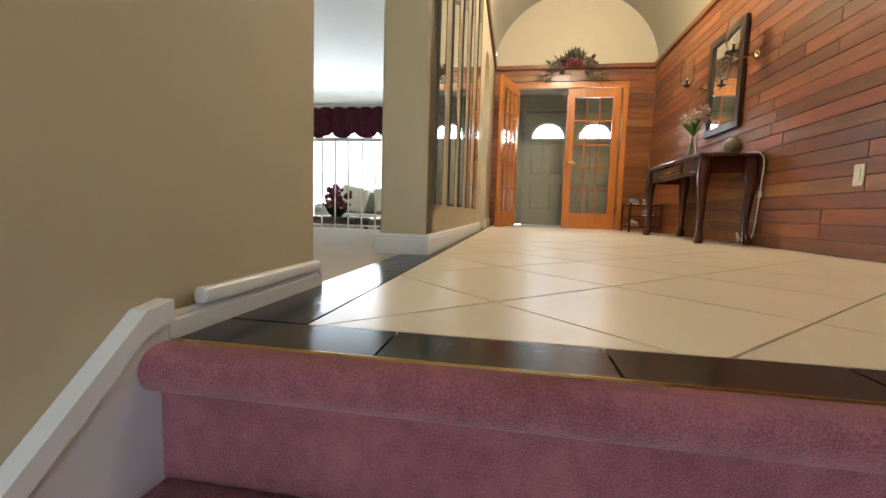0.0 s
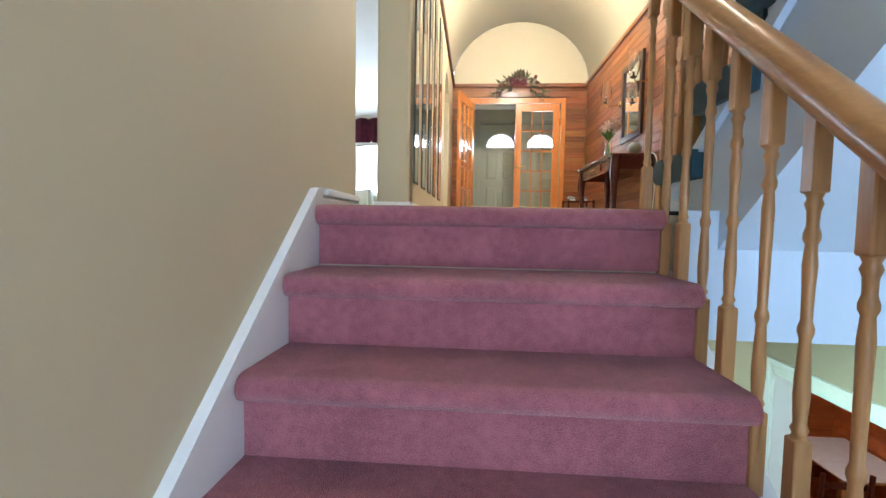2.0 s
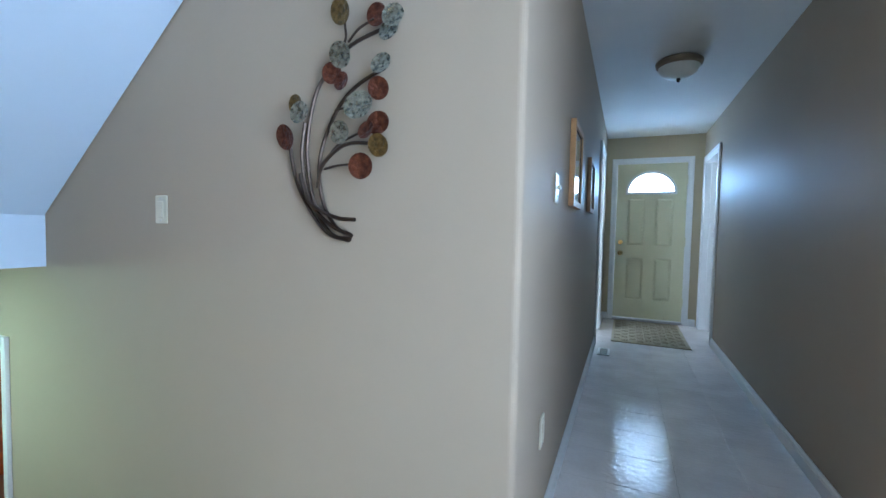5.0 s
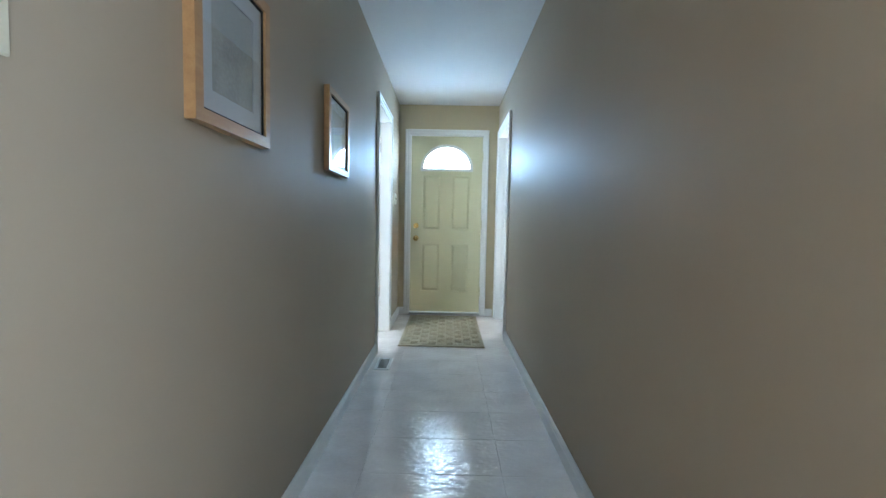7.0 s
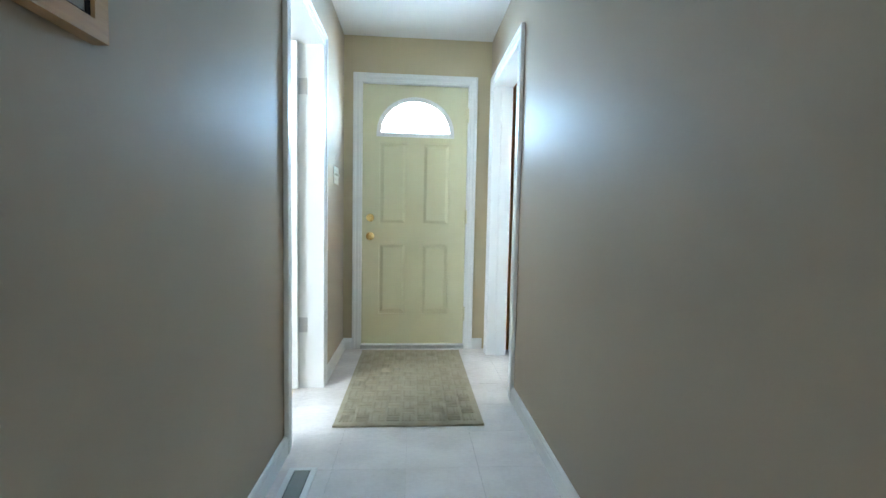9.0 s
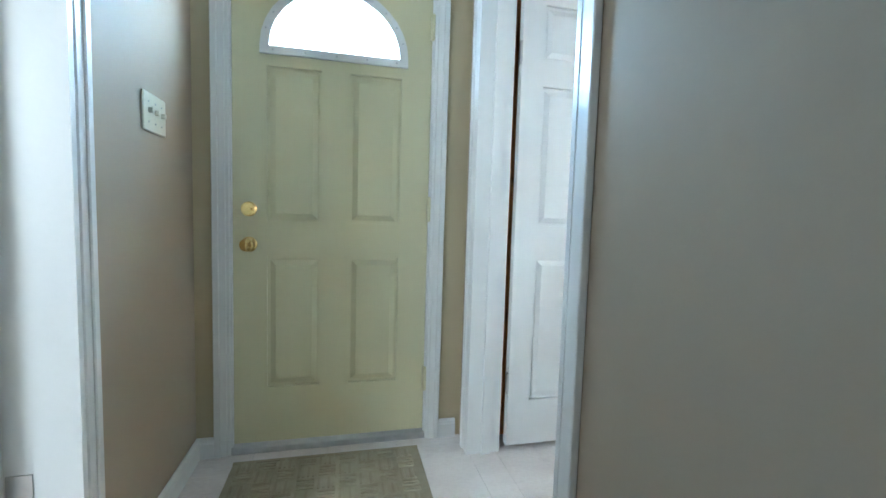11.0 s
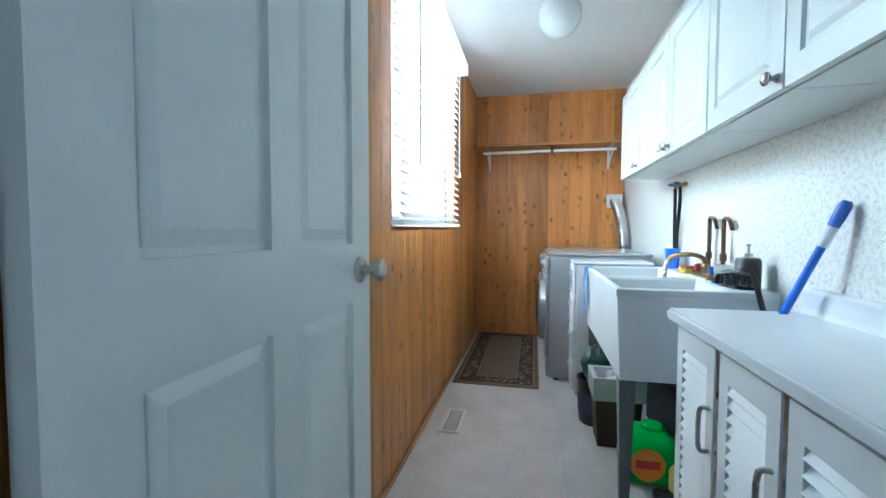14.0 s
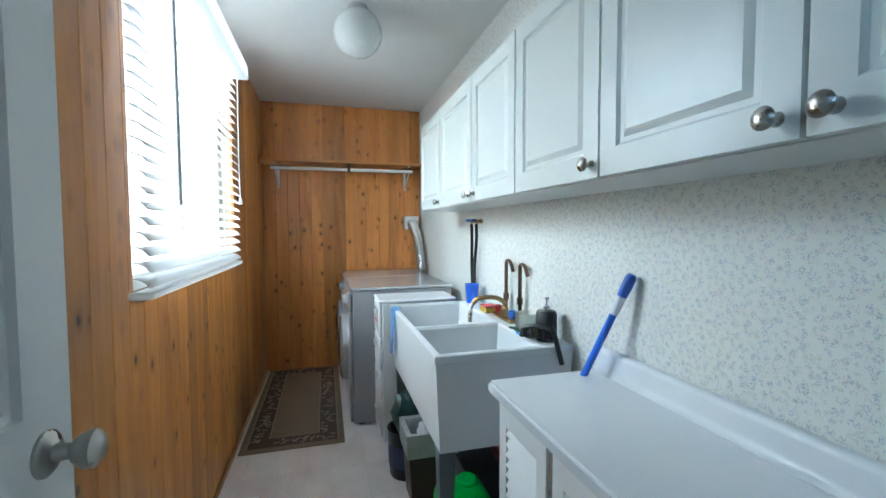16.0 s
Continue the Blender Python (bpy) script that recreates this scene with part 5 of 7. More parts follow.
def sofa(x, y, w):
    m = mat("sage_striped_fabric", (0.42, 0.41, 0.32), 0.9, color2=(0.33, 0.33, 0.26), scale=3, stretch=(6, 1, 0.2), bump=0.2, bump_scale=200)
    d = thing("sofa", "pale sage striped sofa with rolled arms and cushions", "sofa", (x, y, LF))
    part("base", box(x - w / 2, x + w / 2, y - 0.42, y + 0.42, LF + 0.10, LF + 0.34, 0.03, seg=2), m, d)
    for i in (-1, 1):
        part("arm", box(x + i * (w / 2 - 0.11) - 0.11, x + i * (w / 2 - 0.11) + 0.11, y - 0.42, y + 0.42, LF + 0.14, LF + 0.62, 0.09, seg=3), m, d, smooth=True)
    part("backrest", box(x - w / 2 + 0.05, x + w / 2 - 0.05, y + 0.20, y + 0.44, LF + 0.25, LF + 0.88, 0.08, seg=3), m, d, smooth=True)
    n_ = 3
    for i in range(n_):
        a = x - w / 2 + 0.22 + i * (w - 0.44) / n_
        b = a + (w - 0.44) / n_ - 0.01
        part("seat_cushion", box(a, b, y - 0.43, y + 0.2, LF + 0.33, LF + 0.48, 0.05, seg=3), m, d, smooth=True)
        part("back_cushion", box(a, b, y + 0.06, y + 0.26, LF + 0.47, LF + 0.84, 0.08, seg=3), m, d, smooth=True)
    for i in (-1, 1):
        for j in (-1, 1):
            part("foot", lathe([(0.02, 0), (0.035, 0.05), (0.03, 0.1)], 10, (x + i * (w / 2 - 0.1), y + j * 0.34, LF)), M_MAHOG, d)
    return d


sofa(-1.42, 5.9, 2.2)
for px, tilt in ((-2.02, 12), (-1.45, -8)):
    d = thing("throw_pillow", "pale square cushion leaning on the sofa", "cushion", (px, 5.88, LF + 0.49), group="cushions on the sofa")
    own = turned(box(-0.22, 0.22, -0.06, 0.06, -0.2, 0.2, 0.055, seg=3), Matrix.Translation((px, 5.86, LF + 0.70)) @ pose(0, 0, 0, -14, tilt, 0))
    part("pillow", own, mat("pale_pillow_cloth", (0.52, 0.50, 0.40), 0.9, color2=(0.44, 0.43, 0.34), scale=12, bump=0.2, bump_scale=200), d, smooth=True)
d = thing("coffee_table", "dark wooden coffee table with a glossy top", "table", (-1.75, 4.6, LF))
part("tabletop", box(-2.3, -1.2, 4.3, 4.9, LF + 0.42, LF + 0.45, 0.01), M_MAHOG, d)
part("apron", box(-2.25, -1.25, 4.34, 4.86, LF + 0.34, LF + 0.42), M_MAHOG, d)
for i in (-2.23, -1.27):
    for j in (4.36, 4.84):
        part("leg", tube([(i, j, LF + 0.4), (i, j, LF + 0.2), (i, j, LF)], 0.02, 8, radii=[0.03, 0.018, 0.024]), M_MAHOG, d)
d = thing("flower_bowl", "dark red silk flowers in a dark bowl", "flower arrangement", (-1.75, 4.6, LF + 0.45))
part("bowl", lathe([(0.06, 0), (0.11, 0.05), (0.13, 0.10), (0.12, 0.10), (0.08, 0.03)], 18, (-1.75, 4.6, LF + 0.45)), M_DARK, d)
own = None
rng = random.Random(2)
for i in range(60):
    b_ = bmesh.new()
    bmesh.ops.create_icosphere(b_, subdivisions=1, radius=rng.uniform(0.02, 0.045))
    a, rr = rng.uniform(0, 6.28), rng.uniform(0, 0.2)
    own = join(own, turned(b_, Matrix.Translation((-1.75 + rr * math.cos(a), 4.6 + rr * math.sin(a), LF + 0.55 + rng.uniform(0, 0.32) * (1 - rr * 2)))))
part("blossoms", own, M_ROSE, d)

# ---- stairwell wall art ----
d = thing("metal_wall_art", "metal wall sculpture of curved bronze stems with round leaf discs", "wall art", (2.19, -1.85, 1.11))
DISC = [M_IRON, mat("copper_disc", (0.19, 0.065, 0.035), 0.35, 0.8, color2=(0.045, 0.015, 0.012), scale=55, bump=0.6, bump_scale=90), mat("silver_disc", (0.36, 0.34, 0.26), 0.28, 0.85, color2=(0.07, 0.065, 0.045), scale=70, bump=0.8, bump_scale=80), mat("gold_disc", (0.24, 0.15, 0.05), 0.35, 0.8, color2=(0.06, 0.045, 0.018), scale=55, bump=0.6, bump_scale=90)]
# disc centres (y, z), radius, finish and distance from the wall
leaves = ((-1.871, 1.827, 0.048, 3, 2), (-1.996, 1.80, 0.042, 1, 1), (-2.066, 1.775, 0.042, 2, 3), (-2.04, 1.748, 0.045, 2, 1), (-1.88, 1.688, 0.048, 2, 3), (-1.83, 1.646, 0.042, 1, 1), (-1.877, 1.611, 0.036, 1, 2), (-2.02, 1.647, 0.042, 2, 2), (-2.005, 1.58, 0.042, 1, 1), (-1.683, 1.561, 0.040, 3, 1), (-1.719, 1.525, 0.045, 2, 3), (-1.948, 1.527, 0.058, 2, 3), (-1.638, 1.456, 0.052, 1, 1), (-1.871, 1.453, 0.045, 2, 2), (-2.005, 1.474, 0.045, 1, 1), (-1.97, 1.452, 0.036, 1, 2), (-2.015, 1.405, 0.043, 3, 2), (-1.96, 1.342, 0.049, 1, 3))
stems = (((-1.89, 1.11), (-1.80, 1.135), (-1.72, 1.22), (-1.665, 1.32), (-1.638, 1.44)), ((-1.90, 1.13), (-1.82, 1.16), (-1.735, 1.24), (-1.70, 1.38), (-1.712, 1.50)), ((-1.922, 1.178), (-1.86, 1.182), (-1.79, 1.205), (-1.73, 1.245), (-1.70, 1.33)), ((-1.895, 1.115), (-1.82, 1.13), (-1.75, 1.22), (-1.715, 1.40), (-1.744, 1.576), (-1.80, 1.66), (-1.89, 1.732), (-2.04, 1.772)), ((-1.80, 1.66), (-1.87, 1.74), (-1.871, 1.80)), ((-1.89, 1.735), (-1.93, 1.77), (-1.985, 1.79)), ((-1.90, 1.125), (-1.83, 1.16), (-1.775, 1.26), (-1.772, 1.395), (-1.836, 1.53), (-1.91, 1.60), (-2.01, 1.645)), ((-1.836, 1.53), (-1.88, 1.535), (-1.93, 1.535)), ((-1.775, 1.28), (-1.79, 1.35), (-1.857, 1.406), (-1.92, 1.42), (-2.0, 1.41)), ((-1.788, 1.345), (-1.84, 1.354), (-1.90, 1.355), (-1.95, 1.345)), ((-1.80, 1.37), (-1.85, 1.42), (-1.94, 1.455), (-1.99, 1.47)))
for i, s in enumerate(stems):
    part("stem", tube(bend([(2.186 - 0.008 * (i % 3), y, z) for y, z in s], 6), 0.0065 if len(s) > 4 else 0.004, 7), M_IRON, d)
for i, (y, z, r_, k, off) in enumerate(leaves):
    own = turned(lathe([(r_ * 0.1, -0.004), (r_ * 0.80, 0.004), (r_ * 0.83, 0.006), (r_ * 0.1, -0.001)], 18), Matrix.Translation((2.182 - 0.012 * off, y, z)) @ pose(0, 0, 0, 8 * ((i % 3) - 1), -90 + 10 * ((i % 4) - 1.5), 0))
    part("leaf_disc", own, DISC[k], d)

# ---- hall things ----
trim_run("baseboard", [(2.222, -2.452, 0), (5.617, -2.452, 0)], -1, 0.085)
trim_run("baseboard", [(6.423, -2.452, 0), (7.13, -2.452, 0)], -1, 0.085)
trim_run("baseboard", [(7.138, -2.452, 0), (7.138, -2.52, 0)], -1, 0.085)
trim_run("baseboard", [(7.138, -3.47, 0), (7.138, -3.55, 0)], -1, 0.085)
trim_run("baseboard", [(2.2, -3.573, 0), (6.13, -3.573, 0)], 1, 0.085)


def picture(y, x0, x1, z0, z1):
    d = thing("framed_picture", "small sepia print in a pale copper-wood frame with a cream mat", "picture", ((x0 + x1) / 2, y, z0), group="pictures in the hall")
    mf = wood("copper_wood_frame", (0.50, 0.29, 0.13), (0.38, 0.20, 0.085), "x", 0.35, 20, random_value=0.05)
    own = plate([rect(x0, x1, z0, z1), rect(x0 + 0.03, x1 - 0.03, z0 + 0.03, z1 - 0.03)], 0.026)
    bmesh.ops.translate(own, vec=(0, y - 0.027, 0), verts=own.verts)
    part("frame", own, mf, d)
    own = plate([rect(x0 + 0.028, x1 - 0.028, z0 + 0.028, z1 - 0.028), rect(x0 + 0.036, x1 - 0.036, z0 + 0.036, z1 - 0.036)], 0.012)
    bmesh.ops.translate(own, vec=(0, y - 0.02, 0), verts=own.verts)
    part("inner_edge", own, M_DARK, d)
    part("print", box(x0 + 0.03, x1 - 0.03, y - 0.010, y - 0.004, z0 + 0.03, z1 - 0.03), mat("sepia_print", (0.42, 0.38, 0.31), 0.5, color2=(0.16, 0.14, 0.12), scale=7, fine=0.4), d)
    own = plate([rect(x0 + 0.034, x1 - 0.034, z0 + 0.034, z1 - 0.034), rect(x0 + 0.085, x1 - 0.085, z0 + 0.085, z1 - 0.085)], 0.003)
    bmesh.ops.translate(own, vec=(0, y - 0.0135, 0), verts=own.verts)
    part("mat_board", own, mat("pale_mat_board", (0.62, 0.60, 0.57), 0.8), d)
    p = part("glass", box(x0 + 0.03, x1 - 0.03, y - 0.018, y - 0.015, z0 + 0.03, z1 - 0.03), M_GLASS, d)
    p.visible_shadow = False


picture(-2.451, 3.18, 3.56, 1.28, 1.70)
picture(-2.451, 4.20, 4.585, 1.30, 1.68)
d = thing("ceiling_light", "flush ceiling light with a frosted glass bowl and bronze rim", "ceiling light", (4.55, -3.02, 2.40))
part("rim", lathe([(0.14, 0), (0.155, -0.015), (0.15, -0.04), (0.135, -0.05), (0.135, -0.03)], 28, (4.55, -3.02, 2.40), caps=False), mat("brushed_bronze", (0.30, 0.24, 0.18), 0.35, 0.9), d, smooth=True)
part("bowl", lathe([(0.137, -0.045), (0.12, -0.085), (0.085, -0.112), (0.04, -0.125), (0.0, -0.128)], 28, (4.55, -3.02, 2.40), caps=False), mat("frosted_glass", (0.80, 0.80, 0.76), 0.4), d, smooth=True)
part("finial", lathe([(0.012, -0.126), (0.015, -0.14), (0.006, -0.155)], 12, (4.55, -3.02, 2.40)), M_IRON, d)


def floor_vent(x0, x1, y0, y1, n, along, slat):
    d = thing("floor_vent", "small white metal floor vent with narrow slats", "floor vent", ((x0 + x1) / 2, (y0 + y1) / 2, 0.0))
    own = box(x0, x1, y0, y0 + 0.022, 0.0, 0.006)
    own = box(x0, x1, y1 - 0.022, y1, 0.0, 0.006, 0, own)
    own = box(x0, x0 + 0.018, y0 + 0.022, y1 - 0.022, 0, 0.006, 0, own)
    own = box(x1 - 0.018, x1, y0 + 0.022, y1 - 0.022, 0, 0.006, 0, own)
    part("frame", own, M_WHITE, d)
    # dark sheet stands for the shade inside the open slots
    part("backing", box(x0 + 0.018, x1 - 0.018, y0 + 0.022, y1 - 0.022, 0, 0.0015), mat("vent_slot_shade", (0.07, 0.07, 0.065), 0.6), d)
    for i in range(n):
        if along == "x":
            y = y0 + 0.03 + (y1 - y0 - 0.06) * i / (n - 1)
            part("slat", box(x0 + 0.018, x1 - 0.018, y - 0.003, y + 0.003, 0.0015, 0.005), slat, d)
        else:
            x = x0 + 0.026 + (x1 - x0 - 0.052) * i / (n - 1)
            part("slat", box(x - 0.003, x + 0.003, y0 + 0.022, y1 - 0.022, 0.0015, 0.005), slat, d)


mat_slat_pale = mat("pale_vent_slat", (0.52, 0.50, 0.46), 0.5)
mat_slat = mat("vent_slat", (0.24, 0.25, 0.22), 0.5)
floor_vent(5.255, 5.51, -2.615, -2.505, 9, "x", mat_slat)
floor_vent(6.90, 7.005, -5.81, -5.525, 9, "y", mat_slat_pale)
# woven door mat
d = thing("door_mat", "thin beige woven door mat with a basket pattern", "mat", (6.45, -2.98, 0))
M_MAT = mat("beige_jute", (0.44, 0.39, 0.28), 0.9, color2=(0.36, 0.31, 0.21), scale=20, bump=0.5, bump_scale=260)
M_MAT2 = mat("brown_jute", (0.39, 0.34, 0.24), 0.9, color2=(0.32, 0.27, 0.18), scale=20, bump=0.5, bump_scale=260)
part("base", box(5.85, 7.06, -3.36, -2.61, 0.0, 0.008, 0.002), M_MAT, d)
own, own2 = None, None
for i in range(15):
    for j in range(9):
        x, y = 5.89 + i * 0.078, -3.33 + j * 0.078
        for k in range(4):
            o = 0.008 + k * 0.018
            bb = (x + o, x + o + 0.009, y + 0.006, y + 0.07) if (i + j) % 2 else (x + 0.006, x + 0.07, y + o, y + o + 0.009)
            if k % 2:
                own2 = box(*bb, 0.008, 0.012, 0, own2)
            else:
                own = box(*bb, 0.008, 0.013, 0, own)
tagged(part("weave", own, M_MAT, d), kind="stuff")
tagged(part("dark_weave", own2, M_MAT2, d), kind="stuff")
for q in ((5.85, 5.865, -3.36, -2.61), (7.045, 7.06, -3.36, -2.61)):
    part("binding", box(*q, 0.008, 0.011), M_MAT2, d)

# ---- laundry things ----
d = thing("window_2", "laundry window with white frames", "", (7.15, -5.71, 1.06), kind="structure")
own = along_x(plate([rect(-6.46, -5.10, 1.05, 2.20)] + [rect(-6.41, -5.80, 1.10, 2.15), rect(-5.76, -5.15, 1.10, 2.15)], 0.05))
bmesh.ops.translate(own, vec=(7.17, 0, 0), verts=own.verts)
part("window_frame", own, M_WHITE, d)
for (a, b) in ((-6.41, -5.80), (-5.76, -5.15)):
    p = part("pane", box(7.19, 7.195, a, b, 1.10, 2.15), M_GLASS, d)
    p.visible_shadow = False
part("window_sill", box(7.10, 7.17, -6.42, -5.10, 1.03, 1.05, 0.003), M_PINE, d)
d = thing("window_blind", "white slatted blind lowered over the laundry window", "blind", (7.06, -5.68, 1.05))
M_SLAT = mat("white_blind_slat", (0.82, 0.82, 0.82), 0.4, color2=(0.79, 0.79, 0.79))
nt = M_SLAT.node_tree
tl, ms = nt.nodes.new("ShaderNodeBsdfTranslucent"), nt.nodes.new("ShaderNodeMixShader")
tl.inputs["Color"].default_value = (0.85, 0.85, 0.85, 1)
ms.inputs[0].default_value = 0.82
outn = [n_ for n_ in nt.nodes if n_.type == "OUTPUT_MATERIAL"][0]
nt.links.new(nt.nodes["Principled BSDF"].outputs[0], ms.inputs[1])
nt.links.new(tl.outputs[0], ms.inputs[2])
nt.links.new(ms.outputs[0], outn.inputs["Surface"])
part("valance", box(6.985, 7.075, -6.34, -5.03, 2.07, 2.145, 0.004), M_SLAT, d)
part("bottom_rail", box(7.035, 7.092, -6.325, -5.045, 1.052, 1.072, 0.004), M_SLAT, d)
own = bmesh.new()
for (u0, v0), (u1, v1) in (((-0.025, 0.006), (-0.012, 0.0095)), ((-0.012, 0.0095), (0.0, 0.0105)), ((0.0, 0.0105), (0.012, 0.0075)), ((0.012, 0.0075), (0.025, 0.0))):
    vs = [own.verts.new(q) for q in ((u0, -0.635, v0), (u1, -0.635, v1), (u1, 0.635, v1), (u0, 0.635, v0))]
    own.faces.new(vs)
bmesh.ops.remove_doubles(own, verts=own.verts[:], dist=1e-5)
bmesh.ops.solidify(own, geom=own.faces[:], thickness=0.002)
turned(own, pose(0, 0, 0, 0, -38, 0))
slat_me = mesh_of(own, M_SLAT)
for i in range(23):
    piece("slat", slat_me, d, (7.064 - 7.06, -5.685 + 5.68, 1.095 + i * 0.0425 - 1.05))
for y in (-5.2, -5.68, -6.17):
    part("ladder_cord", box(7.090, 7.092, y - 0.002, y + 0.002, 1.07, 2.08), M_SLAT, d)
part("tilt_wand", tube([(7.03, -5.27, 2.06), (7.028, -5.275, 1.32)], 0.005, 8), mat("grey_wand", (0.30, 0.30, 0.30), 0.4), d)
part("pull_cord", tube(bend([(7.03, -6.27, 2.06), (7.032, -6.27, 1.6), (7.03, -6.275, 1.42)], 4), 0.003, 6), M_SLAT, d)
part("cord_tassel", lathe([(0.004, 0.04), (0.012, 0.01), (0.010, 0.0)], 10, (7.03, -6.275, 1.38)), M_SLAT, d)


# upper cabinets
def cabinet_front(parent, y0, y1, z0, z1, x, knob_y, knob_z, arch=False):
    """A routed cabinet door that faces +x, with its knob."""
    holes = [rect(y0 + 0.055, y1 - 0.055, z0 + 0.06, z1 - 0.06)]
    own = along_x(plate([rect(y0 + 0.002, y1 - 0.002, z0 + 0.002, z1 - 0.002)] + holes, 0.02))
    bmesh.ops.translate(own, vec=(x - 0.02, 0, 0), verts=own.verts)
    dr = part("door", own, M_THERMO, parent)
    bm = bmesh.new()
    a0, a1, b0, b1 = y0 + 0.055, y1 - 0.055, z0 + 0.06, z1 - 0.06
    prev = None
    for (e, dx) in ((0.0, 0.0), (0.006, -0.007), (0.016, -0.007), (0.03, -0.001)):
        ring = [bm.verts.new((x + dx, yy, zz)) for yy, zz in ((a0 + e, b0 + e), (a1 - e, b0 + e), (a1 - e, b1 - e), (a0 + e, b1 - e))]
        if prev:
            for i in range(4):
                bm.faces.new((prev[i], prev[(i + 1) % 4], ring[(i + 1) % 4], ring[i]))
        prev = ring
    bm.faces.new(prev)
    part("door_field", bm, M_THERMO, dr)
    own = turned(lathe([(0.011, 0), (0.009, 0.004), (0.006, 0.010), (0.007, 0.016), (0.015, 0.020), (0.017, 0.026), (0.012, 0.031), (0.004, 0.033)], 16), Matrix.Translation((x, knob_y, knob_z)) @ pose(0, 0, 0, 0, 90, 0))
    part("knob", own, M_NICKEL, dr, "brushed nickel knob", smooth=True)


CZ0, CZ1 = 1.355, 1.885
for doors in (((-6.43, -5.962, -5.995),), ((-5.958, -5.456, -5.487), (-5.452, -5.026, -5.42)), ((-5.022, -4.584, -4.61),), ((-4.58, -4.158, -4.19), (-4.154, -3.735, -4.12))):
    y0, y1 = doors[0][0], doors[-1][1]
    d = thing("wall_cabinet", "white foil-faced wall cabinet with routed doors and nickel knobs", "cabinet", (5.85, (y0 + y1) / 2, CZ0), group="wall cabinets above the sink")
    part("body", box(5.723, 5.964, y0, y1, CZ0, CZ1, 0.001), M_THERMO, d)
    for (a, b, k) in doors:
        cabinet_front(d, a, b, CZ0 + 0.001, CZ1, 5.986, k, CZ0 + 0.034)

# globe lamp
d = thing("globe_lamp", "round white opal glass ceiling globe", "ceiling light", (6.415, -5.92, LZ))
part("holder", lathe([(0.05, 0.0), (0.05, -0.015), (0.045, -0.035)], 18, (6.415, -5.92, LZ)), M_STEEL, d)
own = lathe([(0.045, -0.016)] + [(0.118 * math.sin(math.radians(a)), -0.126 + 0.118 * math.cos(math.radians(a))) for a in range(22, 175, 10)] + [(0.0, -0.244)], 30, (6.415, -5.92, LZ), caps=False)
part("globe", own, mat("opal_glass", (0.78, 0.79, 0.77), 0.25), d, smooth=True)

# shelf with its rod
d = thing("wall_shelf", "pine shelf with a white clothes rod and brackets", "shelf", (6.4, -7.55, 1.8))
own = box(5.725, 7.095, -7.668, -7.40, 1.795, 1.816, 0.002)
part("shelf_board", own, wood("pine_shelf", (0.50, 0.21, 0.055), (0.36, 0.14, 0.035), "x", 0.4, 9, random_value=0.05), d)
part("clothes_rod", tube([(5.84, -7.44, 1.745), (7.01, -7.44, 1.745)], 0.014, 12), M_WHITE_GLOSS, d)
for x in (5.87, 6.97):
    own = box(x - 0.01, x + 0.01, -7.668, -7.662, 1.60, 1.795)
    own = box(x - 0.01, x + 0.01, -7.66, -7.43, 1.782, 1.794, 0, own)
    own = tube([(x, -7.66, 1.62), (x, -7.44, 1.735)], 0.008, 6, own)
    part("bracket", own, M_WHITE_GLOSS, d)
own = box(6.375, 6.40, -7.47, -7.415, 1.725, 1.795)
part("rod_hanger", own, M_IRON, d)


# washing machine and dryer
M_SILVER = mat("silver_enamel", (0.36, 0.36, 0.37), 0.32, 0.35, color2=(0.32, 0.32, 0.33), scale=3)
M_SILVER2 = mat("pale_silver_trim", (0.60, 0.61, 0.62), 0.25, 0.6)


def front_loader(name, label, y0, y1):
    d = thing(name, label, "appliance", (6.1, (y0 + y1) / 2, 0))
    part("body", box(5.79, 6.43, y0, y1, 0.02, 0.855, 0.012, seg=2), M_SILVER, d, smooth=True)
    part("top_panel", box(5.785, 6.44, y0 - 0.002, y1 + 0.002, 0.856, 0.876, 0.006), M_SILVER2, d)
    part("front_panel", box(6.431, 6.455, y0 + 0.004, y1 - 0.004, 0.16, 0.72, 0.008), M_SILVER, d)
    part("control_panel", box(6.431, 6.462, y0 + 0.004, y1 - 0.004, 0.725, 0.85, 0.010), M_SILVER2, d)
    part("kick_panel", box(6.431, 6.45, y0 + 0.01, y1 - 0.01, 0.03, 0.15, 0.004), M_SILVER, d)
    yc = (y0 + y1) / 2
    own = turned(lathe([(0.225, 0), (0.22, 0.035), (0.19, 0.05), (0.165, 0.045), (0.16, 0.03)], 32, caps=False), Matrix.Translation((6.455, yc, 0.44)) @ pose(0, 0, 0, 0, 90, 0))
    dr = part("porthole_door", own, M_SILVER2, d, smooth=True)
    own = turned(lathe([(0.165, 0.03), (0.14, 0.05), (0.08, 0.062), (0.0, 0.065)], 28, caps=False), Matrix.Translation((6.455, yc, 0.44)) @ pose(0, 0, 0, 0, 90, 0))
    part("door_glass", own, mat("smoked_glass", (0.03, 0.03, 0.035), 0.08), dr, smooth=True)
    own = turned(lathe([(0.035, 0), (0.033, 0.02), (0.028, 0.025)], 18), Matrix.Translation((6.462, yc + 0.12, 0.79)) @ pose(0, 0, 0, 0, 90, 0))
    part("dial", own, M_SILVER2, d)
    for (a, b) in ((5.83, y0 + 0.05), (6.38, y0 + 0.05), (5.83, y1 - 0.05), (6.38, y1 - 0.05)):
        part("foot", lathe([(0.02, 0), (0.02, 0.02)], 10, (a, b, 0)), M_DARK, d)


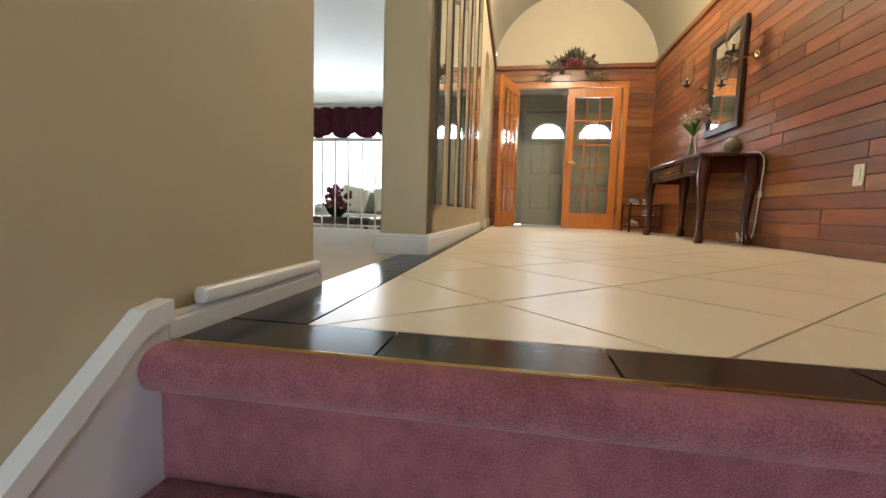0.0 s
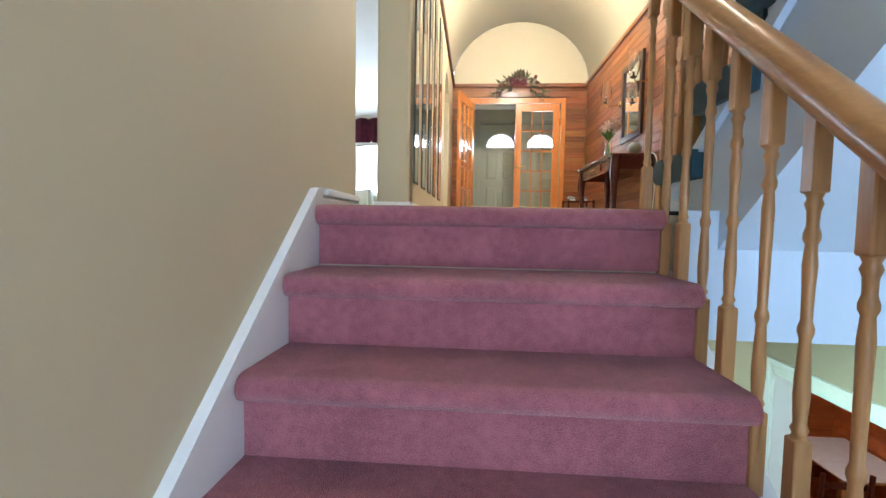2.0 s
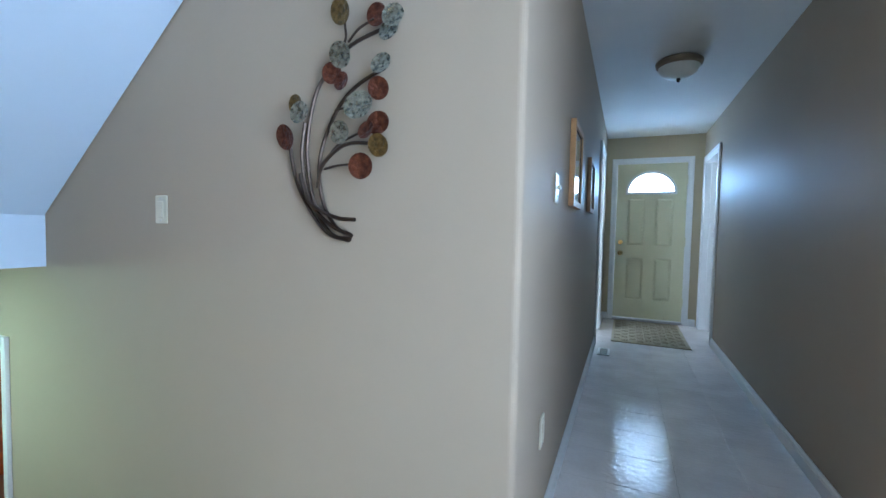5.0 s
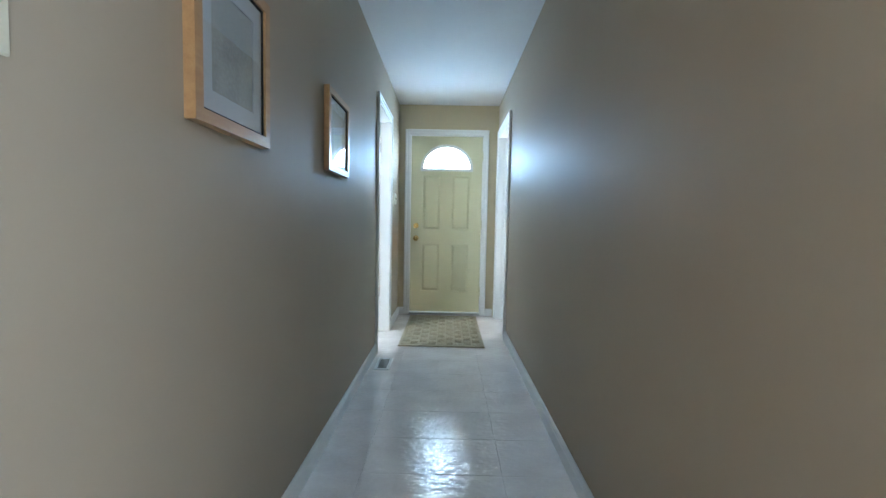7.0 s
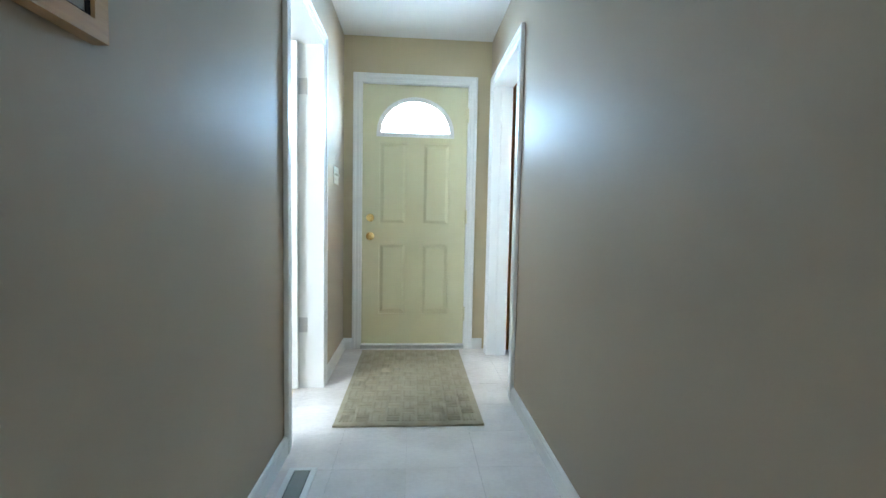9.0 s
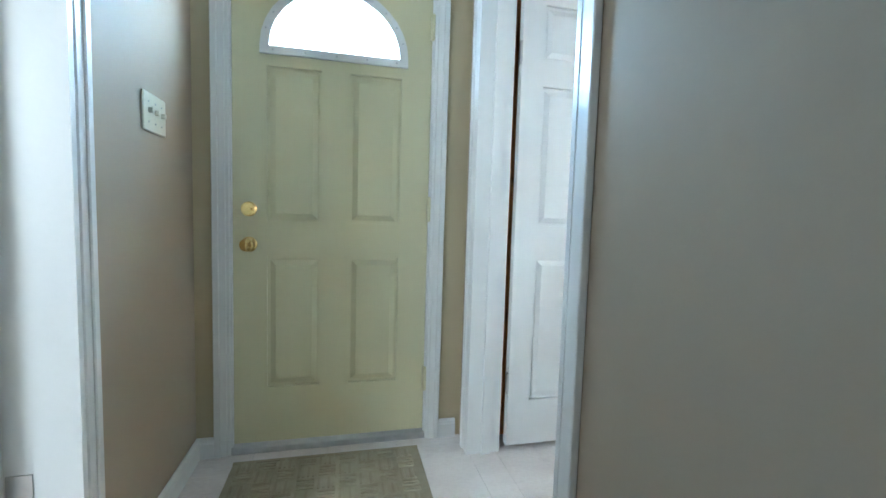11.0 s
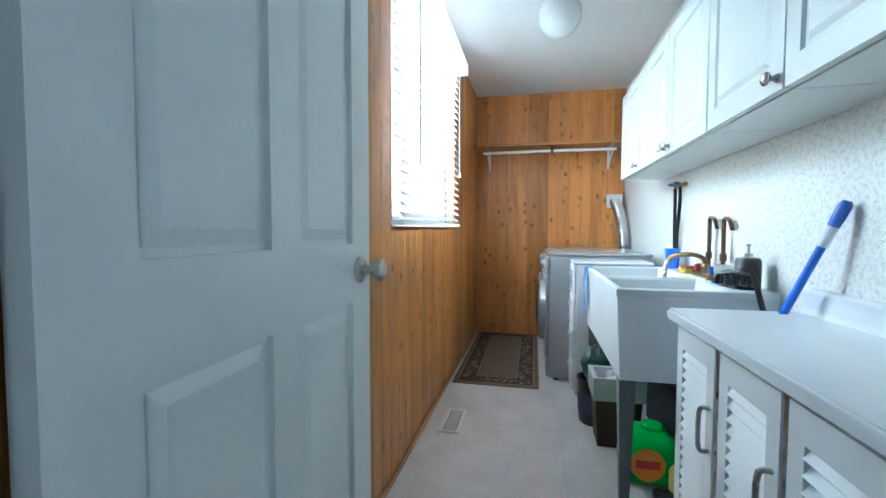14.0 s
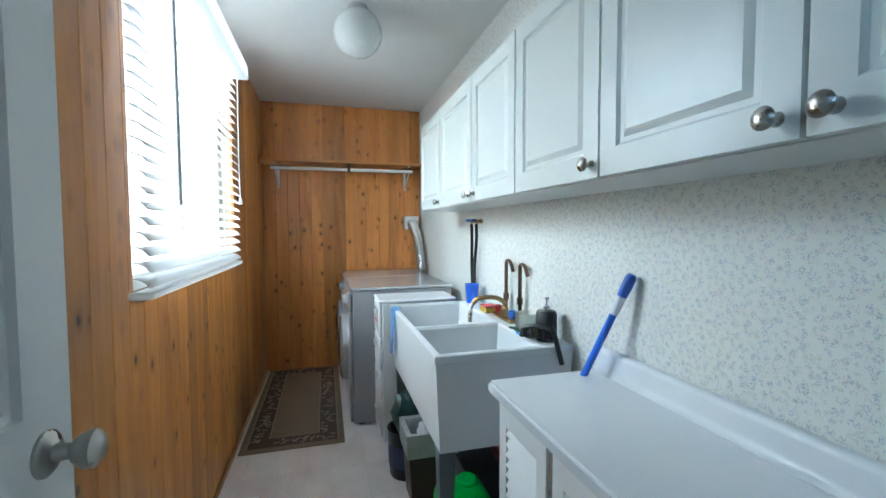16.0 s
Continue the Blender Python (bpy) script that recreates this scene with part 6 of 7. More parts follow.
front_loader("washing_machine", "silver front-loading washing machine with a round door", -7.015, -6.40)
front_loader("tumble_dryer", "silver front-loading dryer beside the washing machine", -7.645, -7.03)
d = thing("dryer_duct", "silver corrugated foil dryer hose rising to a wall box", "duct", (5.8, -7.5, 0.88))
path_ = bend([(5.785, -7.33, 0.88), (5.785, -7.36, 1.0), (5.80, -7.47, 1.18), (5.82, -7.60, 1.30)], 14)
own = tube(path_, 0.04, 14, radii=[0.04 + (0.006 if i % 2 else -0.005) for i in range(len(path_))])
part("foil_hose", own, mat("bright_foil", (0.78, 0.78, 0.78), 0.22, 1.0, scale=30), d)
part("wall_box", box(5.75, 5.88, -7.668, -7.60, 1.24, 1.36, 0.006), M_PLASTIC_WHITE, d)

# drawer tower
d = thing("drawer_tower", "narrow white plastic drawer tower beside the sink", "drawers", (6.08, -6.24, 0))
part("body", box(5.86, 6.285, -6.365, -6.115, 0.02, 0.82, 0.006), M_PLASTIC_WHITE, d)
part("top", box(5.85, 6.305, -6.37, -6.11, 0.82, 0.842, 0.008), M_WHITE_GLOSS, d)
for i in range(4):
    z = 0.05 + i * 0.195
    q = part("drawer", box(6.286, 6.302, -6.36, -6.12, z, z + 0.185, 0.006), M_PLASTIC_WHITE, d)
    part("pull", box(6.302, 6.318, -6.27, -6.21, z + 0.12, z + 0.145, 0.004), M_WHITE_GLOSS, q)
d = thing("detergent_label", "red and white printed label on the drawer tower", "label", (6.303, -6.2, 0.7))
part("sheet", box(6.303, 6.304, -6.33, -6.15, 0.66, 0.78), M_WHITE_GLOSS, d)
part("print_bars", box(6.304, 6.3045, -6.31, -6.17, 0.70, 0.72), mat("red_print", (0.5, 0.03, 0.05), 0.5), d)

# double laundry sink
d = thing("laundry_sink", "white moulded double laundry sink on grey metal legs", "sink", (5.99, -5.56, 0.48))
M_TUB = mat("white_tub_plastic", (0.76, 0.77, 0.77), 0.38, color2=(0.72, 0.73, 0.73), scale=4)
SX0, SX1, SY0, SY1, SZ0, SZ1 = 5.728, 6.245, -6.075, -5.075, 0.485, 0.823


def tub_shell():
    bm = bmesh.new()
    def ring(x0, x1, y0, y1, z):
        return [bm.verts.new(p) for p in ((x0, y0, z), (x1, y0, z), (x1, y1, z), (x0, y1, z))]
    def bridge(a, b):
        for i in range(4):
            bm.faces.new((a[i], a[(i + 1) % 4], b[(i + 1) % 4], b[i]))
    o0 = ring(SX0 + 0.03, SX1 - 0.02, SY0 + 0.03, SY1 - 0.012, SZ0)
    o1 = ring(SX0, SX1 - 0.004, SY0 + 0.004, SY1 - 0.002, SZ1 - 0.03)
    o2 = ring(SX0, SX1, SY0, SY1, SZ1 - 0.028)
    o3 = ring(SX0, SX1, SY0, SY1, SZ1 - 0.004)
    o4 = ring(SX0 + 0.003, SX1 - 0.004, SY0 + 0.004, SY1 - 0.004, SZ1)
    bridge(o0, o1), bridge(o1, o2), bridge(o2, o3), bridge(o3, o4)
    bm.faces.new(o0[::-1])
    mid = -5.50
    t = 0.022
    bx0, bx1 = SX0 + 0.115, SX1 - t
    basins = ((SY0 + t, mid - 0.012), (mid + 0.012, SY1 - t))
    # rim: strips round the two basins
    xs = [SX0 + 0.003, bx0, bx1, SX1 - 0.004]
    ys = [SY0 + 0.004, basins[0][0], basins[0][1], basins[1][0], basins[1][1], SY1 - 0.004]
    for i in range(3):
        for j in range(5):
            if i == 1 and j in (1, 3):
                continue
            bm.faces.new([bm.verts.new(p) for p in ((xs[i], ys[j], SZ1), (xs[i + 1], ys[j], SZ1), (xs[i + 1], ys[j + 1], SZ1), (xs[i], ys[j + 1], SZ1))])
    for (a, b) in basins:
        r0 = ring(bx0, bx1, a, b, SZ1)
        r1 = ring(bx0 + 0.006, bx1 - 0.006, a + 0.006, b - 0.006, SZ1 - 0.01)
        r2 = ring(bx0 + 0.03, bx1 - 0.02, a + 0.02, b - 0.02, SZ0 + 0.04)
        r3 = ring(bx0 + 0.05, bx1 - 0.04, a + 0.04, b - 0.04, SZ0 + 0.025)
        bridge(r0, r1), bridge(r1, r2), bridge(r2, r3)
        bm.faces.new(r3)
    bmesh.ops.remove_doubles(bm, verts=bm.verts[:], dist=1e-4)
    return bm


part("tub", tub_shell(), M_TUB, d)
M_LEG = mat("grey_enamel_steel", (0.16, 0.17, 0.18), 0.4, 0.3)
for (x, y) in ((6.195, -5.13), (6.195, -6.02), (5.79, -5.13), (5.79, -6.02)):
    own = box(x - 0.03, x + 0.03, y - 0.028, y + 0.028, 0.0, 0.50)
    for v in own.verts:
        if v.co.z < 0.1:
            v.co.x = x + (v.co.x - x) * 0.55
            v.co.y = y + (v.co.y - y) * 0.55
    part("leg", own, M_LEG, d)
M_OLDBRASS = mat("old_brass", (0.30, 0.20, 0.09), 0.35, 0.9, scale=30)
M_COPPER = mat("tarnished_copper", (0.13, 0.075, 0.05), 0.4, 0.9, scale=30)
d = thing("sink_faucet", "old brass swivel faucet with blue and red handles", "faucet", (5.79, -5.55, SZ1))
own = box(5.765, 5.815, -5.64, -5.44, SZ1, SZ1 + 0.02, 0.006)
own = lathe([(0.022, 0.02), (0.02, 0.05), (0.014, 0.06)], 14, (5.79, -5.54, SZ1), own)
part("base", own, M_OLDBRASS, d)
part("spout", tube(bend([(5.79, -5.54, SZ1 + 0.05), (5.80, -5.545, SZ1 + 0.085), (5.84, -5.57, SZ1 + 0.10), (5.90, -5.61, SZ1 + 0.09), (5.92, -5.62, SZ1 + 0.065)], 6), 0.011, 10), M_OLDBRASS, d, smooth=True)
part("spray_tip", tube(bend([(5.92, -5.62, SZ1 + 0.065), (5.93, -5.62, SZ1 + 0.04), (5.94, -5.61, SZ1 - 0.02)], 4), 0.010, 10), M_NICKEL, d)
part("cold_handle", lathe([(0.012, 0.02), (0.018, 0.03), (0.02, 0.05), (0.012, 0.056)], 10, (5.79, -5.46, SZ1)), mat("blue_handle", (0.02, 0.09, 0.35), 0.35), d)
part("hot_handle", lathe([(0.012, 0.02), (0.018, 0.03), (0.02, 0.05), (0.012, 0.056)], 10, (5.79, -5.62, SZ1)), mat("red_handle", (0.35, 0.03, 0.03), 0.35), d)
for (y, z) in ((-5.618, 1.09), (-5.468, 1.082)):
    d = thing("water_pipe", "tarnished copper water pipe bent into the wall", "pipe", (5.745, y, SZ1))
    part("pipe", tube([(5.75, y, SZ1 + 0.001), (5.75, y, z - 0.03)] + bend([(5.75, y, z - 0.02), (5.752, y + 0.008, z - 0.003), (5.750, y + 0.028, z), (5.745, y + 0.042, z - 0.012), (5.735, y + 0.045, z - 0.05)], 4), 0.0088, 10), M_COPPER, d, smooth=True)
    part("collar", lathe([(0.014, 0.0), (0.014, 0.03)], 10, (5.75, y, SZ1 + 0.08)), M_COPPER, d)
d = thing("washer_valve", "wall valve with blue levers and two black hoses", "valve", (5.74, -6.08, 1.28))
own = tube([(5.735, -6.16, 1.285), (5.735, -6.0, 1.285)], 0.012, 10)
own = tube([(5.722, -6.12, 1.285), (5.76, -6.12, 1.285)], 0.01, 8, own)
own = tube([(5.722, -6.04, 1.285), (5.76, -6.04, 1.285)], 0.01, 8, own)
part("valve_body", own, M_OLDBRASS, d)
for y in (-6.12, -6.04):
    part("lever", box(5.755, 5.785, y - 0.02, y + 0.02, 1.283, 1.30, 0.004), mat("dark_blue_lever", (0.03, 0.08, 0.22), 0.4), d)
    part("hose", tube(bend([(5.75, y, 1.27), (5.752, y + 0.01, 1.18), (5.748, y * 0.5 - 3.06, 1.0), (5.742, -6.10 + (y + 6.08) * 0.4, 0.84)], 6), 0.009, 8), M_DARK, d)
d = thing("blue_cup", "bright blue plastic cup on the sink's ledge", "cup", (5.79, -6.0, SZ1))
part("cup", lathe([(0.030, 0.0), (0.040, 0.105), (0.042, 0.107), (0.039, 0.107), (0.029, 0.004)], 20, (5.79, -6.0, SZ1 + 0.001), caps=False), mat("blue_plastic", (0.03, 0.12, 0.62), 0.35), d, smooth=True)
d = thing("soap_pump", "black soap pump bottle on the sink's ledge", "bottle", (5.79, -5.16, SZ1))
M_BLACK = mat("black_plastic", (0.012, 0.012, 0.013), 0.35)
part("bottle", lathe([(0.037, 0), (0.040, 0.008), (0.040, 0.10), (0.034, 0.112), (0.014, 0.116)], 18, (5.79, -5.16, SZ1)), M_BLACK, d, smooth=True)
part("pump", lathe([(0.013, 0.116), (0.013, 0.128), (0.004, 0.130), (0.004, 0.152), (0.009, 0.154), (0.009, 0.162)], 12, (5.79, -5.16, SZ1)), M_STEEL, d)
d = thing("scrub_brush", "black long-handled scrub brush on the sink corner", "brush", (5.84, -5.09, SZ1))
part("handle", tube([(5.812, -5.095, SZ1 + 0.075), (5.803, -5.072, SZ1 + 0.03), (5.79, -5.048, SZ1 - 0.06)], 0.009, 8), M_BLACK, d, smooth=True)
part("arm", tube([(5.872, -5.165, SZ1 + 0.035), (5.806, -5.078, SZ1 + 0.022)], 0.007, 8), M_BLACK, d, smooth=True)
hd = part("head", tube(bend([(5.885, -5.175, SZ1 + 0.018), (5.878, -5.165, SZ1 + 0.052), (5.845, -5.125, SZ1 + 0.062), (5.812, -5.085, SZ1 + 0.05)], 4), 0.009, 8), M_BLACK, d, smooth=True)
for i in range(5):
    t = (i + 0.5) / 5
    x, y = 5.882 - 0.07 * t, -5.172 + 0.088 * t
    part("bristle_row", box(x - 0.004, x + 0.004, y - 0.012, y + 0.012, SZ1 + 0.018, SZ1 + 0.055, 0.001), M_BLACK, hd)
d = thing("soap_dish", "translucent white tub with a yellow sponge", "container", (5.79, -5.33, SZ1))
part("tub", lathe([(0.04, 0), (0.048, 0.07), (0.05, 0.07), (0.046, 0.006)], 16, (5.785, -5.33, SZ1 + 0.001), caps=False), glass("cloudy_plastic", (0.85, 0.88, 0.82), 0.4), d, smooth=True)
d = thing("yellow_sponge", "yellow kitchen sponge behind the sink", "sponge", (5.79, -5.72, SZ1))
part("sponge", box(5.76, 5.83, -5.77, -5.69, SZ1, SZ1 + 0.028, 0.006), mat("yellow_foam", (0.60, 0.45, 0.08), 0.9, bump=0.5, bump_scale=300), d)
part("scour_pad", box(5.76, 5.83, -5.77, -5.69, SZ1 + 0.029, SZ1 + 0.034), mat("red_scour", (0.40, 0.06, 0.06), 0.9), d)
d = thing("green_cloth", "crumpled dark green cloth on the sink's ledge", "cloth", (5.8, -5.27, SZ1))
own = bmesh.new()
bmesh.ops.create_grid(own, x_segments=14, y_segments=10, size=0.5)
rng = random.Random(5)
for v in own.verts:
    v.co = Vector((5.81 + v.co.x * 0.10, -5.27 + v.co.y * 0.17, SZ1 + 0.008 + 0.012 * abs(noise.noise(v.co * 5))))
part("cloth", own, mat("dark_green_cloth", (0.03, 0.06, 0.035), 0.9, scale=30), d, smooth=True)
d = thing("blue_scraper", "small bright blue scraper on the sink's ledge", "scraper", (5.84, -5.21, SZ1))
own = box(5.82, 5.88, -5.235, -5.19, SZ1 + 0.012, SZ1 + 0.018, 0.002)
own = tube([(5.83, -5.21, SZ1 + 0.018), (5.815, -5.205, SZ1 + 0.05)], 0.005, 6, own)
part("blade", own, mat("sky_blue_plastic", (0.05, 0.25, 0.62), 0.35), d)
# cloth hung over the rim
d = thing("blue_cloth", "pale blue cloth hung over the sink's front rim", "cloth", (6.25, -5.93, SZ1))
own = bmesh.new()
prof = [(6.20, SZ1 - 0.06), (6.218, SZ1 + 0.003), (6.235, SZ1 + 0.006), (6.252, SZ1 - 0.004), (6.256, SZ1 - 0.10), (6.258, SZ1 - 0.19), (6.258, SZ1 - 0.235)]
grid_ = [[own.verts.new((x + 0.006 * math.sin(j * 1.3 + i), -6.0 + 0.019 * j * (1 - 0.05 * i), z - 0.012 * math.sin(j))) for i, (x, z) in enumerate(prof)] for j in range(8)]
for a, b in zip(grid_, grid_[1:]):
    for i in range(len(prof) - 1):
        own.faces.new((a[i], a[i + 1], b[i + 1], b[i]))
bmesh.ops.solidify(own, geom=own.faces[:], thickness=0.003)
part("cloth", own, mat("pale_blue_cloth", (0.28, 0.50, 0.84), 0.9, scale=20, bump=0.3, bump_scale=300), d, smooth=True)
# blue pole
d = thing("mop_pole", "blue broom pole with a white band leaning on the wall", "broom", (6.02, -5.13, 0))
a, b = Vector((6.02, -5.13, 0.02)), Vector((5.742, -4.76, 1.11))
m_ = lambda t: a.lerp(b, t)
part("pole", tube([m_(0.03), m_(0.9)], 0.011, 12), mat("blue_pole", (0.03, 0.13, 0.58), 0.35), d, smooth=True)
part("band", tube([m_(0.89), m_(0.945)], 0.0135, 12), M_WHITE_GLOSS, d)
part("cap", tube([m_(0.94), m_(0.96), m_(0.99), m_(1.0)], 0.014, 12, radii=[0.014, 0.016, 0.016, 0.010]), mat("dark_blue_cap", (0.03, 0.09, 0.40), 0.35), d, smooth=True)
part("head", box(5.95, 6.09, -5.16, -5.10, 0.0, 0.06, 0.01), M_BLACK, d)

# counter with louvred cabinets
d = thing("worktop", "white laminate worktop with a rounded upstand", "worktop", (5.92, -4.3, 0.76))
own = along_x(plate([rect(-4.905, -3.70, 0.758, 0.79)], 0.40))
bmesh.ops.translate(own, vec=(5.724, 0, 0), verts=own.verts)
bmesh.ops.bevel(own, geom=[e for e in own.edges if abs(e.verts[0].co.x - 6.124) < 0.001 and abs(e.verts[1].co.x - 6.124) < 0.001 and abs(e.verts[0].co.z - e.verts[1].co.z) < 0.001], offset=0.008, segments=3, affect="EDGES")
part("board", own, M_WHITE_GLOSS, d)
pr = [(5.724, 0.79), (5.724, 0.862)] + [(5.738 + 0.014 * math.cos(math.pi / 2 - math.pi / 2 * i / 4), 0.848 + 0.014 * math.sin(math.pi / 2 - math.pi / 2 * i / 4)) for i in range(5)] + [(5.753, 0.81), (5.757, 0.80), (5.768, 0.792), (5.768, 0.79)]
own = plate([[(u, v) for u, v in pr]], 1.205)
bmesh.ops.translate(own, vec=(0, -4.905, 0), verts=own.verts)
part("upstand", own, M_WHITE_GLOSS, d, smooth=True)


def louvred_cabinet(y0, y1, doors):
    d = thing("louvred_cabinet", "white base cabinet with louvred doors and nickel handles", "cabinet", (5.9, (y0 + y1) / 2, 0), group="base cabinets under the worktop")
    own = box(5.73, 6.07, y0, y0 + 0.016, 0.0, 0.757)
    own = box(5.73, 6.07, y1 - 0.016, y1, 0.0, 0.757, 0, own)
    own = box(5.73, 6.06, y0 + 0.016, y1 - 0.016, 0.06, 0.08, 0, own)
    part("body", own, M_WHITE_GLOSS, d)
    for (a, b, hy) in doors:
        own = along_x(plate([rect(a, b, 0.05, 0.742), rect(a + 0.045, b - 0.045, 0.12, 0.68)], 0.026))
        bmesh.ops.translate(own, vec=(6.074, 0, 0), verts=own.verts)
        dr = part("door", own, M_WHITE, d)
        own = None
        for i in range(19):
            z = 0.125 + i * 0.0293
            b_ = bmesh.new()
            vs = []
            for yy in (a + 0.043, b - 0.043):
                vs.append([b_.verts.new((x, yy, zz)) for x, zz in ((6.076, z + 0.028), (6.082, z + 0.032), (6.102, z + 0.006), (6.096, z))])
            for q in range(4):
                b_.faces.new((vs[0][q], vs[0][(q + 1) % 4], vs[1][(q + 1) % 4], vs[1][q]))
            part("slat", b_, M_WHITE, dr)
        hz = 0.53
        own = tube(bend([(6.10, hy, hz - 0.055), (6.122, hy, hz - 0.052), (6.126, hy, hz), (6.122, hy, hz + 0.052), (6.10, hy, hz + 0.055)], 4), 0.006, 8)
        part("handle", own, M_NICKEL, dr, "brushed nickel bow handle", smooth=True)


louvred_cabinet(-4.885, -4.31, ((-4.875, -4.605, -4.625), (-4.575, -4.32, -4.34)))
louvred_cabinet(-4.305, -3.72, ((-4.295, -4.03, -4.06), (-4.0, -3.73, -3.97)))
for y in (-4.59, -4.307, -4.015):
    d = thing("door_channel", "thin nickel channel strip between the louvred doors", "trim", (6.09, y, 0.05))
    part("channel", box(6.074, 6.098, y - 0.009, y + 0.009, 0.05, 0.745, 0.003), M_NICKEL, d)

# things under the sink
d = thing("waste_bin", "brown plastic waste bin with a translucent liner", "waste bin", (6.14, -5.62, 0))
M_BIN = mat("brown_plastic", (0.07, 0.035, 0.022), 0.45)
own = bmesh.new()
r0 = [own.verts.new(p) for p in ((6.05, -5.70, 0), (6.23, -5.70, 0), (6.23, -5.55, 0), (6.05, -5.55, 0))]
r1 = [own.verts.new(p) for p in ((6.03, -5.72, 0.33), (6.25, -5.72, 0.33), (6.25, -5.53, 0.33), (6.03, -5.53, 0.33))]
r2 = [own.verts.new(p) for p in ((6.04, -5.71, 0.33), (6.24, -5.71, 0.33), (6.24, -5.54, 0.33), (6.04, -5.54, 0.33))]
r3 = [own.verts.new(p) for p in ((6.06, -5.69, 0.02), (6.22, -5.69, 0.02), (6.22, -5.56, 0.02), (6.06, -5.56, 0.02))]
for p, q in ((r0, r1), (r1, r2), (r2, r3)):
    for i in range(4):
        own.faces.new((p[i], p[(i + 1) % 4], q[(i + 1) % 4], q[i]))
own.faces.new(r0[::-1])
own.faces.new(r3)
part("bin", own, M_BIN, d)
own = bmesh.new()
ra = [own.verts.new(p) for p in ((6.026, -5.724, 0.23), (6.254, -5.724, 0.23), (6.254, -5.526, 0.23), (6.026, -5.526, 0.23))]
rb = [own.verts.new(p) for p in ((6.022, -5.728, 0.338), (6.258, -5.728, 0.338), (6.258, -5.522, 0.338), (6.022, -5.522, 0.338))]
rc = [own.verts.new(p) for p in ((6.045, -5.705, 0.336), (6.235, -5.705, 0.336), (6.235, -5.545, 0.336), (6.045, -5.545, 0.336))]
rd = [own.verts.new(p) for p in ((6.07, -5.68, 0.2), (6.21, -5.68, 0.2), (6.21, -5.57, 0.2), (6.07, -5.57, 0.2))]
for p, q in ((ra, rb), (rb, rc), (rc, rd)):
    for i in range(4):
        own.faces.new((p[i], p[(i + 1) % 4], q[(i + 1) % 4], q[i]))
part("liner", own, mat("pale_liner", (0.50, 0.50, 0.49), 0.35, color2=(0.36, 0.36, 0.36), scale=20, bump=0.6, bump_scale=30), d)
own = bmesh.new()
bmesh.ops.create_icosphere(own, subdivisions=3, radius=0.06)
for v in own.verts:
    v.co = Vector((6.14, -5.62, 0.29)) + v.co * (1 + 0.35 * noise.noise(v.co * 28)) * 1.0
part("crumpled_paper", own, M_SHOE2, d)
d = thing("black_bucket", "black metal pail with a dark green bag inside", "bucket", (6.21, -5.83, 0))
part("pail", lathe([(0.085, 0), (0.09, 0.01), (0.098, 0.235), (0.102, 0.24), (0.095, 0.24), (0.085, 0.02)], 22, (6.20, -5.83, 0)), mat("black_metal", (0.02, 0.02, 0.022), 0.35, 0.4), d, smooth=True)
own = bmesh.new()
bmesh.ops.create_icosphere(own, subdivisions=3, radius=0.085)
for v in own.verts:
    v.co = Vector((6.20, -5.83, 0.30)) + Vector((v.co.x, v.co.y, v.co.z * 1.3)) * (1 + 0.4 * noise.noise(v.co * 22))
part("bag", own, mat("dark_green_bag", (0.015, 0.05, 0.04), 0.35, scale=20), d, smooth=True)
part("bail", tube([(6.20 + 0.1 * math.cos(t), -5.83 + 0.02, 0.2 - 0.1 * math.sin(t)) for t in np.linspace(0, math.pi, 14)], 0.003, 6), M_STEEL, d)
part("label_band", lathe([(0.0945, 0.06), (0.0975, 0.17)], 22, (6.20, -5.83, 0), caps=False), mat("dark_blue_label", (0.05, 0.06, 0.13), 0.5), d)
d = thing("detergent_jug", "green plastic detergent jug with an orange label", "jug", (6.06, -5.36, 0))
M_GRN = mat("green_plastic", (0.02, 0.42, 0.05), 0.35)
own = box(5.95, 6.17, -5.46, -5.235, 0.0, 0.20, 0.06, seg=5)
for v in own.verts:
    if v.co.z > 0.12:
        v.co.x = 6.06 + (v.co.x - 6.06) * (1 - 2.2 * (v.co.z - 0.12))
        v.co.y = -5.36 + (v.co.y + 5.36) * (1 - 2.0 * (v.co.z - 0.12))
part("jug", own, M_GRN, d, smooth=True)
part("cap", lathe([(0.045, 0.185), (0.045, 0.212), (0.038, 0.219)], 16, (6.04, -5.36, 0)), M_GRN, d)
own = turned(lathe([(0.066, 0.0), (0.066, 0.002)], 20), Matrix.Translation((6.085, -5.2345, 0.10)) @ pose(0, 0, 0, -90, 0, 0))
part("label_disc", own, mat("orange_label", (0.75, 0.25, 0.03), 0.4), d)
part("label_bars", box(6.04, 6.13, -5.232, -5.2312, 0.085, 0.118), mat("red_label", (0.55, 0.04, 0.03), 0.4), d)
d = thing("yellow_bottle", "yellow plastic bottle standing beside the green jug", "bottle", (5.99, -5.15, 0))
part("bottle", lathe([(0.04, 0), (0.042, 0.01), (0.042, 0.13), (0.015, 0.17), (0.015, 0.19)], 16, (5.99, -5.15, 0)), mat("yellow_plastic", (0.55, 0.42, 0.10), 0.4), d, smooth=True)
d = thing("storage_box", "black storage box pushed back under the sink", "box", (5.90, -5.45, 0))
part("body", box(5.76, 5.92, -5.95, -5.30, 0.0, 0.30, 0.01), M_BLACK, d)
part("lid", box(5.755, 5.925, -5.955, -5.295, 0.30, 0.33, 0.008), mat("dark_red_lid", (0.12, 0.012, 0.012), 0.5), d)
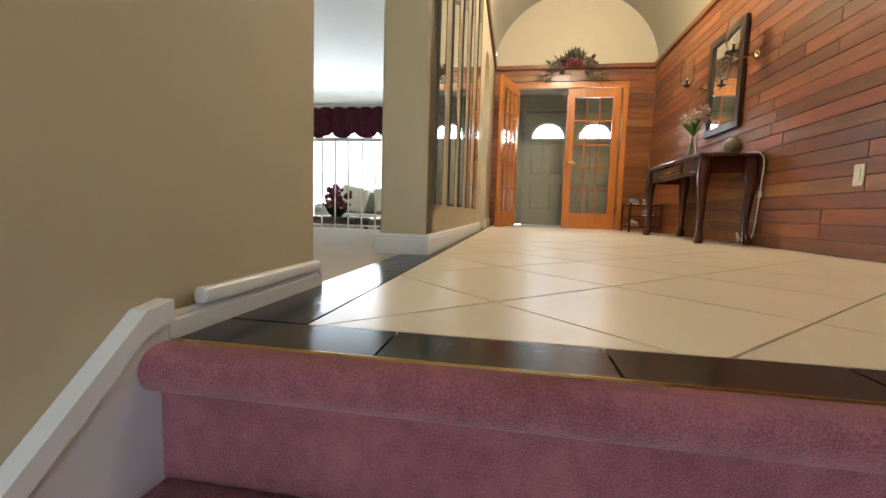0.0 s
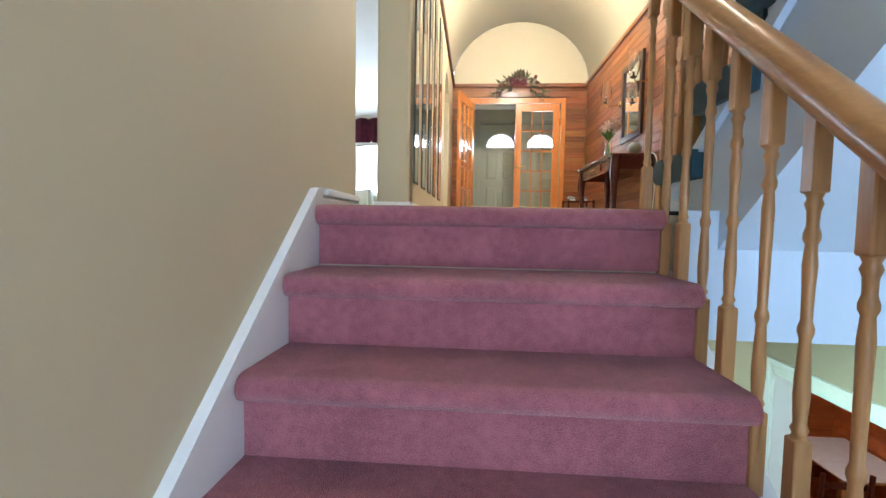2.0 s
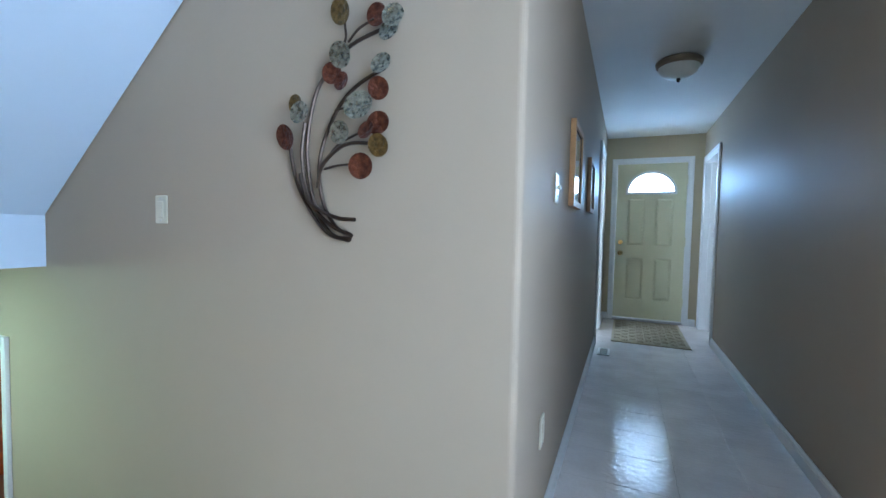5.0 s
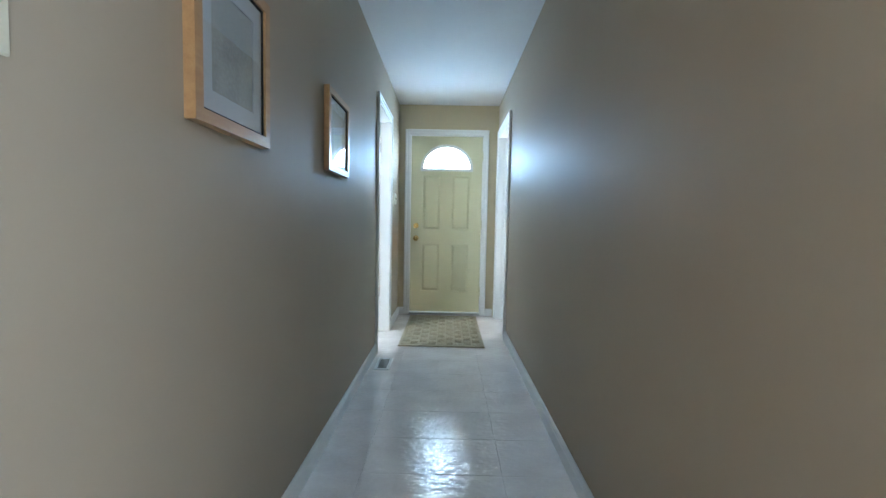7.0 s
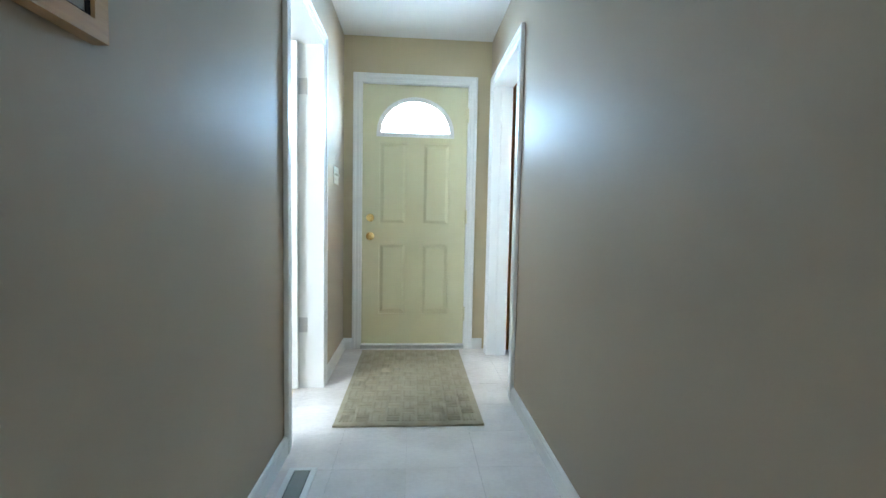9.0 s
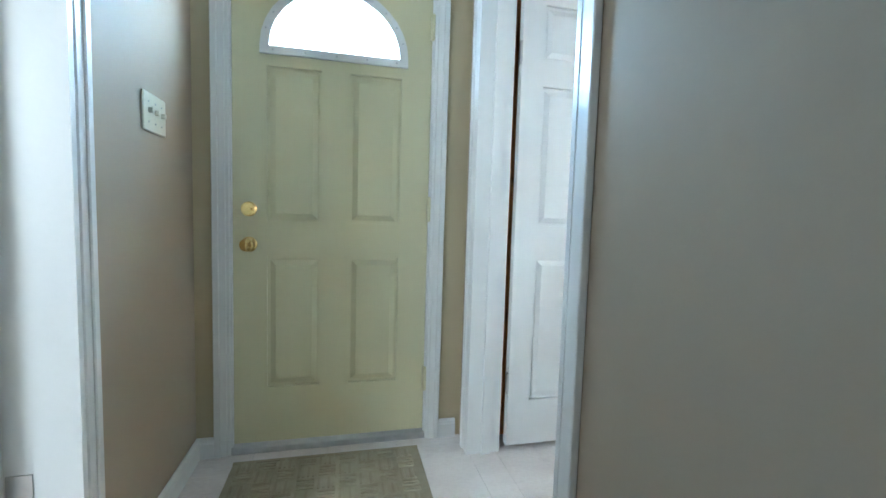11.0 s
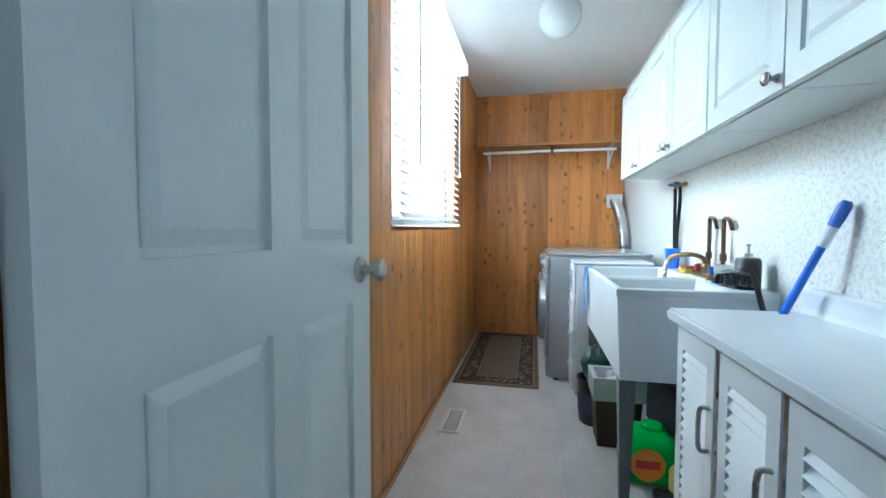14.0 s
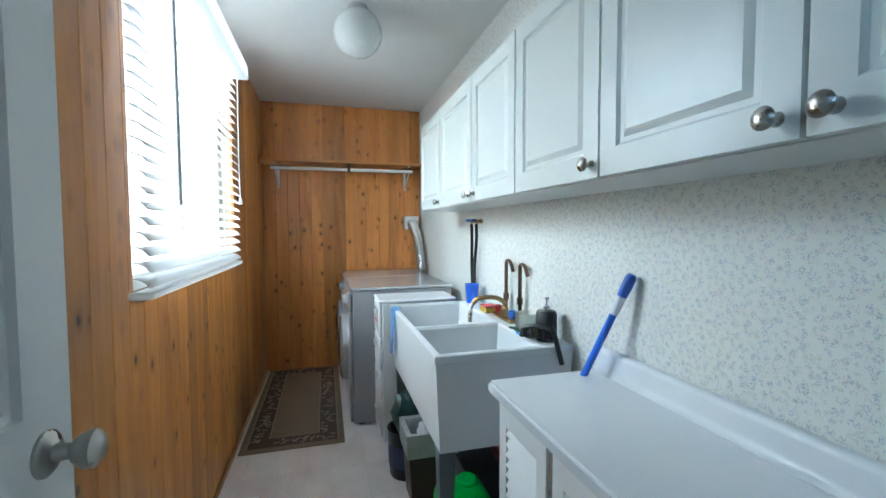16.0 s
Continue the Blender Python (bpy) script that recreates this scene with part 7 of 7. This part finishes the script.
# door stop
d = thing("door_stop", "small green and black rubber door stop under the laundry door", "door stop", (6.93, -4.40, 0))
own = box(6.87, 6.96, -4.45, -4.37, 0.0, 0.028, 0.004)
part("wedge", own, M_BLACK, d)
part("strap", box(6.885, 6.9, -4.453, -4.367, 0.028, 0.036, 0.002), mat("lime_strap", (0.25, 0.45, 0.05), 0.5), d)
# rug
d = thing("floor_rug", "brown floor rug with a dark scrolled border", "rug", (6.78, -6.96, 0))
M_RUG = mat("brown_rug_pile", (0.24, 0.17, 0.115), 0.95, color2=(0.17, 0.115, 0.075), scale=14, bump=0.6, bump_scale=300, fine=0.6, spec=0.1)
M_RUG_D = mat("dark_rug_pile", (0.10, 0.068, 0.05), 0.95, bump=0.6, bump_scale=300, spec=0.1)
M_RUG_L = mat("light_rug_pile", (0.36, 0.28, 0.20), 0.95, bump=0.6, bump_scale=300, spec=0.1)
part("base", box(6.495, 7.068, -7.655, -6.222, 0.0, 0.010, 0.003), M_RUG, d)
own = bmesh.new()
X0, X1, Y0, Y1, BW = 6.535, 7.03, -7.615, -6.262, 0.105
for (a, b, c, e) in ((X0, X0 + BW, Y0, Y1), (X1 - BW, X1, Y0, Y1), (X0 + BW, X1 - BW, Y0, Y0 + BW), (X0 + BW, X1 - BW, Y1 - BW, Y1)):
    own = box(a, b, c, e, 0.010, 0.0112, 0, own)
part("border", own, M_RUG_D, d)
rng = random.Random(3)
own = None
for (a, b, c, e) in ((X0, X0 + BW, Y0, Y1), (X1 - BW, X1, Y0, Y1), (X0 + BW, X1 - BW, Y0, Y0 + BW), (X0 + BW, X1 - BW, Y1 - BW, Y1)):
    n_ = int((b - a) * (e - c) / 0.0020)
    for i in range(n_):
        x, y = rng.uniform(a + 0.012, b - 0.012), rng.uniform(c + 0.012, e - 0.012)
        an = rng.uniform(0, 6.28)
        pts_ = [(x + 0.022 * t_ * math.cos(an + t_ * 2.2), y + 0.022 * t_ * math.sin(an + t_ * 2.2), 0.0115) for t_ in (0.15, 0.45, 0.75, 1.0, 1.25)]
        own = tube(pts_, 0.005, 4, own, squash=0.25, radii=[0.003, 0.0055, 0.006, 0.0045, 0.002])
tagged(part("scroll_pattern", own, M_RUG_L, d), kind="stuff")
own = None
for q in ((X0 - 0.008, X0, Y0, Y1), (X1, X1 + 0.008, Y0, Y1), (X0 + BW, X0 + BW + 0.007, Y0 + BW, Y1 - BW), (X1 - BW - 0.007, X1 - BW, Y0 + BW, Y1 - BW), (X0 + BW, X1 - BW, Y0 + BW, Y0 + BW + 0.007), (X0 + BW, X1 - BW, Y1 - BW - 0.007, Y1 - BW)):
    part("border_line", box(*q, 0.010, 0.0117), M_RUG_L, d)
setting("baseboard", box(7.082, 7.099, -7.655, -4.5, 0.0, 0.022, 0.006), M_OAK_RAIL, "thin pine quarter-round along the laundry floor")

# ---- pieces of floors and walls ----
ob_of = {o.name: o for o in scene.collection.objects}


def board_mesh(axis, length, width, thick, material):
    """A board with eased edges: its length along an axis, its face towards -x (axis y, z on side walls) or -y."""
    g = 0.002
    if axis == "y":
        own = box(0, thick, g / 2, length - g / 2, g / 2, width - g / 2, 0.0025)
    elif axis == "x":
        own = box(g / 2, length - g / 2, 0, thick, g / 2, width - g / 2, 0.0025)
    return mesh_of(own, material)


rng = random.Random(11)
# cedar boards on the side wall of the foyer
LEN = (0.6, 0.85, 1.2, 1.6, 2.1)
WH = 0.0894
cedar = {L: board_mesh("y", L, WH, 0.026, M_CEDAR) for L in LEN}
wall = ob_of["wall_foyer_side"]
for r_ in range(25):
    y = 0.31
    z = F + r_ * WH
    while y < 5.82:
        L = rng.choice(LEN)
        if y + L > 5.834:
            rest = 5.834 - y
            if rest > 0.03:
                piece("board", board_mesh("y", rest, WH, 0.026, M_CEDAR), wall, (2.272 + rng.uniform(0, 0.003), y, z))
            break
        piece("board", cedar[L], wall, (2.272 + rng.uniform(0, 0.003), y, z))
        y += L
# cedar boards on the end wall
wall = ob_of["wall_foyer_end"]
for r_ in range(25):
    z = F + r_ * WH
    for (a, b) in ((0.101, 0.345), (1.94, 2.272)) if z + WH < F + 2.06 else ((0.101, 2.272),):
        x = a
        while x < b - 0.001:
            L = min(rng.choice((0.35, 0.5, 0.7)), b - x)
            if b - x - L < 0.06:
                L = b - x
            piece("board", board_mesh("x", L, WH, 0.022, M_CEDAR_X), wall, (x, 5.84 - rng.uniform(0, 0.003), z))
            x += L


# knotty pine, upright boards
def upright(y0, y1, z0, z1, side):
    g = 0.0004
    own = box(0, 0.013, g, (y1 - y0) - g, 0, z1 - z0, 0.0022) if side else box(g, (y1 - y0) - g, 0, 0.013, 0, z1 - z0, 0.0022)
    return mesh_of(own, M_PINE)


PW = 0.098
full, low_, up_ = upright(0, PW, 0, LZ, True), upright(0, PW, 0, 1.05, True), upright(0, PW, 2.20, LZ, True)
wall = ob_of["wall_laundry_window"]
k = 0
y = -3.70 - PW
while y > -7.67 - PW:
    a, b = max(y, -7.668), y + PW
    if b > -6.45 and a < -5.11:
        for (z0, z1) in ((0.0, 1.05), (2.20, LZ)):
            piece("board", upright(a, b, z0, z1, True), wall, (7.10, a, z0))
        if a < -6.46 < b:
            piece("board", upright(a, -6.46, 1.05, 2.20, True), wall, (7.10, a, 1.05))
        if a < -5.10 < b:
            piece("board", upright(-5.10, b, 1.05, 2.20, True), wall, (7.10, -5.10, 1.05))
    else:
        piece("board", full if b - a > PW - 0.001 else upright(a, b, 0, LZ, True), wall, (7.10, a, 0))
    y -= PW
wall = ob_of["wall_laundry_end"]
fx = upright(0, PW, 0, LZ, False)
x = 5.722
while x < 7.098:
    b = min(x + PW, 7.098)
    piece("board", fx if b - x > PW - 0.001 else upright(x, b, 0, LZ, False), wall, (x, -7.683, 0))
    x += PW


# level boards of the lower rooms
LB = 0.126
for name, size in (("wall_lower_room", (1.0, 4.1, 3.088, 3.1)), ("wall_lower_room_side", (4.088, 4.1, -0.3, 3.088))):
    me = mesh_of(box(size[0], size[1], size[2], size[3], 0.0015, LB - 0.0015, 0.003), M_LOWER)
    for r_ in range(19):
        piece("board", me, ob_of[name], (0, 0, -1.472 + r_ * LB))


# floor tiles
def clip(poly, nx, ny, c):
    """The part of a polygon where nx * x + ny * y <= c."""
    out = []
    for i in range(len(poly)):
        p, q = poly[i], poly[(i + 1) % len(poly)]
        dp, dq = nx * p[0] + ny * p[1] - c, nx * q[0] + ny * q[1] - c
        if dp <= 0:
            out.append(p)
        if dp * dq < 0:
            t = dp / (dp - dq)
            out.append((p[0] + t * (q[0] - p[0]), p[1] + t * (q[1] - p[1])))
    return out


def tile_mesh(poly, z0, z1, material):
    own = bmesh.new()
    lo_ = [own.verts.new((px, py, z0)) for px, py in poly]
    hi_ = [own.verts.new((px, py, z1)) for px, py in poly]
    own.faces.new(hi_)
    for i in range(len(poly)):
        j = (i + 1) % len(poly)
        own.faces.new((lo_[i], lo_[j], hi_[j], hi_[i]))
    return mesh_of(own, material)


base = ob_of["floor_foyer"]
S = 0.596
for i in range(-14, 10):
    for j in range(-2, 18):
        u0, v0 = 0.02 + S * i, 0.85 + S * (j - 1)
        g = 0.004
        sq = [((v + u) / 2, (v - u) / 2) for u, v in ((u0 + g, v0 + g), (u0 + S - g, v0 + g), (u0 + S - g, v0 + S - g), (u0 + g, v0 + S - g))]
        for (nx, ny, c) in ((-1, 0, -0.152), (1, 0, 2.268), (0, -1, -0.152), (0, 1, 5.86)):
            sq = clip(sq, nx, ny, c) if len(sq) > 2 else []
        if len(sq) > 2:
            ar = 0.5 * abs(sum(sq[a][0] * sq[(a + 1) % len(sq)][1] - sq[(a + 1) % len(sq)][0] * sq[a][1] for a in range(len(sq))))
            if ar > 0.002:
                piece("tile", tile_mesh(sq, F - 0.012, F, M_CREAM_TILE), base, (0, 0, 0))
bt = tile_mesh(rect(0.002, 0.298, 0.002, 0.122), F - 0.012, F + 0.0005, M_BLACK_TILE)
for i in range(8):
    piece("border_tile", bt if i < 7 else tile_mesh(rect(0.002, 0.166, 0.002, 0.122), F - 0.012, F, M_BLACK_TILE), base, (0.0 + i * 0.3, 0.024, 0))
bt = tile_mesh(rect(0.0, 0.146, 0.002, 0.298), F - 0.012, F + 0.0005, M_BLACK_TILE)
for i in range(19):
    piece("border_tile", bt, base, (0.002, 0.15 + i * 0.3, 0))


def vinyl(base, x0, x1, y0, y1, s, ox, oy):
    me = tile_mesh(rect(0.0005, s - 0.0005, 0.0005, s - 0.0005), -0.0025, 0.0, M_VINYL)
    i0, i1 = int((x0 - ox) // s), int((x1 - ox) // s)
    j0, j1 = int((y0 - oy) // s), int((y1 - oy) // s)
    for i in range(i0, i1 + 1):
        for j in range(j0, j1 + 1):
            a, b, c, e = ox + i * s, ox + (i + 1) * s, oy + j * s, oy + (j + 1) * s
            if a >= x0 and b <= x1 and c >= y0 and e <= y1:
                piece("tile", me, base, (a, c, 0))
            else:
                a, b, c, e = max(a, x0), min(b, x1), max(c, y0), min(e, y1)
                if b - a > 0.004 and e - c > 0.004:
                    piece("tile", tile_mesh([(a + 0.0005, c + 0.0005), (b - 0.0005, c + 0.0005), (b - 0.0005, e - 0.0005), (a + 0.0005, e - 0.0005)], -0.0025, 0.0, M_VINYL), base, (0, 0, 0))


vinyl(ob_of["floor_hall"], 2.2, 7.14, -3.695, -2.33, 0.30, 2.2, -3.575)
vinyl(ob_of["floor_landing"], 0.0, 2.2, -3.70, -1.50, 0.30, 2.2, -3.575)
vinyl(ob_of["floor_laundry"], 5.72, 7.10, -7.67, -3.695, 0.30, 2.2, -3.575)
